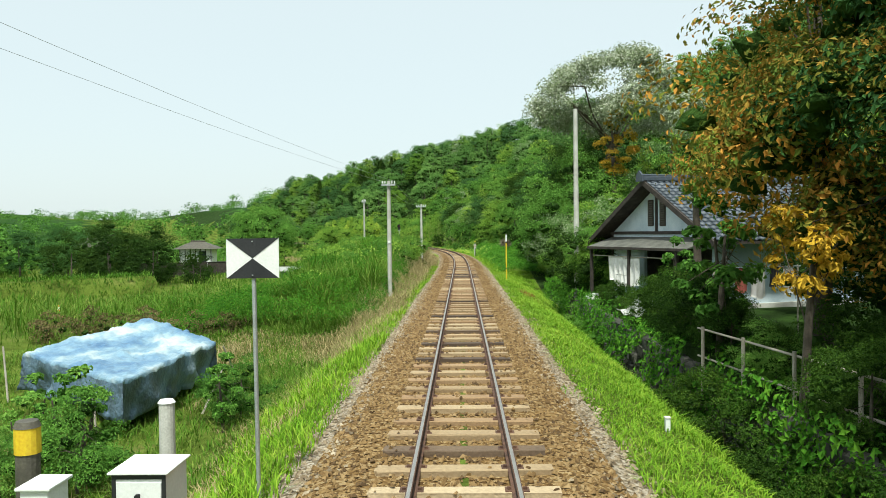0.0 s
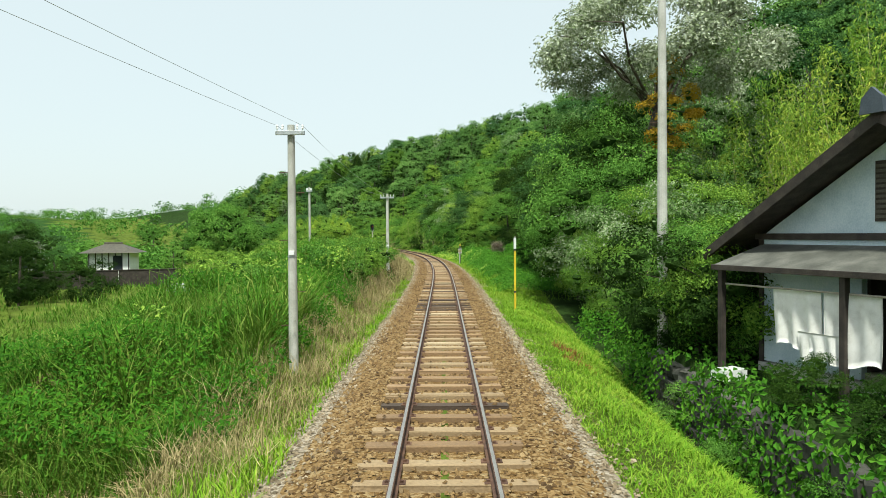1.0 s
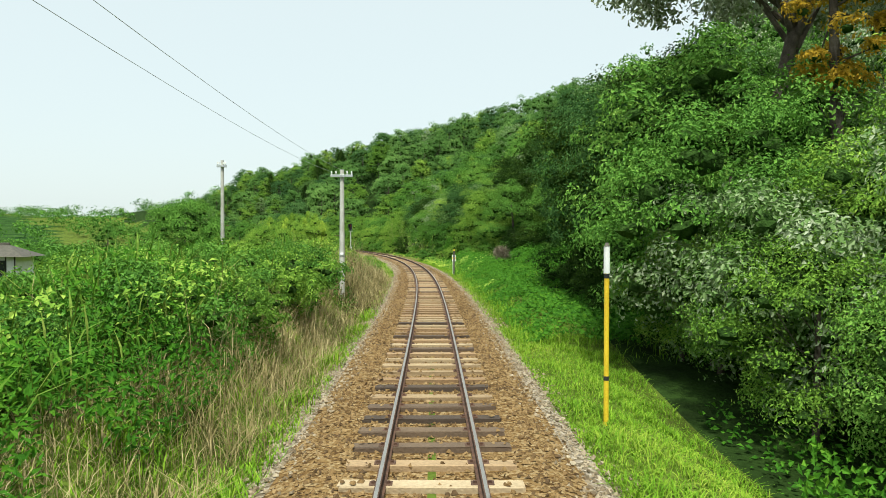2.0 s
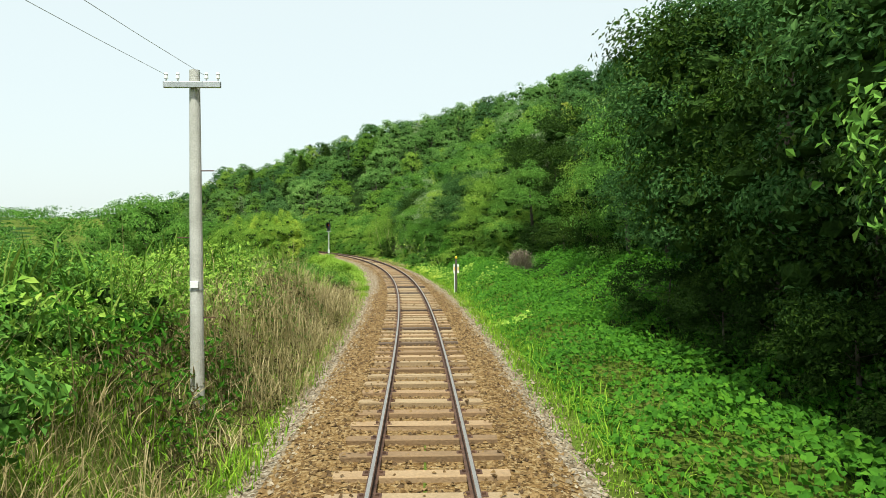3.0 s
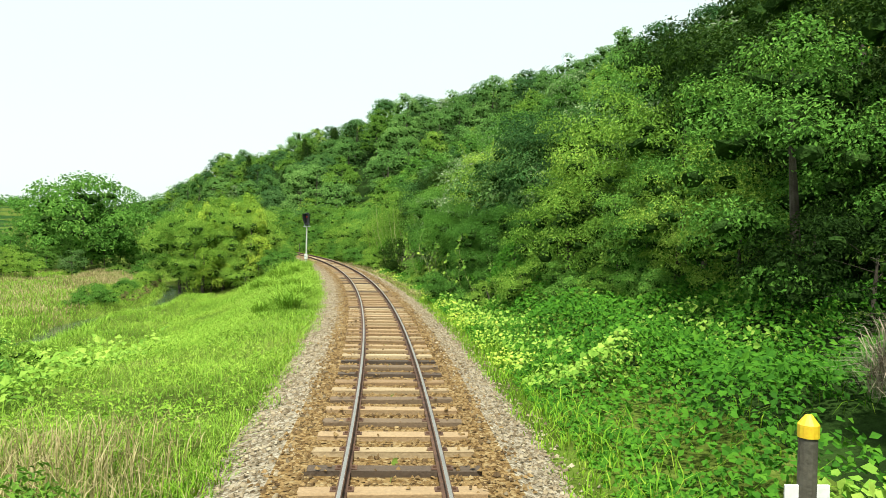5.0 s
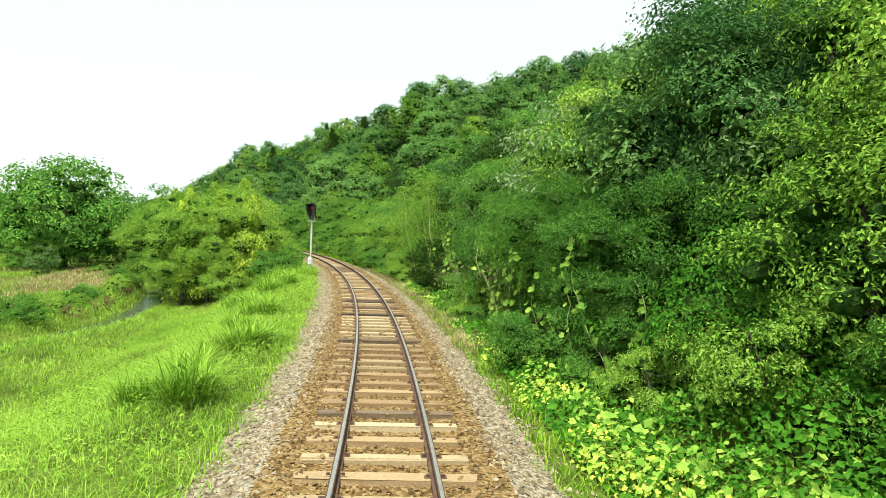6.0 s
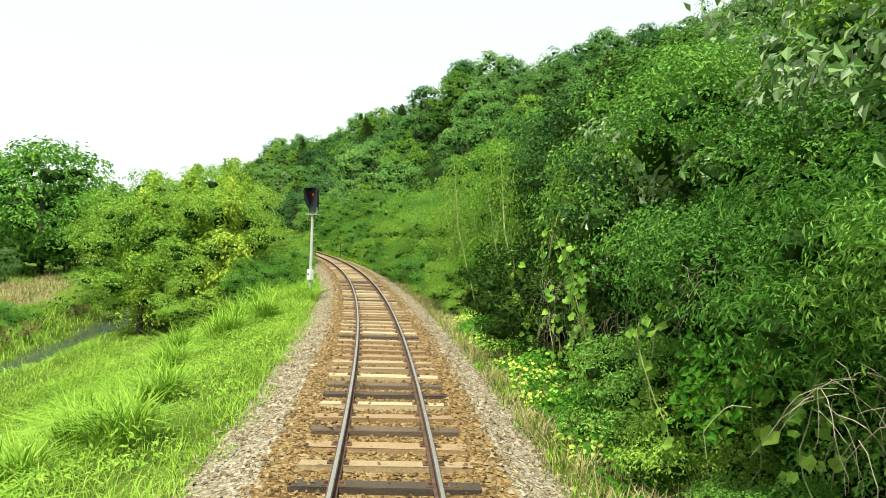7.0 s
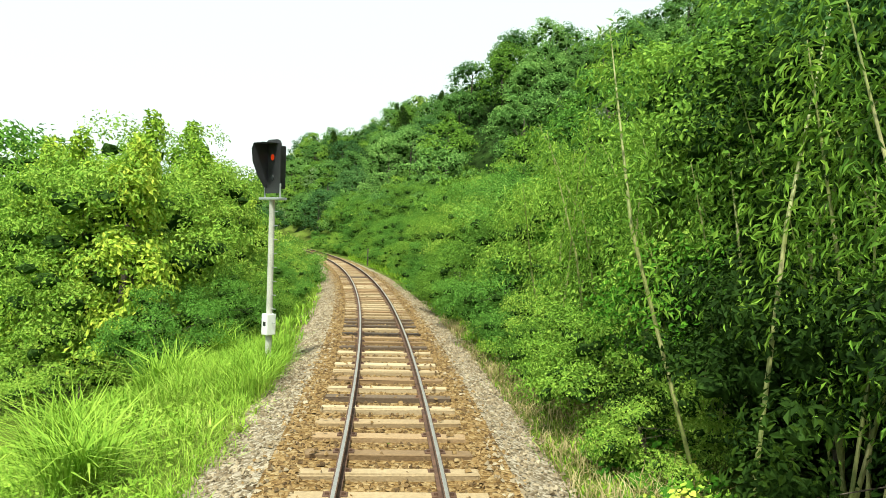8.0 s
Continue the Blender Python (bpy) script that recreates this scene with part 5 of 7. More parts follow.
c[:, 2] += gr.uniform(0.0, 0.85, len(c)) * np.clip((-d - 2.2) / 1.6, 0.1, 1)
growth("dead_growth", [leaves(c, np.tile([0.4, -0.5, 0.7], (len(c), 1)), 0.16, 0.16, 0.8, rng=gr)], M_DEAD, "matted brown dead leaves and stalks among the reeds")
growth("dry_reeds", dry, M_DRY, "dry straw-coloured reeds along the ballast")
c, s, d = cover(57, 150, 2.6, 12.4, 132000, gr)
keep = (d < wall_edge(s) + np.where(s < 130, 1.4, 0.4)) & ((s - 96.4) ** 2 + (d - 6.7) ** 2 > 2.6)
c, s, d = c[keep], s[keep], d[keep]
lift = (0.25 + 0.95 * np.clip(0.4 + 0.6 * wave(s, d, 3.2, 33), 0, 1.2)) * np.clip((d - 2.2) / 1.8, 0.12, 1)
c[:, 2] += gr.uniform(0.45, 1.0, len(c)) * lift
near = d < 5.0
slant = np.stack([-0.5 * wave(s, d, 3.2, 41), -0.4 * np.ones(len(s)), np.ones(len(s))], 1)
bright = wave(s, d, 6, 44) > 1.05
vines = [broad_leaves(c[near & bright], slant[near & bright], 0.13, gr)]
some = gr.uniform(size=len(s)) < 0.3
weeds = [broad_leaves(c[near & ~bright & some], slant[near & ~bright & some], 0.11, gr), leaves(c[near & ~bright & ~some], slant[near & ~bright & ~some], 0.1, 0.75, rng=gr), leaves(c[~near], slant[~near], 0.13, 0.8, rng=gr)]
c, s, d = cover(102, 126, 2.9, 10, 24000, gr)
keep = d < wall_edge(s) + 1.5
c, s, d = c[keep], s[keep], d[keep]
c[:, 2] += gr.uniform(0.1, 0.8, len(c)) * tufted(c, s, d, 0.3, 1.0, 3, 79)
weeds.append(leaves(c[::2], np.tile([-0.4, -0.4, 0.9], (len(c[::2]), 1)), 0.1, 0.6, rng=gr))
vines.append(broad_leaves(c[1::4], np.tile([-0.4, -0.4, 0.9], (len(c[1::4]), 1)), 0.12, gr))
c, s, d = cover(86, 112, -20, -6.5, 9000, gr)
c[:, 2] += gr.uniform(0.1, 0.9, len(c)) * tufted(c, s, d, 0.3, 1.1, 5, 34)
vines.append(leaves(c, np.tile([0, -0.3, 1.0], (len(c), 1)), 0.17, 0.85, rng=gr))
c, s, d = cover(4, 52, 5.6, 8.5, 6000, gr)
c[:, 2] += gr.uniform(0.0, 0.4, len(c))
weeds.append(leaves(c, np.tile([0, -0.3, 1.0], (len(c), 1)), 0.13, 0.7, rng=gr))
c, s, d = cover(36, 64, -12, -4.0, 14000, gr)
keep = (wave(s, d, 7, 36) > 0.5 - 0.9 * smooth(40, 48, s)) & (gr.uniform(size=len(s)) > smooth(7, 11, -d))
c, s, d = c[keep], s[keep], d[keep]
c[:, 2] += tufted(c, s, d, 0.9, 1.8, 7, 25) * gr.uniform(0.4, 1.0, len(c))
vines.append(leaves(c, np.tile([0, -0.3, 1.0], (len(c), 1)), 0.14, 0.6, rng=gr))
c, s, d = cover(66, 94, -14, -3.6, 34000, gr)
strip = 3.4 + 2.2 * smooth(71, 84, s)
keep = gr.uniform(size=len(s)) < 0.08 + 0.92 * smooth(strip, strip + 1.5, -d)
c, s, d = c[keep], s[keep], d[keep]
c[:, 2] += tufted(c, s, d, 0.9, 1.9, 5, 25) * gr.uniform(0.35, 1.0, len(c))
vines.append(leaves(c, np.tile([0, -0.3, 1.0], (len(c), 1)), 0.15, 0.45, rng=gr))
# creeper hanging over the green wall
hs, hu = gr.uniform(110, 165, 64000), gr.uniform(0, 1, 64000) ** 1.2
lump = wave(hs, hu * 9, 4.5, 63)
edge = wall_edge(hs)
keep = (lump > 0.05) & ~((hs > 117.5) & (hs < 139) & (hu < 0.18 + 0.25 * (hs > 126)) & (lump < 0.75)) & ~((hs > 137.4) & (hs < 149.5))
hd, hz = edge - 0.35 + 2.7 * hu - 0.75 * np.clip(lump, -0.5, 1), 0.1 + 4.6 * hu ** 0.85
hx, hy, _h = on_line(hs, hd)
hang = np.stack([hx, hy, -0.5 + hz], 1)[keep] + gr.normal(0, 0.1, (keep.sum(), 3))
# darker leaves from s 115 to 138 stand for shade on the wall
tone = wave(hs, hu * 9, 7, 64)[keep] - 0.7 * ((hs > 115) & (hs < 138))[keep] + 0.5 * (hs > 150)[keep]
face = np.tile([-0.7, -0.45, 0.7], (len(hang), 1))
vines.append(leaves(hang[tone > 0.1], face[tone > 0.1], 0.105, 0.7, rng=gr))
weeds.append(leaves(hang[tone <= 0.1], face[tone <= 0.1], 0.1, 0.6, rng=gr))
c, s, d = cover(104, 150, 2.5, 3.8, 9000, gr)
keep = wave(s, d, 3, 65) > -0.1
c[:, 2] += gr.uniform(0.02, 0.4, len(c)) * np.clip((d - 2.1) / 0.8, 0.2, 1)
growth("low_plants", [broad_leaves(c[keep], np.tile([-0.3, -0.3, 1.0], (keep.sum(), 1)), 0.075, gr)], M_LIME, "yellow-green low plants along the ballast")
growth("creeper", vines, M_VINE, "broad-leaved green creeper covering the ground")
hs = gr.uniform(2, 46, 9000)
hu = gr.uniform(0, 1, 9000)
keep = wave(hs, hu * 3, 3.5, 66) > -0.5
hx, hy, _h = on_line(hs, 5.32 - 0.25 * gr.uniform(0, 1, 9000) - 0.25 * (1 - hu))
wall_leaves = np.stack([hx, hy, -1.75 + 1.75 * hu + 0.15 * wave(hs, hu, 2, 67)], 1)[keep]
growth("creeper", [leaves(wall_leaves, np.tile([-1, -0.3, 0.5], (len(wall_leaves), 1)), 0.13, 0.6, rng=gr)], M_WEED, "dark creeper hanging over the ditch wall")
c, s, d = cover(58, 94, -9, -3.0, 20000, gr)
keep = wave(s, d, 4.5, 76) > 0.1 - 0.5 * smooth(5, 7, -d)
c, s, d = c[keep], s[keep], d[keep]
c[:, 2] += tufted(c, s, d, 0.5, 1.7, 5, 28) * gr.uniform(0.1, 0.9, len(c)) * np.clip((-d - 2.6) / 1.6, 0.15, 1) * (1 - 0.4 * smooth(80, 92, s))
weeds.append(leaves(c, np.tile([0.3, -0.5, 0.8], (len(c), 1)), 0.16, 0.4, rng=gr))
c, s, d = cover(30, 60, -15, -3.4, 90000, gr)
keep = (wave(s, d, 5, 74) > -0.55) & (gr.uniform(size=len(s)) > 0.7 * smooth(9, 15, -d))
c, s, d = c[keep], s[keep], d[keep]
c[:, 2] += tufted(c, s, d, 0.8, 2.0, 5, 25) * gr.uniform(0.3, 0.95, len(c)) * np.clip((-d - 2.8) / 1.8, 0.25, 1) * (1 - 0.6 * smooth(38, 50, s) * smooth(7, 10, -d))
weeds.append(leaves(c, np.tile([0, -0.5, 0.8], (len(c), 1)), 0.12, 0.42, rng=gr))
growth("creeper", weeds, M_WEED, "dense green weeds and creeper beside the ditch")


# tangles of dry vine hanging from the green wall
def vine_tangle(s, d, z, seed, label, n=30, drop=1.3):
    rng = np.random.default_rng(seed)
    x, y, h = on_line(s, d)
    root = empty("vine_tangle", Matrix.Translation((float(x), float(y), z)))
    bm = fresh()
    for i in range(n):
        p = Vector((rng.normal(0, 0.22), rng.normal(0, 0.35), rng.uniform(-0.1, 0.3)))
        way = Vector((rng.normal(0, 0.5), rng.normal(0, 0.6), rng.uniform(-0.5, 0.5)))
        for k in range(6):
            way = (way + Vector((rng.normal(0, 0.35), rng.normal(0, 0.35), -0.35))).normalized()
            q = p + way * drop / 6 * rng.uniform(0.7, 1.3)
            rod(bm, p, q, 0.0042 - 0.0005 * k, 0.0037 - 0.0005 * k, 4)
            p = q
    part("stem_tangle", bm, M_BRANCH, root)["kind"] = "stuff"
    return tagged(root, label, "dry vines")


def kudzu_vine(s, d, top, seed):
    """A hanging creeper: a thin curved stem with broad leaves along it."""
    rng = np.random.default_rng(seed)
    x, y, h = on_line(s, d)
    foot = float(ground(x, y)[0])
    root = empty("kudzu_vine", Matrix.Translation((float(x), float(y), foot)))
    bm, at_, spots = fresh(), Vector((0, 0, -0.05)), []
    way = Vector((rng.normal(0, 0.2), rng.normal(0, 0.2), 1))
    while at_.z < top:
        way = (way + Vector((rng.normal(0, 0.3), rng.normal(0, 0.3), 0.25))).normalized()
        to = at_ + way * 0.24
        rod(bm, at_, to, 0.008, 0.007, 5)
        if rng.uniform() < 0.75 and to.z > 0.3:
            spots += [to + Vector(rng.normal(0, 0.11, 3)) for _ in range(3)]
        at_ = to
    part("stem", bm, M_CULM, root)
    part("foliage", mesh_of("foliage", *broad_leaves(np.array(spots), np.tile([-0.7, -0.6, 0.4], (len(spots), 1)), 0.15, rng), M_VINE), None, root, "broad three-lobed leaves")
    return tagged(root, "creeper with broad green leaves climbing over bushes", "creeper")


for i in range(34):
    s = 117 + 24 * ((i * 0.618) % 1)
    kudzu_vine(s, float(wall_edge(s)) - 0.25 + 0.5 * ((i * 0.37) % 1), 1.2 + 2.2 * ((i * 0.71) % 1), 400 + i)
for i, (s, d, z) in enumerate(((138.6, 3.95, 1.5), (130.6, 3.6, 2.2), (133.5, 3.5, 1.3), (127.4, 3.4, 1.5), (135.6, 3.3, 1.0), (124.6, 3.7, 1.9))):
    vine_tangle(s, d, z, 150 + i, "pale dry vine stems tangled over the bushes", 34, 0.6 + 0.1 * (i % 2))


# ---------------------------------------------------------------- the house by the ditch
def prism(bm, pts, x0, x1):
    """A solid from an outline (y, z) between two x."""
    a = [bm.verts.new((x0, y, z)) for y, z in pts]
    b = [bm.verts.new((x1, y, z)) for y, z in pts]
    bm.faces.new(a[::-1])
    bm.faces.new(b)
    for i in range(len(pts)):
        j = (i + 1) % len(pts)
        bm.faces.new((a[i], a[j], b[j], b[i]))
    bmesh.ops.recalc_face_normals(bm, faces=bm.faces)
    return bm


def tile_arrays():
    """One wavy roof tile, laid along +y up the slope, with a thick lower lip."""
    u = np.linspace(0, 1, 7)
    w = 0.028 * np.sin(u * 2 * np.pi) + 0.02
    top = [(x * 0.31, 0.0, z + 0.03) for x, z in zip(u, w)] + [(x * 0.31, 0.3, z) for x, z in zip(u, w)] + [(x * 0.31, 0.0, z) for x, z in zip(u, w)]
    f = [(i, i + 1, i + 8, i + 7) for i in range(6)] + [(i + 14, i + 15, i + 1, i) for i in range(6)]
    return np.array(top), np.array(f)


def house():
    root = empty("house", pose(8.07, 31.3, -0.42, 0, 0, 19.9))
    tagged(root, "old house with pale plaster gable and grey tiled roof", "house")
    deep, half, eave, top = 9.0, 3.45, 2.6, 5.08
    run = 4.4
    rise = top - eave
    for span in ((0.0, 0.14, 0.9, half, 0.25, 2.9), (0.0, 0.14, -half, 0.9, 2.3, 2.9), (0.14, deep, half - 0.14, half, 0.0, 2.9),
                 (0.14, deep, -half, -half + 0.14, 0.0, 2.9), (deep - 0.14, deep, -half + 0.14, half - 0.14, 0.0, 2.9)):
        part("wall", box(fresh(), *span), M_PLASTER, root, "pale blue-grey plastered wall")
    part("foundation", box(fresh(), -0.04, deep, -half - 0.04, half + 0.04, -0.7, 0.22, 0.02), M_CONCRETE, root)
    # dark boards stand in for the unlit interior behind the veranda
    part("recessed_wall", box(fresh(), 1.3, 1.42, -half + 0.14, 0.9, 0.22, 2.6), M_DARKWOOD, root, "dark wall standing in for the shaded veranda interior")
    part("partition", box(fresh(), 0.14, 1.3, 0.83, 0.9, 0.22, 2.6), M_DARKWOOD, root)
    part("veranda_floor", box(fresh(), 0.0, 1.3, -half + 0.14, 0.83, 0.22, 0.4, 0.01), M_OLDTIMBER, root)
    slope = rise / run
    gz = lambda y: top - 0.22 - abs(y) * slope
    part("gable_wall", prism(fresh(), [(half, 2.95), (half, gz(half)), (0, gz(0)), (-half, gz(half)), (-half, 2.95)], 0.02, 0.16), M_PLASTER, root, "pale plastered gable")
    part("gable_beam", box(fresh(), -0.06, 0.1, -half - 0.1, half + 0.1, 2.86, 2.99, 0.008), M_DARKWOOD, root)
    part("gable_post", box(fresh(), -0.05, 0.02, -0.06, 0.06, 2.99, 4.55, 0.006), M_DARKWOOD, root)
    for y in (-0.42, 0.42):
        win = part("gable_window", box(fresh(), -0.02, 0.02, y - 0.19, y + 0.19, 3.2, 4.3, 0.006), M_DARKWOOD, root, "narrow dark louvred window")
        for k in range(11):
            part("louvre", box(fresh(), -0.045, -0.02, y - 0.16, y + 0.16, 3.26 + k * 0.092, 3.31 + k * 0.092, 0.004), M_RUSTBROWN, win)
    for sgn in (1, -1):
        out = [(0, top), (sgn * run, eave), (sgn * run, eave - 0.1), (0, top - 0.18)]
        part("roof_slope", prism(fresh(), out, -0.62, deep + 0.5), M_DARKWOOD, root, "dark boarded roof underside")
        out = [(0, top + 0.03), (sgn * (run + 0.05), eave + 0.02), (sgn * (run + 0.05), eave - 0.2), (0, top - 0.2)]
        part("bargeboard", prism(fresh(), out, -0.7, -0.62), M_DARKWOOD, root, "dark weathered bargeboard")
    ridge = part("ridge_cap", box(box(box(fresh(), -0.72, deep + 0.5, -0.2, 0.2, top - 0.02, top + 0.1, 0.015), -0.74, deep + 0.5, -0.16, 0.16, top + 0.1, top + 0.17, 0.012), -0.76, deep + 0.5, -0.09, 0.09, top + 0.17, top + 0.25, 0.03), M_TILES, root, "stacked grey ridge tiles")
    part("ridge_end_tile", prism(fresh(), [(-0.24, top - 0.05), (-0.2, top + 0.22), (0, top + 0.4), (0.2, top + 0.22), (0.24, top - 0.05)], -0.84, -0.76), M_TILES, ridge)
    pent = prism(fresh(), [(-3.7, 2.3), (-3.7, 2.34), (3.4, 2.34), (3.4, 2.3)], -1.3, 0.0)
    for v in pent.verts:
        v.co.z += 0.42 * (v.co.x + 1.3) / 1.3
    part("pent_roof", pent, M_SHEET, root, "weathered grey sheet roof over the veranda")
    part("pent_fascia", box(fresh(), -1.34, -1.3, -3.72, 3.42, 2.24, 2.35, 0.005), M_DARKWOOD, root)
    for x, y in ((-1.2, 3.25), (0.02, 3.4), (-1.2, 0.2), (-1.2, -3.0)):
        part("post", box(fresh(), x - 0.06, x + 0.06, y - 0.06, y + 0.06, -0.1 if x < 0 else 0.22, 2.33 if x < -1 else 2.86, 0.006), M_DARKWOOD, root)
    part("veranda_rail", rod(fresh(), (-1.15, -3.0, 1.95), (-1.15, 3.2, 1.95), 0.02, 0.02, 8), M_OLDTIMBER, root)
    # tiles of both slopes
    tv, tf = tile_arrays()
    rows, cols = 18, 32
    pitch = math.atan2(rise, run)
    me = mesh_of("roof_tile", tv, tf, M_TILE, True)
    rest = []
    for sgn in (-1, 1):
        for i in range(cols):
            for j in range(rows):
                up = j * 0.282
                m = Matrix.Translation((-0.6 + i * 0.31 if sgn < 0 else -0.6 + (i + 1) * 0.31, sgn * (run - up * math.cos(pitch)), eave + up * math.sin(pitch) + 0.01)) @ Matrix.Rotation(0 if sgn < 0 else math.pi, 4, "Z") @ Matrix.Rotation(pitch, 4, "X")
                if sgn < 0 and i < 16:
                    TILES.append((me, m, root))
                else:
                    v = np.c_[tv, np.ones(len(tv))] @ np.array(m).T
                    rest.append((v[:, :3], tf))
    tagged(part("roof_tiling", mesh_of("roof_tiling", *joined(rest), M_TILES, True), None, root), kind="stuff")
    return root


TILES = []
house()


def cloth(name, w, h, mat, label, waves=4, seed=1):
    """A hanging cloth with folds and some thickness, hung from its top edge."""
    r = np.random.default_rng(seed)
    n, k = 22, 12
    u, v = np.meshgrid(np.linspace(0, 1, n), np.linspace(0, 1, k))
    fold = 0.03 * np.sin(u * waves * 6.28 + r.uniform(0, 6)) * (0.3 + v) + 0.02 * np.sin(u * 17 + v * 3)
    a = np.stack([fold.ravel(), (u * w).ravel(), (-v * h * (1 + 0.05 * np.sin(u * 7 + seed))).ravel()], 1)
    b = a + [0.012, 0, 0]
    i = np.arange(n * k).reshape(k, n)
    q = np.stack([i[:-1, :-1], i[:-1, 1:], i[1:, 1:], i[1:, :-1]], -1).reshape(-1, 4)
    ring = np.concatenate([i[0], i[1:, -1], i[-1, ::-1][1:], i[::-1, 0][1:]])
    side = np.stack([ring[:-1], ring[1:], ring[1:] + n * k, ring[:-1] + n * k], 1)
    me = mesh_of(name, np.concatenate([a, b]), np.concatenate([q, q[:, ::-1] + n * k, side]), mat, True)
    return tagged(new(name, me), label, "laundry", "laundry")


H = pose(8.07, 31.3, -0.42, 0, 0, 19.9)
for y, z, w, h, lab, m in ((0.75, 1.93, 1.1, 1.05, "white bedding hung on the veranda rail", M_CLOTH), (-0.5, 1.93, 1.15, 1.2, "white patterned quilt hung on the veranda rail", M_CLOTH), (0.3, 1.2, 0.9, 0.5, "folded white sheet hanging below the bedding", M_CLOTH)):
    cloth("bedding", w, h, m, lab, 3, 5 + int(abs(y) * 10)).matrix_basis = H @ pose(-1.16 - (0.05 if z < 1.5 else 0), y, z, 0, 0, 0)

# clothes drying beside the house
rack = empty("drying_rack", pose(8.5, 22.0, max(float(ground(8.5, 22.0)[0]), -0.25), 0, 0, 18))
part("crossbar", rod(fresh(), (-1.5, 0, 1.75), (1.6, 0, 1.75), 0.018, 0.018, 8), M_GALV, rack)
for x in (-1.4, 1.5):
    part("upright", rod(fresh(), (x, 0, -0.3), (x, 0, 1.8), 0.025, 0.025, 8), M_OLDTIMBER, rack)
tagged(rack, "clothes-drying rack with a metal bar", "drying rack")
for i, (x, w, h, m, lab) in enumerate(((-1.3, 0.45, 0.75, M_CLOTH, "white shirt drying on the bar"), (-0.7, 0.4, 0.7, M_ROSE, "faded red garment drying on the bar"), (-0.15, 0.5, 0.9, M_CLOTH, "white towel drying on the bar"),
                                       (0.5, 0.35, 0.6, M_BLACK, "dark garment drying on the bar"), (0.95, 0.4, 0.8, M_CLOTH, "pale garment drying on the bar"))):
    g = cloth("garment", w, h, m, lab, 2, 40 + i)
    g.matrix_basis = rack.matrix_basis @ pose(x, -0.012, 1.75, 0, 0, -90)

# bits lying about
sheet = fresh()
bmesh.ops.create_grid(sheet, x_segments=8, y_segments=5, size=0.5)
for v in sheet.verts:
    v.co = Vector((v.co.x * 1.3, v.co.y * 0.8, 0.12 * math.sin(v.co.x * 5) + 0.08 * math.sin(v.co.y * 9 + v.co.x * 4)))
bmesh.ops.solidify(sheet, geom=sheet.faces[:], thickness=0.02)
ob = part("crumpled_sheet", sheet, M_WHITE, None)
ob.matrix_basis = pose(5.75, 24.6, 0.12, 12, -8, 40)
tagged(ob, "crumpled white plastic sheet lying on shrubs", "plastic sheet")
tray = box(box(box(box(box(fresh(), -0.3, 0.3, -0.2, 0.2, 0, 0.03), -0.3, 0.3, -0.2, -0.17, 0.03, 0.22), -0.3, 0.3, 0.17, 0.2, 0.03, 0.22), -0.3, -0.27, -0.17, 0.17, 0.03, 0.22), 0.27, 0.3, -0.17, 0.17, 0.03, 0.22)
ob = part("foam_box", tray, M_WHITE, None)
ob.matrix_basis = pose(5.85, 33.6, float(ground(5.85, 33.6)[0]), 0, 0, 25)
tagged(ob, "open white foam box on the ditch wall", "foam box")
for k, (x, y, z) in enumerate(((8.0, 45.0, 0.62), (7.7, 44.2, 0.2))):
    ob = part("timber_pole", rod(fresh(), (-0.9, 0, 0), (0.9, 0.1, -0.06), 0.045, 0.035, 9), M_OLDTIMBER, None)
    ob.matrix_basis = pose(x, y, z, 0, 0, 10 * k - 8)
    tagged(ob, "bleached timber pole lying in the undergrowth", "timber")

# garden fence near the yard
fence = empty("garden_fence", pose(6.1, 9.5, float(ground(6.4, 11)[0]), 0, 0, 8))
for i in range(5):
    part("post", rod(fresh(), (0, i * 1.7, -0.4), (0, i * 1.7, 1.05), 0.04, 0.035, 8), M_OLDTIMBER, fence)
for z in (0.35, 0.95):
    part("rail", rod(fresh(), (0.04, -0.3, z), (0.04, 7.1, z + 0.04), 0.025, 0.022, 8), M_OLDTIMBER, fence)
tagged(fence, "weathered wooden rail fence along the yard", "fence")


# ---------------------------------------------------------------- ditch wall and water
def water(name, s0, s1, d0, d1, z, label, bend=0.0):
    ss = np.arange(s0, s1, 1.0)
    w = -stream_at(ss) * bend
    rows = []
    for d in (d0, (d0 + d1) / 2, d1):
        x, y, h = on_line(ss, d - w)
        rows.append(np.stack([x, y, np.full(len(ss), z)], 1))
    v = np.stack(rows, 1)
    i = np.arange(len(ss) * 3).reshape(-1, 3)
    f = np.stack([i[:-1, :-1], i[:-1, 1:], i[1:, 1:], i[1:, :-1]], -1).reshape(-1, 4)
    return tagged(new(name, mesh_of(name, v.reshape(-1, 3), f, M_WATER)), label, "water", kind="structure")


water("water", 0, 50, 4.2, 5.6, -1.78, "dark shallow water in the ditch")
water("water", 112, 225, -1.5, 1.5, -4.0, "slow stream reflecting the sky", 1.0)


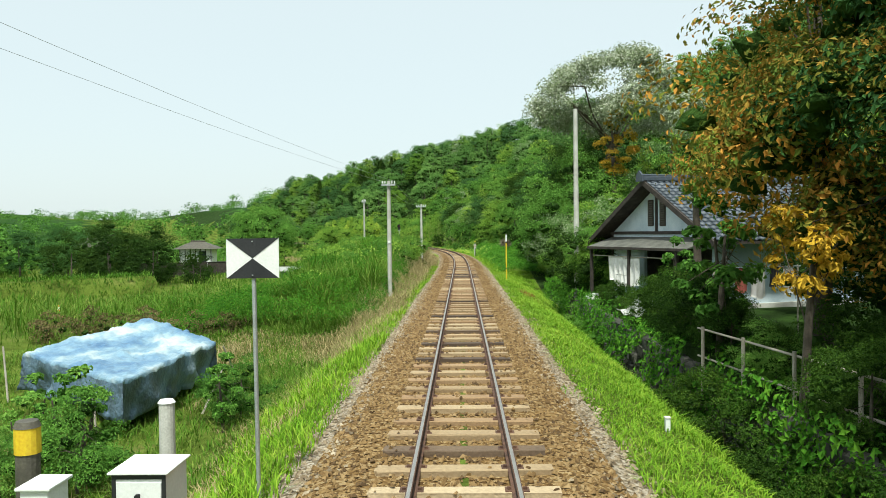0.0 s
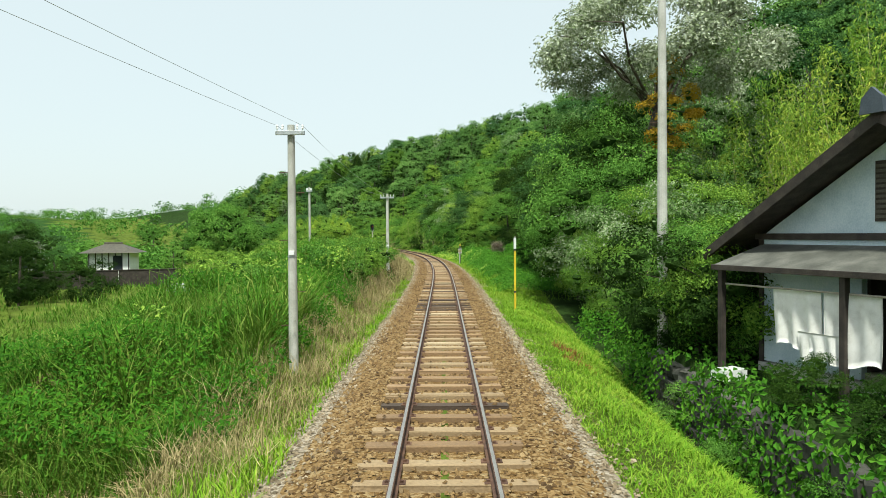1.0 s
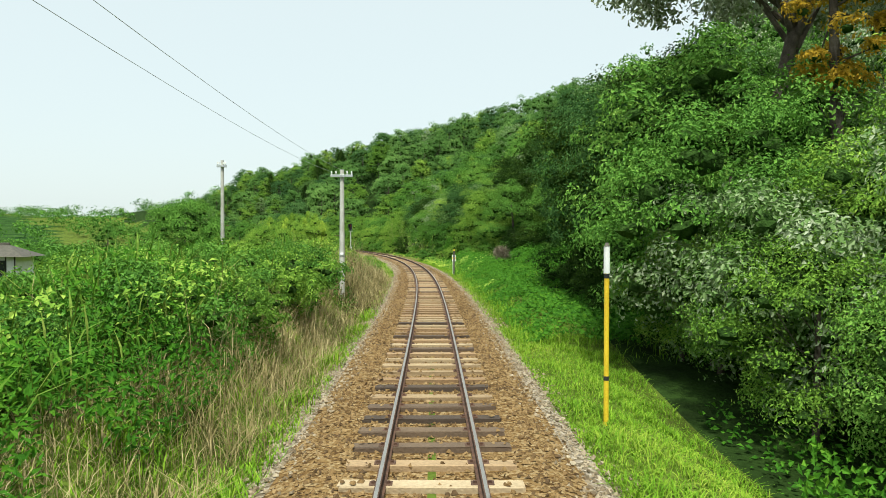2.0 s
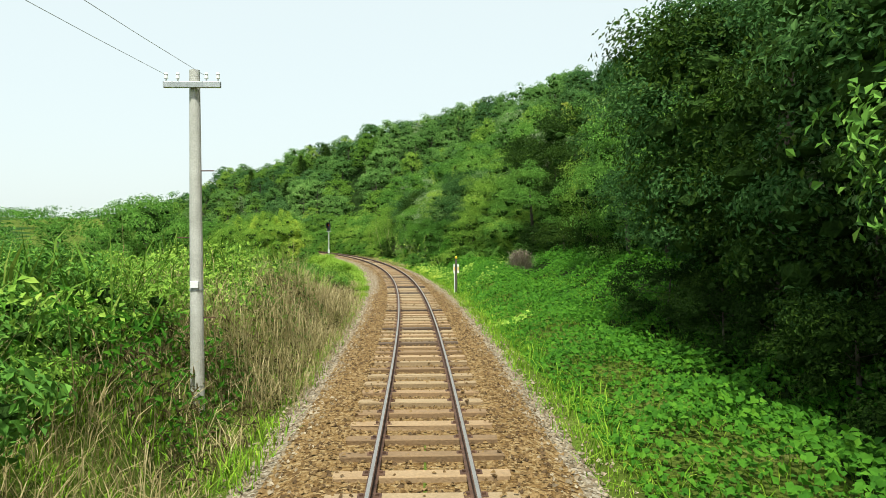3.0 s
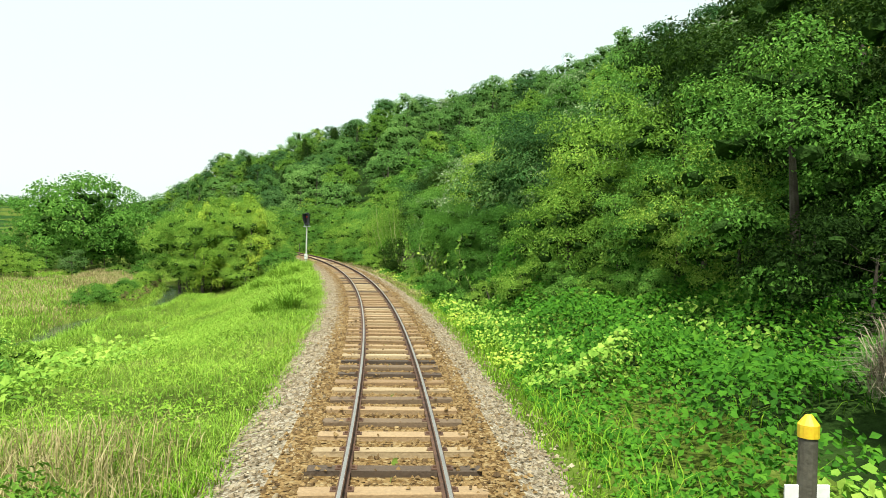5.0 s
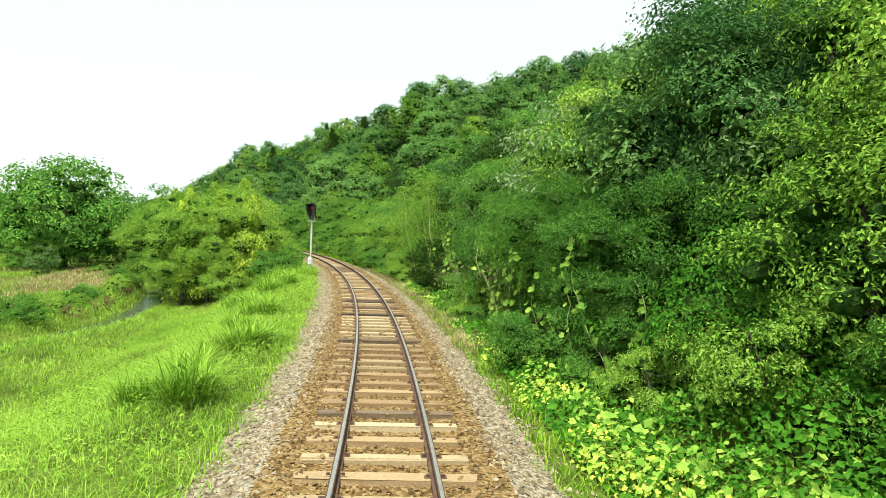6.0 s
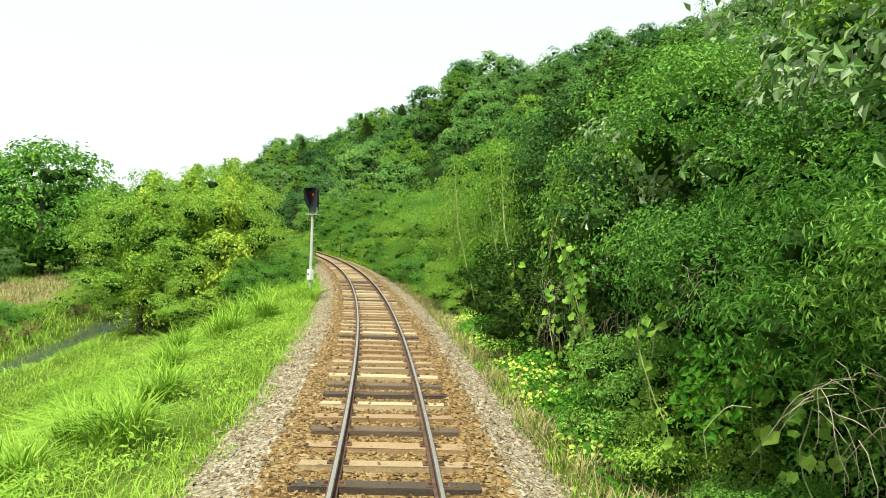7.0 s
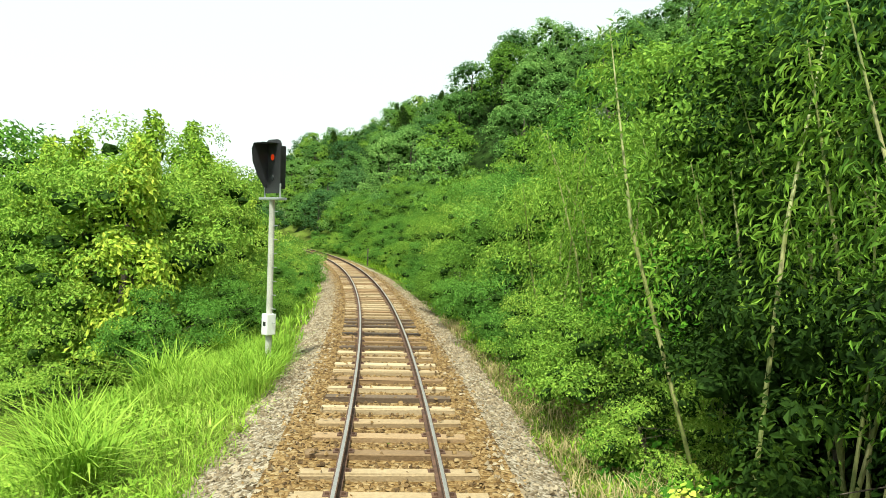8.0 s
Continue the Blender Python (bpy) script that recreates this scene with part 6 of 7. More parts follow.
# ---------------------------------------------------------------- poles and wires
def pole(s, d, top, r, label, arms=(), steps=(), tag_at=None, turn=0.0):
    foot = at(s, d)
    root = empty("utility_pole", Matrix.Translation(foot) @ Matrix.Rotation(turn, 4, "Z"))
    h = top - foot.z
    part("shaft", rod(rod(fresh(), (0, 0, -0.6), (0, 0, h * 0.5), r, r * 0.86, 18), (0, 0, h * 0.5), (0, 0, h), r * 0.86, r * 0.7, 18), M_CONCRETE, root)
    for z, w in arms:
        arm = part("crossarm", box(fresh(), -w / 2, w / 2, -0.05 - r, 0.02 - r, z - foot.z - 0.045, z - foot.z + 0.045, 0.006), M_GALV, root, "pale steel crossarm")
        for x in (-w / 2 + 0.04, -w / 4, w / 4, w / 2 - 0.04):
            bm = rod(fresh(), (x, -0.015 - r, z - foot.z + 0.04), (x, -0.015 - r, z - foot.z + 0.1), 0.012, 0.012, 8)
            rod(bm, (x, -0.015 - r, z - foot.z + 0.09), (x, -0.015 - r, z - foot.z + 0.15), 0.03, 0.022, 10)
            rod(bm, (x, -0.015 - r, z - foot.z + 0.15), (x, -0.015 - r, z - foot.z + 0.18), 0.03, 0.018, 10)
            part("insulator", bm, M_WHITE, arm, "white porcelain insulator")
    for k, z in enumerate(steps):
        sgn = 1 if k % 2 else -1
        part("step_bolt", rod(fresh(), (sgn * r * 0.6, 0, z - foot.z), (sgn * (r + 0.17), 0, z - foot.z), 0.009, 0.009, 6), M_RAILSIDE, root)
    if tag_at:
        part("number_plate", box(fresh(), -0.06, 0.06, -r - 0.012, -r + 0.03, tag_at - foot.z - 0.05, tag_at - foot.z + 0.05, 0.003), M_WHITE, root, "small white plate")
        for z in (tag_at - 0.08,):
            part("band", rod(fresh(), (0, 0, z - foot.z - 0.012), (0, 0, z - foot.z + 0.012), r * 0.96, r * 0.96, 18), M_GALV, root)
    return tagged(root, label, "utility pole", "line of poles")


pole(34.9, -3.35, 5.05, 0.11, "weathered concrete pole with a short crossarm among reeds", ((4.86, 0.64),), (0.6, 1.35, 2.5, 3.55, 4.0), 2.22)
pole(64.6, -3.37, 5.1, 0.11, "weathered concrete pole with a short crossarm in rank grass", ((4.86, 0.84),), (0.6, 1.4, 2.6, 3.6), 1.9)
pole(67.3, -8.6, 5.7, 0.09, "pale slim pole among bushes in the field", ((5.45, 0.4),), (1.5, 3.0), None)
pole(38.1, 5.8, 8.75, 0.145, "tall concrete pole rising from shrubs by the house", (), (3.1, 4.3, 5.5, 6.8), None)
pole(88, -66, 4.6, 0.1, "distant wooden pole beside a farmhouse", ((4.3, 0.9),))
pole(120, -80, 4.6, 0.1, "distant wooden pole in the valley", ((4.3, 0.9),))


def wire(a, b, sag, label):
    a, b = np.array(a), np.array(b)
    u = np.linspace(0, 1, 13)
    mid = a + (b - a) * u[:, None] - np.array([0, 0, 4 * sag]) * (u * (1 - u))[:, None]
    ring = np.array([[math.cos(k * 1.0472), 0, math.sin(k * 1.0472)] for k in range(6)]) * 0.0035
    v = (mid[:, None] + ring[None]).reshape(-1, 3)
    i, k = np.meshgrid(np.arange(12), np.arange(6), indexing="ij")
    f = np.stack([i * 6 + k, i * 6 + (k + 1) % 6, (i + 1) * 6 + (k + 1) % 6, (i + 1) * 6 + k], -1).reshape(-1, 4)
    ob = new("overhead_wire", mesh_of("overhead_wire", v, f, M_GALV))
    tagged(ob, label, "wire", "overhead wires")


for o in (-0.28, 0.28):
    wire((-3.35 + o, 34.8, 5.02), (-8.7 + o * 2, -6.0, 6.3), 0.3, "thin pale overhead wire leading to a pole")
    wire((-3.35 + o, 34.8, 5.02), (-3.55 + o, 64.5, 5.02), 0.3, "thin pale overhead wire between two poles")


# ---------------------------------------------------------------- railway signs, posts and signal
def board_sign():
    root = empty("track_sign", Matrix.Translation((-2.41, 8.62, 0)))
    z0, z1, w = 2.12, 2.58, 0.305
    board = part("board", box(fresh(), -w, w, -0.012, 0.0, z0, z1, 0.002), M_WHITE, root, "white board with two black triangles")
    c = (z0 + z1) / 2
    for za in (z0, z1):
        bm = fresh()
        a = [(-w, za), (w, za), (0, c)]
        f = [bm.verts.new((x, -0.0165, z)) for x, z in a]
        b = [bm.verts.new((x, -0.0125, z)) for x, z in a]
        bm.faces.new(f)
        bm.faces.new(b[::-1])
        for i in range(3):
            bm.faces.new((f[i], f[(i + 1) % 3], b[(i + 1) % 3], b[i]))
        bmesh.ops.recalc_face_normals(bm, faces=bm.faces)
        part("triangle", bm, M_BLACK, board, "black painted triangle")
        part("bolt", rod(fresh(), (0, -0.03, za + (0.035 if za == z0 else -0.035)), (0, 0, za + (0.035 if za == z0 else -0.035)), 0.008, 0.008, 8), M_GALV, board)
    part("post", rod(fresh(), (0.02, 0.025, -1.4), (0, 0.025, z1 - 0.05), 0.026, 0.026, 12), M_GALV, root, "grey steel tube")
    return tagged(root, "black and white triangle sign on a grey steel post", "railway sign")


board_sign()
foot = at(6.7, -2.85)
cab = empty("equipment_cabinet", Matrix.Translation((-2.86, 6.7, 0)))
part("body", box(fresh(), -0.24, 0.24, -0.2, 0.3, foot.z - 0.1, 0.53, 0.01), M_WHITE, cab, "white painted steel body")
part("lid", box(fresh(), -0.27, 0.27, -0.24, 0.33, 0.53, 0.55, 0.008), M_WHITE, cab)
door = part("door", box(fresh(), -0.2, 0.2, -0.214, -0.2, foot.z + 0.2, 0.46, 0.004), M_WHITE, cab)
for x0, x1, z0, z1 in ((-0.24, 0.24, 0.485, 0.528), (-0.24, -0.205, -0.6, 0.485), (0.205, 0.24, -0.6, 0.485)):
    part("black_edging", box(fresh(), x0, x1, -0.212, -0.2, z0, z1, 0.002), M_BLACK, cab, "black rubber edging")
part("latch", rod(box(fresh(), -0.02, 0.015, -0.225, -0.214, 0.27, 0.36, 0.004), (-0.01, -0.24, 0.34), (-0.01, -0.21, 0.34), 0.02, 0.02, 10), M_BLACK, door, "black latch")
tagged(cab, "white steel equipment cabinet beside the track", "cabinet")
mini = empty("small_cabinet", Matrix.Translation((-3.86, 6.75, -0.07)))
part("body", box(fresh(), -0.13, 0.13, -0.15, 0.2, -1.1, 0.42, 0.01), M_WHITE, mini)
part("lid", box(fresh(), -0.16, 0.16, -0.18, 0.23, 0.42, 0.45, 0.008), M_WHITE, mini)
tagged(mini, "small white steel cabinet beside the track", "cabinet")
wp = empty("concrete_post", Matrix.Translation((-3.12, 7.8, 0)))
part("shaft", rod(fresh(), (0, 0, -1.4), (0, 0, 0.87), 0.085, 0.08, 16), M_CONCRETE, wp)
part("cap", rod(fresh(), (0, 0, 0.87), (0, 0, 0.9), 0.092, 0.07, 16), M_WHITE, wp)
tagged(wp, "short round white concrete post", "post")
yp = empty("warning_post", Matrix.Translation((-4.2, 7.1, 0)))
part("shaft", rod(fresh(), (0, 0, -1.5), (0, 0, 0.62), 0.115, 0.11, 16), M_RUSTBROWN, yp, "dark brown post")
part("yellow_sleeve", rod(fresh(), (0, 0, 0.55), (0, 0, 0.8), 0.12, 0.12, 16), M_YELLOW, yp, "yellow painted sleeve")
part("cap", rod(fresh(), (0, 0, 0.8), (0, 0, 0.86), 0.125, 0.1, 16), M_RUSTBROWN, yp)
tagged(yp, "dark post with a yellow sleeve", "post")

x, y, _ = on_line(48.1, 2.85)
mk = empty("marker_post", Matrix.Translation((float(x), float(y), 0)))
part("shaft", rod(fresh(), (0, 0, -0.9), (0, 0, 2.0), 0.042, 0.042, 12), M_YELLOW, mk, "yellow painted shaft")
part("white_top", rod(fresh(), (0, 0, 2.0), (0, 0, 2.44), 0.052, 0.05, 12), M_WHITE, mk, "white top sleeve")
part("cap", rod(fresh(), (0, 0, 2.44), (0, 0, 2.5), 0.055, 0.02, 12), M_RUSTBROWN, mk)
for z in (1.92, 0.25):
    part("band", rod(fresh(), (0, 0, z), (0, 0, z + 0.07), 0.046, 0.046, 12), M_BLACK, mk)
tagged(mk, "slim yellow marker post with a white top in the grass", "marker post")

x, y, h = on_line(92.2, 2.55)
mp = empty("distance_post", pose(float(x), float(y), 0, 0, 0, math.degrees(h)))
part("shaft", rod(fresh(), (0, 0, -0.8), (0, 0, 1.42), 0.062, 0.058, 14), M_RUSTBROWN, mp, "dark brown round post")
part("yellow_cap", rod(rod(fresh(), (0, 0, 1.42), (0, 0, 1.5), 0.066, 0.066, 14), (0, 0, 1.5), (0, 0, 1.56), 0.066, 0.02, 14), M_YELLOW, mp, "yellow rounded cap")
for sgn in (-1, 1):
    pl = part("plate", box(fresh(), sgn * 0.1 - 0.045, sgn * 0.1 + 0.045, -0.012, 0.006, 0.66, 1.12, 0.003), M_WHITE, mp, "white plate")
    part("yellow_stripe", box(fresh(), sgn * 0.1 - 0.03, sgn * 0.1 + 0.03, -0.016, -0.012, 0.8, 0.98, 0.001), M_YELLOW, pl)
part("band", rod(fresh(), (0, 0, 1.0), (0, 0, 1.04), 0.066, 0.066, 14), M_BLACK, mp)
part("lower_tube", rod(fresh(), (-0.08, -0.03, -0.5), (-0.08, -0.03, 0.66), 0.02, 0.02, 8), M_WHITE, mp)
tagged(mp, "dark post with a yellow cap and white plates", "post")

x, y, h = on_line(201.0, 2.4)
fp = empty("trackside_post", pose(float(x), float(y), 0, 0, 0, math.degrees(h)))
part("shaft", rod(fresh(), (0, 0, -0.7), (0, 0, 0.95), 0.06, 0.055, 10), M_RUSTBROWN, fp)
part("cap", rod(fresh(), (0, 0, 0.95), (0, 0, 1.02), 0.07, 0.03, 10), M_RUSTBROWN, fp)
tagged(fp, "dark weathered post beside the curved track", "post")

M_LAMP = bpy.data.materials.new("lit red lens")
M_LAMP.use_nodes = True
_b = M_LAMP.node_tree.nodes["Principled BSDF"]
_b.inputs["Base Color"].default_value, _b.inputs["Roughness"].default_value = (0.5, 0.03, 0.01, 1), 0.2
_b.inputs["Emission Color"].default_value, _b.inputs["Emission Strength"].default_value = (1.0, 0.07, 0.01, 1), 0.25


def signal():
    x, y, h = on_line(155.6, -2.45)
    root = empty("railway_signal", pose(float(x), float(y), 0, 0, 0, math.degrees(h) - 46))
    part("mast", rod(fresh(), (0, 0, -0.8), (0, 0, 3.2), 0.068, 0.06, 16), M_CONCRETE, root, "grey-white steel mast")
    box_ = part("base_box", box(fresh(), -0.1, 0.1, -0.12, 0.1, 0.34, 0.78, 0.012), M_WHITE, root, "white box at the foot")
    part("marking_bar", box(fresh(), -0.045, 0.045, -0.124, -0.12, 0.53, 0.62, 0.001), M_BLACK, box_)
    part("platform", box(fresh(), -0.34, 0.34, -0.1, 0.12, 3.16, 3.21, 0.008), M_GALV, root)
    for x in (-0.26, 0.26):
        part("bracket", rod(fresh(), (x, 0, 3.2), (x, 0, 3.5), 0.018, 0.018, 8), M_GALV, root)
    for k in range(9):
        part("rung", rod(fresh(), (0.05, 0, 0.6 + k * 0.29), (0.2, 0, 0.6 + k * 0.29), 0.009, 0.009, 6), M_GALV, root)
    outline = [(-0.31, 3.3), (0.31, 3.3), (0.31, 4.3)] + [(0.31 - 0.16 * (1 - math.cos(a)), 4.3 + 0.12 * math.sin(a)) for a in np.linspace(0.3, 1.57, 4)] + [(-0.31 + 0.16 * (1 - math.cos(a)), 4.3 + 0.12 * math.sin(a)) for a in np.linspace(1.57, 0.3, 4)] + [(-0.31, 4.3)]
    head = prism(fresh(), outline, -0.02, 0.02)
    for v in head.verts:
        v.co = Vector((v.co.y, v.co.x, v.co.z))
    bmesh.ops.recalc_face_normals(head, faces=head.faces)
    plate = part("backboard", head, M_BLACK, root, "black rounded backboard")
    part("lamp_case", box(fresh(), -0.16, 0.16, 0.02, 0.26, 3.4, 4.3, 0.02), M_BLACK, root)
    for k, z in enumerate((3.62, 4.05)):
        part("lens", rod(fresh(), (0, -0.035, z), (0, -0.02, z), 0.06, 0.065, 20), M_LAMP if k else M_GLASS, plate, "lit red lens" if k else "dark unlit lens")
    side = [(0, 3.4), (-0.1, 3.42), (-0.3, 3.66), (-0.44, 3.95), (-0.47, 4.2), (-0.42, 4.32), (0, 4.34)]
    for x in (-0.215,):
        part("hood_side", prism(fresh(), side, x, x + 0.01), M_BLACK, plate, "black side of the lamp hood")
    part("hood_top", prism(fresh(), [(0, 4.345), (-0.42, 4.325), (-0.42, 4.315), (0, 4.335)], -0.2, 0.2), M_BLACK, plate, "black top of the lamp hood")
    for ob in root.children:
        if ob.name.startswith(("backboard", "lamp_case")):
            ob.scale = (0.8, 0.9, 1.0)
    return tagged(root, "railway signal showing red on a white mast", "railway signal")


signal()


# ---------------------------------------------------------------- tarpaulin shelter in the field
def tarp_shelter():
    root = empty("tarpaulin_shelter")
    # eaves: front, right, back, left corner, with the ridge end over the back corner
    c = np.array([[-7.9, 17.2], [-7.7, 23.2], [-10.2, 24.2], [-12.6, 21.2]])
    heights = np.array([-0.72, -0.7, -0.03, -0.66])
    n = 72
    u, v = np.meshgrid(np.linspace(-0.2, 1.2, n), np.linspace(-0.2, 1.2, n))
    uc, vc = np.clip(u, 0, 1), np.clip(v, 0, 1)
    weigh = lambda q: sum(w[..., None] * q[k] for k, w in enumerate(((1 - uc) * (1 - vc), uc * (1 - vc), uc * vc, (1 - uc) * vc)))
    over = np.maximum(np.maximum(-u, u - 1), np.maximum(-v, v - 1)).clip(0) / 0.2
    p = weigh(c)
    z = weigh(heights[:, None])[..., 0]
    crease = np.abs(wave(u * 6, v * 6, 1.6, 62)) + 0.6 * np.abs(wave(u * 6, v * 6, 0.7, 63))
    z = z - 0.1 * np.sin(uc * math.pi) * np.sin(vc * math.pi) + 0.06 * crease + 0.02 * wave(u * 6, v * 6, 0.35, 66) - 0.05 * np.abs(np.sin((uc * 0.7 + vc) * 7 + wave(u * 4, v * 4, 2, 67)))
    out = unit(p - c.mean(0))
    fold = 0.22 * wave(u * 6, v * 6, 1.5, 64) + 0.12 * np.abs(wave(u * 6, v * 6, 0.6, 65)) - 0.25
    p = p + out * (np.sqrt(over) * 0.12 + over * fold)[..., None]
    z = z - over * (z + 1.75)
    V = np.stack([p[..., 0].ravel(), p[..., 1].ravel(), z.ravel()], 1)
    i = np.arange(n * n).reshape(n, n)
    F = np.stack([i[:-1, :-1], i[:-1, 1:], i[1:, 1:], i[1:, :-1]], -1).reshape(-1, 4)
    me = mesh_of("tarpaulin", V, F, [M_TARP, M_TARPSHADE], True)
    # hanging faces take the darker colour, which paints in the shade of the sides
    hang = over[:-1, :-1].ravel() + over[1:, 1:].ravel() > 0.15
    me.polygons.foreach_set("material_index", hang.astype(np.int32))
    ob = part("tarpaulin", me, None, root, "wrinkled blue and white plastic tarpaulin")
    mod = ob.modifiers.new("thickness", "SOLIDIFY")
    mod.thickness = 0.015
    for a, b in (((-12.7, 20.6, -2.1), (-13.0, 20.9, -0.45)), ((-6.9, 19.6, -2.1), (-6.6, 20.6, -0.95)), ((-7.1, 23.6, -2.1), (-7.4, 23.0, -0.8)), ((-8.3, 16.7, -2.1), (-8.4, 16.8, -0.9))):
        part("prop", rod(fresh(), a, b, 0.03, 0.025, 8), M_OLDTIMBER, root, "bleached leaning prop")
    return tagged(root, "shelter covered with a wrinkled blue and white tarpaulin", "shelter")


tarp_shelter()
for s, d, k in ((18.6, -5.6, 0.62), (13.2, -7.0, 0.7), (12.2, -8.4, 0.7)):
    plant(bushes[1], s, d, k, s, 0.1, "green shrub growing beside the tarpaulin shelter")
for s, d, k in ((14.2, -7.3, 0.78), (13.6, -6.9, 0.66), (14.6, -7.9, 0.72), (13.8, -8.3, 0.62), (15.0, -8.7, 0.7), (13.0, -7.6, 0.55), (17.4, -5.6, 0.68), (18.2, -5.9, 0.55)):
    plant(conifer, s, d, k, s * 7, 0.1, "loose green sapling beside the tarpaulin shelter")
for s, d, k in ((31.5, -9.8, 0.8), (32.5, -11.4, 0.9), (33.5, -8.2, 0.75), (30.6, -8.6, 0.6)):
    plant(dead, s, d, k * 0.8, s, 0.35)
for s, d, k in ((66, -31, 0.62), (69, -28.5, 0.66), (71, -33, 0.72), (74, -30, 0.62), (67, -35, 0.6), (76, -36, 0.7), (72, -25.5, 0.42), (80, -27.5, 0.4)):
    plant(thicket, s, d, k * 0.95, s, 1.2, "dark tree in front of the storehouse")
sack = fresh()
bmesh.ops.create_icosphere(sack, subdivisions=3, radius=0.4)
for v in sack.verts:
    v.co = Vector((v.co.x * 1.3, v.co.y, v.co.z * 0.55)) * (1 + 0.12 * noise.noise(v.co * 5))
ob = part("plastic_sack", sack, M_WHITE, None)
ob.matrix_basis = pose(-5.0, 11.6, float(ground(-5.0, 11.6)[0]) + 0.12, 0, 0, 30)
tagged(ob, "slumped white plastic sack in the grass", "sack")

# heap of dry brushwood under creepers
pr = np.random.default_rng(88)
q = sphere_points(1500, pr) * pr.uniform(0.5, 1, (1500, 1)) * [0.85, 0.7, 1.0]
q[:, 2] = np.abs(q[:, 2])
root_q = q * [1, 1, 0.75]
v, f = blades(root_q, np.full(1500, 0.5), 0.02, 1.6, pr)
v[:, 2] *= 0.8
ob = new("brush_heap", mesh_of("brush_heap", v, f, M_BRANCH))
x, y, h = on_line(97.0, 6.9)
ob.matrix_basis = pose(float(x), float(y), float(ground(x, y)[0]) + 0.45, 0, 0, 0)
ob.scale = (0.85, 0.85, 1.7)
tagged(ob, "heap of dry greyish brushwood among creepers", "brushwood", kind="stuff")


# ---------------------------------------------------------------- beyond the field
def hut(name, x, y, w, dpt, wall_h, roof_h, turn, label):
    root = empty(name, pose(x, y, float(ground(x, y)[0]) + 1.2, 0, 0, turn))
    part("wall", box(fresh(), -w / 2, w / 2, -dpt / 2, dpt / 2, -1.6, wall_h, 0.01), M_WHITE, root, "white plastered wall")
    for k in range(7):
        part("batten", box(fresh(), -w / 2 + 0.1 + k * (w - 0.2) / 6 - 0.05, -w / 2 + 0.1 + k * (w - 0.2) / 6 + 0.05, -dpt / 2 - 0.03, -dpt / 2, 0, wall_h, 0.004), M_DARKWOOD, root)
    part("doorway", box(fresh(), w * 0.1, w * 0.32, -dpt / 2 - 0.04, -dpt / 2 + 0.02, 0.1, wall_h * 0.8, 0.005), M_GLASS, root, "dark doorway")
    bm = fresh()
    e, t = 0.7, [(-w * 0.2, 0), (w * 0.2, 0)]
    base = [bm.verts.new(v) for v in ((-w / 2 - e, -dpt / 2 - e, wall_h - 0.1), (w / 2 + e, -dpt / 2 - e, wall_h - 0.1), (w / 2 + e, dpt / 2 + e, wall_h - 0.1), (-w / 2 - e, dpt / 2 + e, wall_h - 0.1))]
    tops = [bm.verts.new((a, b, wall_h + roof_h)) for a, b in t]
    for vs in ((base[0], base[1], tops[1], tops[0]), (base[1], base[2], tops[1]), (base[2], base[3], tops[0], tops[1]), (base[3], base[0], tops[0]), (base[3], base[2], base[1], base[0])):
        bm.faces.new(vs)
    bmesh.ops.recalc_face_normals(bm, faces=bm.faces)
    roof = part("roof", bm, M_RUSTBROWN, root, "dark brown tiled hip roof")
    part("ridge_cap", box(fresh(), -w * 0.22, w * 0.22, -0.12, 0.12, wall_h + roof_h - 0.05, wall_h + roof_h + 0.14, 0.02), M_RUSTBROWN, roof)
    return tagged(root, label, "outbuilding")


hut("storehouse", -33.0, 93.5, 3.9, 3.4, 1.9, 0.8, 8, "small white storehouse with a tiled hip roof")
hut("farmhouse", -54, 112, 8, 6, 2.6, 1.6, 20, "low farmhouse with a grey tiled roof behind trees")
wl = empty("garden_wall", pose(-36.5, 83.0, -1.75, 0, 0, 24))
for k in range(6):
    part("wall_panel", box(fresh(), k * 2.6, k * 2.6 + 2.57, -0.09, 0.09, -0.4, 1.25, 0.015), M_DARKWOOD, wl)
part("coping", box(fresh(), -0.05, 15.65, -0.14, 0.14, 1.25, 1.33, 0.01), M_DARKWOOD, wl)
tagged(wl, "dark weathered wall in front of the storehouse", "wall")
sh = empty("field_shed", pose(-11.8, 56, -0.1, 0, 0, 12))
part("roof_sheet", prism(fresh(), [(-1.3, 0.02), (-1.3, 0.07), (1.4, 0.27), (1.4, 0.22)], -1.9, 1.9), M_ROAD, sh, "pale corrugated sheet roof")
part("wall", box(fresh(), -1.7, 1.7, -1.1, 1.15, -1.9, 0.06), M_SHEET, sh)
tagged(sh, "low field shed with a pale sheet roof among reeds", "shed")
st = empty("embankment_steps", pose(-34, 50, -2.1, 0, 0, 40))
for k in range(8):
    part("step", box(fresh(), -0.6, 0.6, k * 0.3, k * 0.3 + 0.32, -0.3, 0.05 + k * 0.2, 0.01), M_CONCRETE, st)
tagged(st, "concrete steps up the far embankment", "steps")
bank = prism(fresh(), [(1.2, -0.5), (2.6, 0.9), (3.4, 1.35), (5.5, 1.4), (10.5, -0.5)], -7, 14)
ob = part("grassy_bank", bank, M_SOIL, None)
ob.matrix_basis = st.matrix_basis.copy()
tagged(ob, "low grassy bank across the field", "bank")
br = np.random.default_rng(91)
roots, topz = [], st.matrix_basis
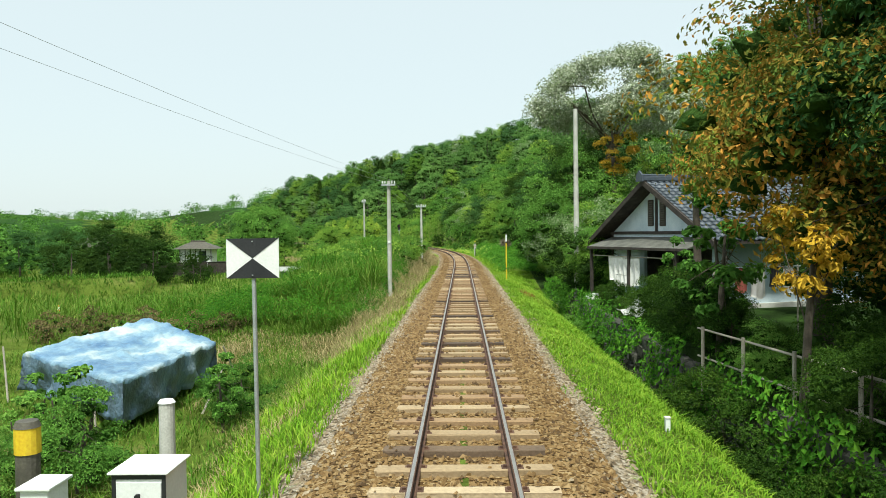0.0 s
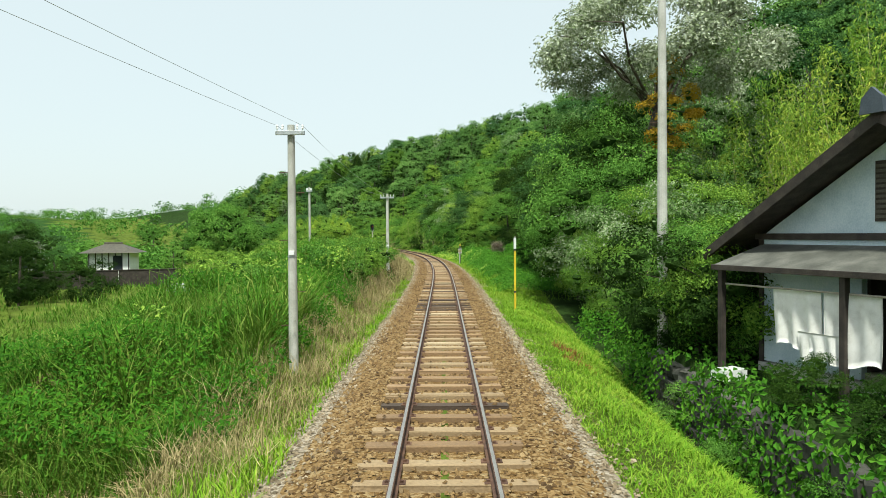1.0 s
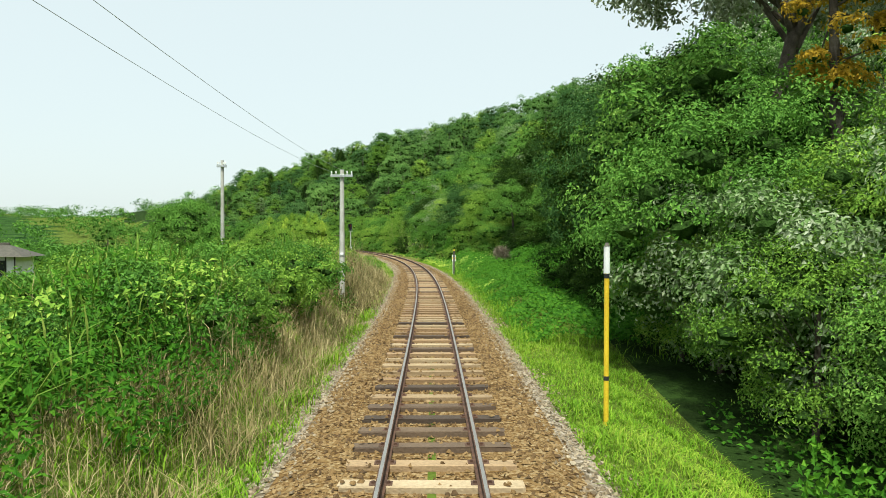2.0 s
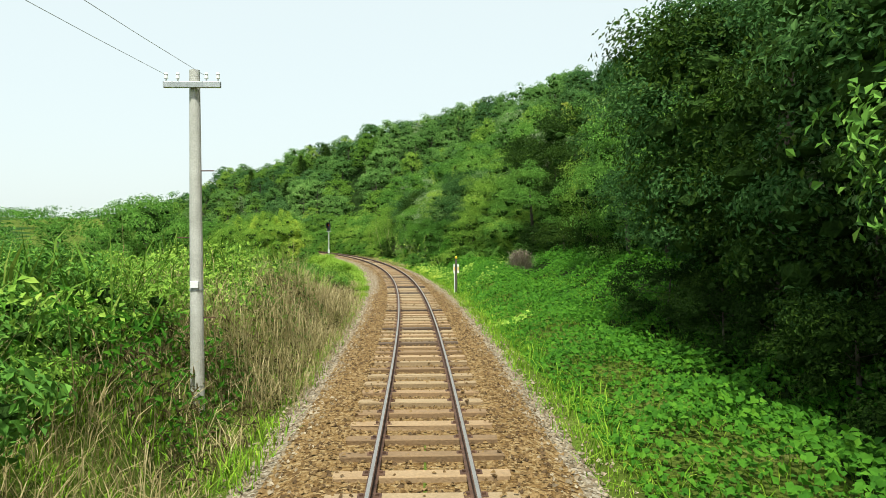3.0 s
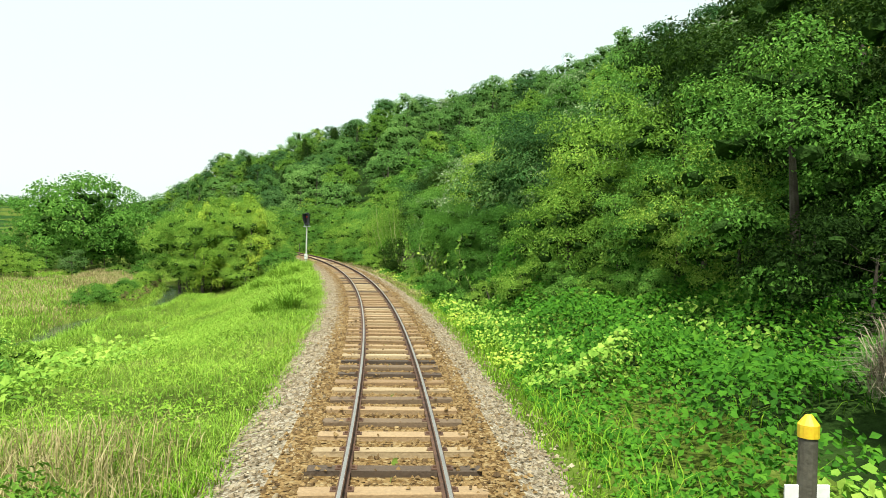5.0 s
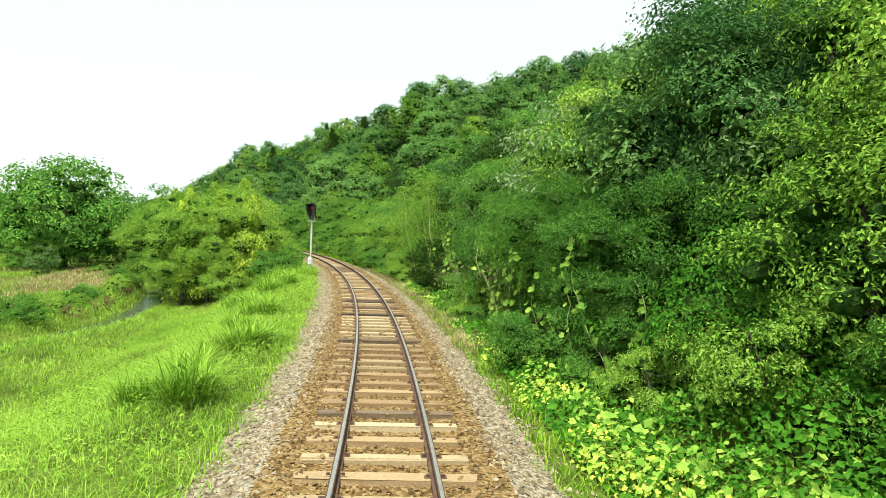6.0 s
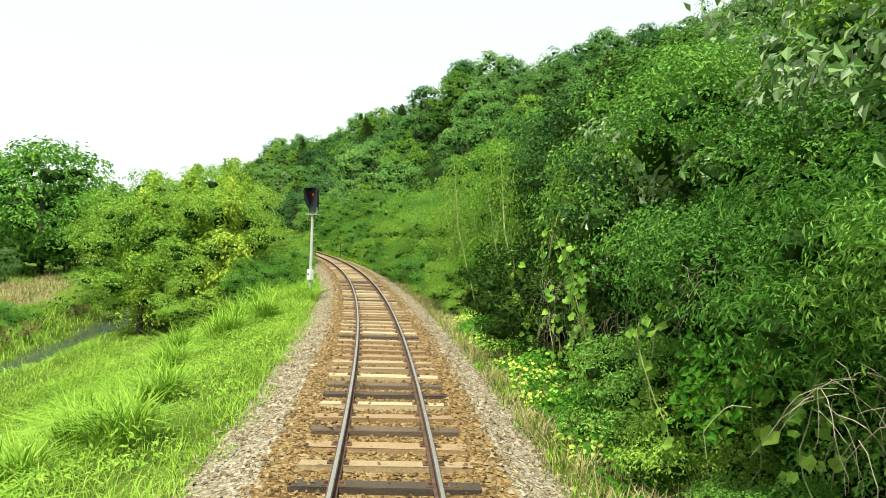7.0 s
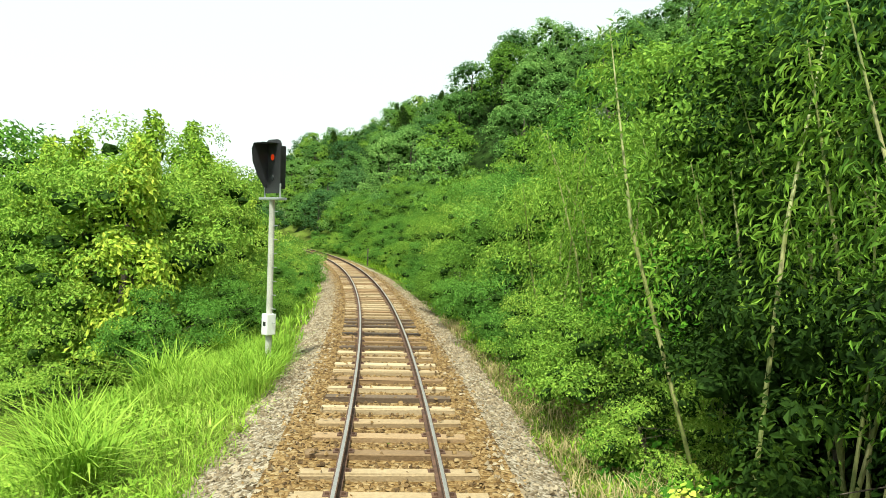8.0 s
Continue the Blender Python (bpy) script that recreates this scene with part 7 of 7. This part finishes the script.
for i in range(5200):
    bx, by = br.uniform(-7, 14), br.uniform(1.3, 8)
    bz = np.interp(by, [1.2, 2.6, 3.4, 5.5, 10.5], [-0.5, 0.9, 1.35, 1.4, -0.5])
    if not -0.7 < bx < 0.7:
        roots.append(topz @ Vector((bx, by, bz - 0.03)))
growth("bank_grass", [blades(np.array(roots), br.uniform(0.25, 0.7, len(roots)), 0.06, 0.8, br)], M_REED, "rank grass on the low bank")
cone = empty("safety_cone", Matrix.Translation(at(43.0, -23.4)))
part("base", box(fresh(), -0.19, 0.19, -0.19, 0.19, 0, 0.05, 0.01), M_CONE, cone)
for k in range(5):
    z0, z1 = 0.05 + k * 0.13, 0.05 + (k + 1) * 0.13
    part("band", rod(fresh(), (0, 0, z0), (0, 0, z1), 0.14 - 0.021 * k, 0.14 - 0.021 * (k + 1), 14), M_CONE if k % 2 == 0 else M_WHITE, cone, "orange band" if k % 2 == 0 else "white band")
tagged(cone, "orange and white striped safety cone in the field", "safety cone")
peg = empty("marker_peg", Matrix.Translation(at(12.2, 3.3)))
part("stake", box(fresh(), -0.04, 0.04, -0.04, 0.04, -0.2, 0.22, 0.01), M_WHITE, peg)
part("cap", box(fresh(), -0.05, 0.05, -0.05, 0.05, 0.22, 0.25, 0.008), M_CONCRETE, peg)
tagged(peg, "small white marker peg in the bank grass", "peg")
for s, d, k in ((86, -44, 0.8), (90, -48, 0.9), (80, -50, 0.9), (98, -40, 0.8), (104, -36, 0.7), (96, -56, 0.9), (75, -58, 1.0), (112, -30, 0.7), (118, -38, 0.9), (108, -48, 0.9), (124, -26, 0.7), (66, -62, 0.9)):
    plant(broad[int(s) % 3], s, d, k * 0.62, s)

# tiles, wall stones
for me, m, root in TILES:
    ob = part("roof_tile", me, None, root)
    ob.matrix_basis = m
dw = empty("ditch_wall")
tagged(dw, "mossy dry-stone wall along the ditch", "wall", kind="structure")
wr2 = np.random.default_rng(64)
blocks = []
for k in range(5):
    r = np.random.default_rng(300 + k)
    bm = box(fresh(), -0.14, 0.14, -0.22, 0.22, -0.17, 0.17, 0.05)
    for v in bm.verts:
        v.co += Vector(r.normal(0, 0.022, 3))
    me = bpy.data.meshes.new("wall_stone")
    bm.to_mesh(me)
    bm.free()
    me.materials.append(M_WALLSTONE)
    blocks.append(me)
i = 0
for row in range(4):
    for s in np.arange(9 + 0.2 * (row % 2), 38, 0.44):
        x, y, h = on_line(s, 5.42 + 0.04 * row + wr2.normal(0, 0.03))
        ob = part("wall_stone", blocks[i % 5], None, dw)
        ob.matrix_basis = pose(float(x), float(y), -1.74 + row * 0.34 + float(wr2.normal(0, 0.02)), float(wr2.normal(0, 6)), float(wr2.normal(0, 6)), float(wr2.normal(0, 6)) + (180 if i % 2 else 0))
        i += 1

# sleepers last: bleached, tan and tarred ones mixed
woods_of = [[sleeper_mesh("sleeper", m, 200 + 10 * j + i) for i in range(4)] for j, m in enumerate((M_SLEEPER_PALE, M_SLEEPER_TAN, M_SLEEPER_DARK))]
for i, s in enumerate(SLEEPERS):
    x, y, h = on_line(s)
    ob = part("sleeper", woods_of[sr.choice(3, p=(0.46, 0.38, 0.16))][i % 4], None, track)
    ob.matrix_basis = pose(float(x), float(y), float(sr.uniform(-0.004, 0.012)), 0, 0, math.degrees(h) + float(sr.normal(0, 0.5)))
stone_mesh = []
for i in range(5):
    stone_mesh.append(mesh_of("stone", stone_points(1, sr)[0] * 1.2, STONE_FACES, M_STONE))
for i in range(280):
    s, d = sr.uniform(7.0, 9.5), sr.uniform(-1.9, 1.9)
    if abs(abs(d) - GAUGE) < 0.1:
        continue
    x, y, h = on_line(s, d)
    ob = part("stone", stone_mesh[i % 5], None, ballast)
    ob.matrix_basis = pose(float(x), float(y), float(bed_height(d)) + 0.025, 0, 0, float(sr.uniform(0, 360)))
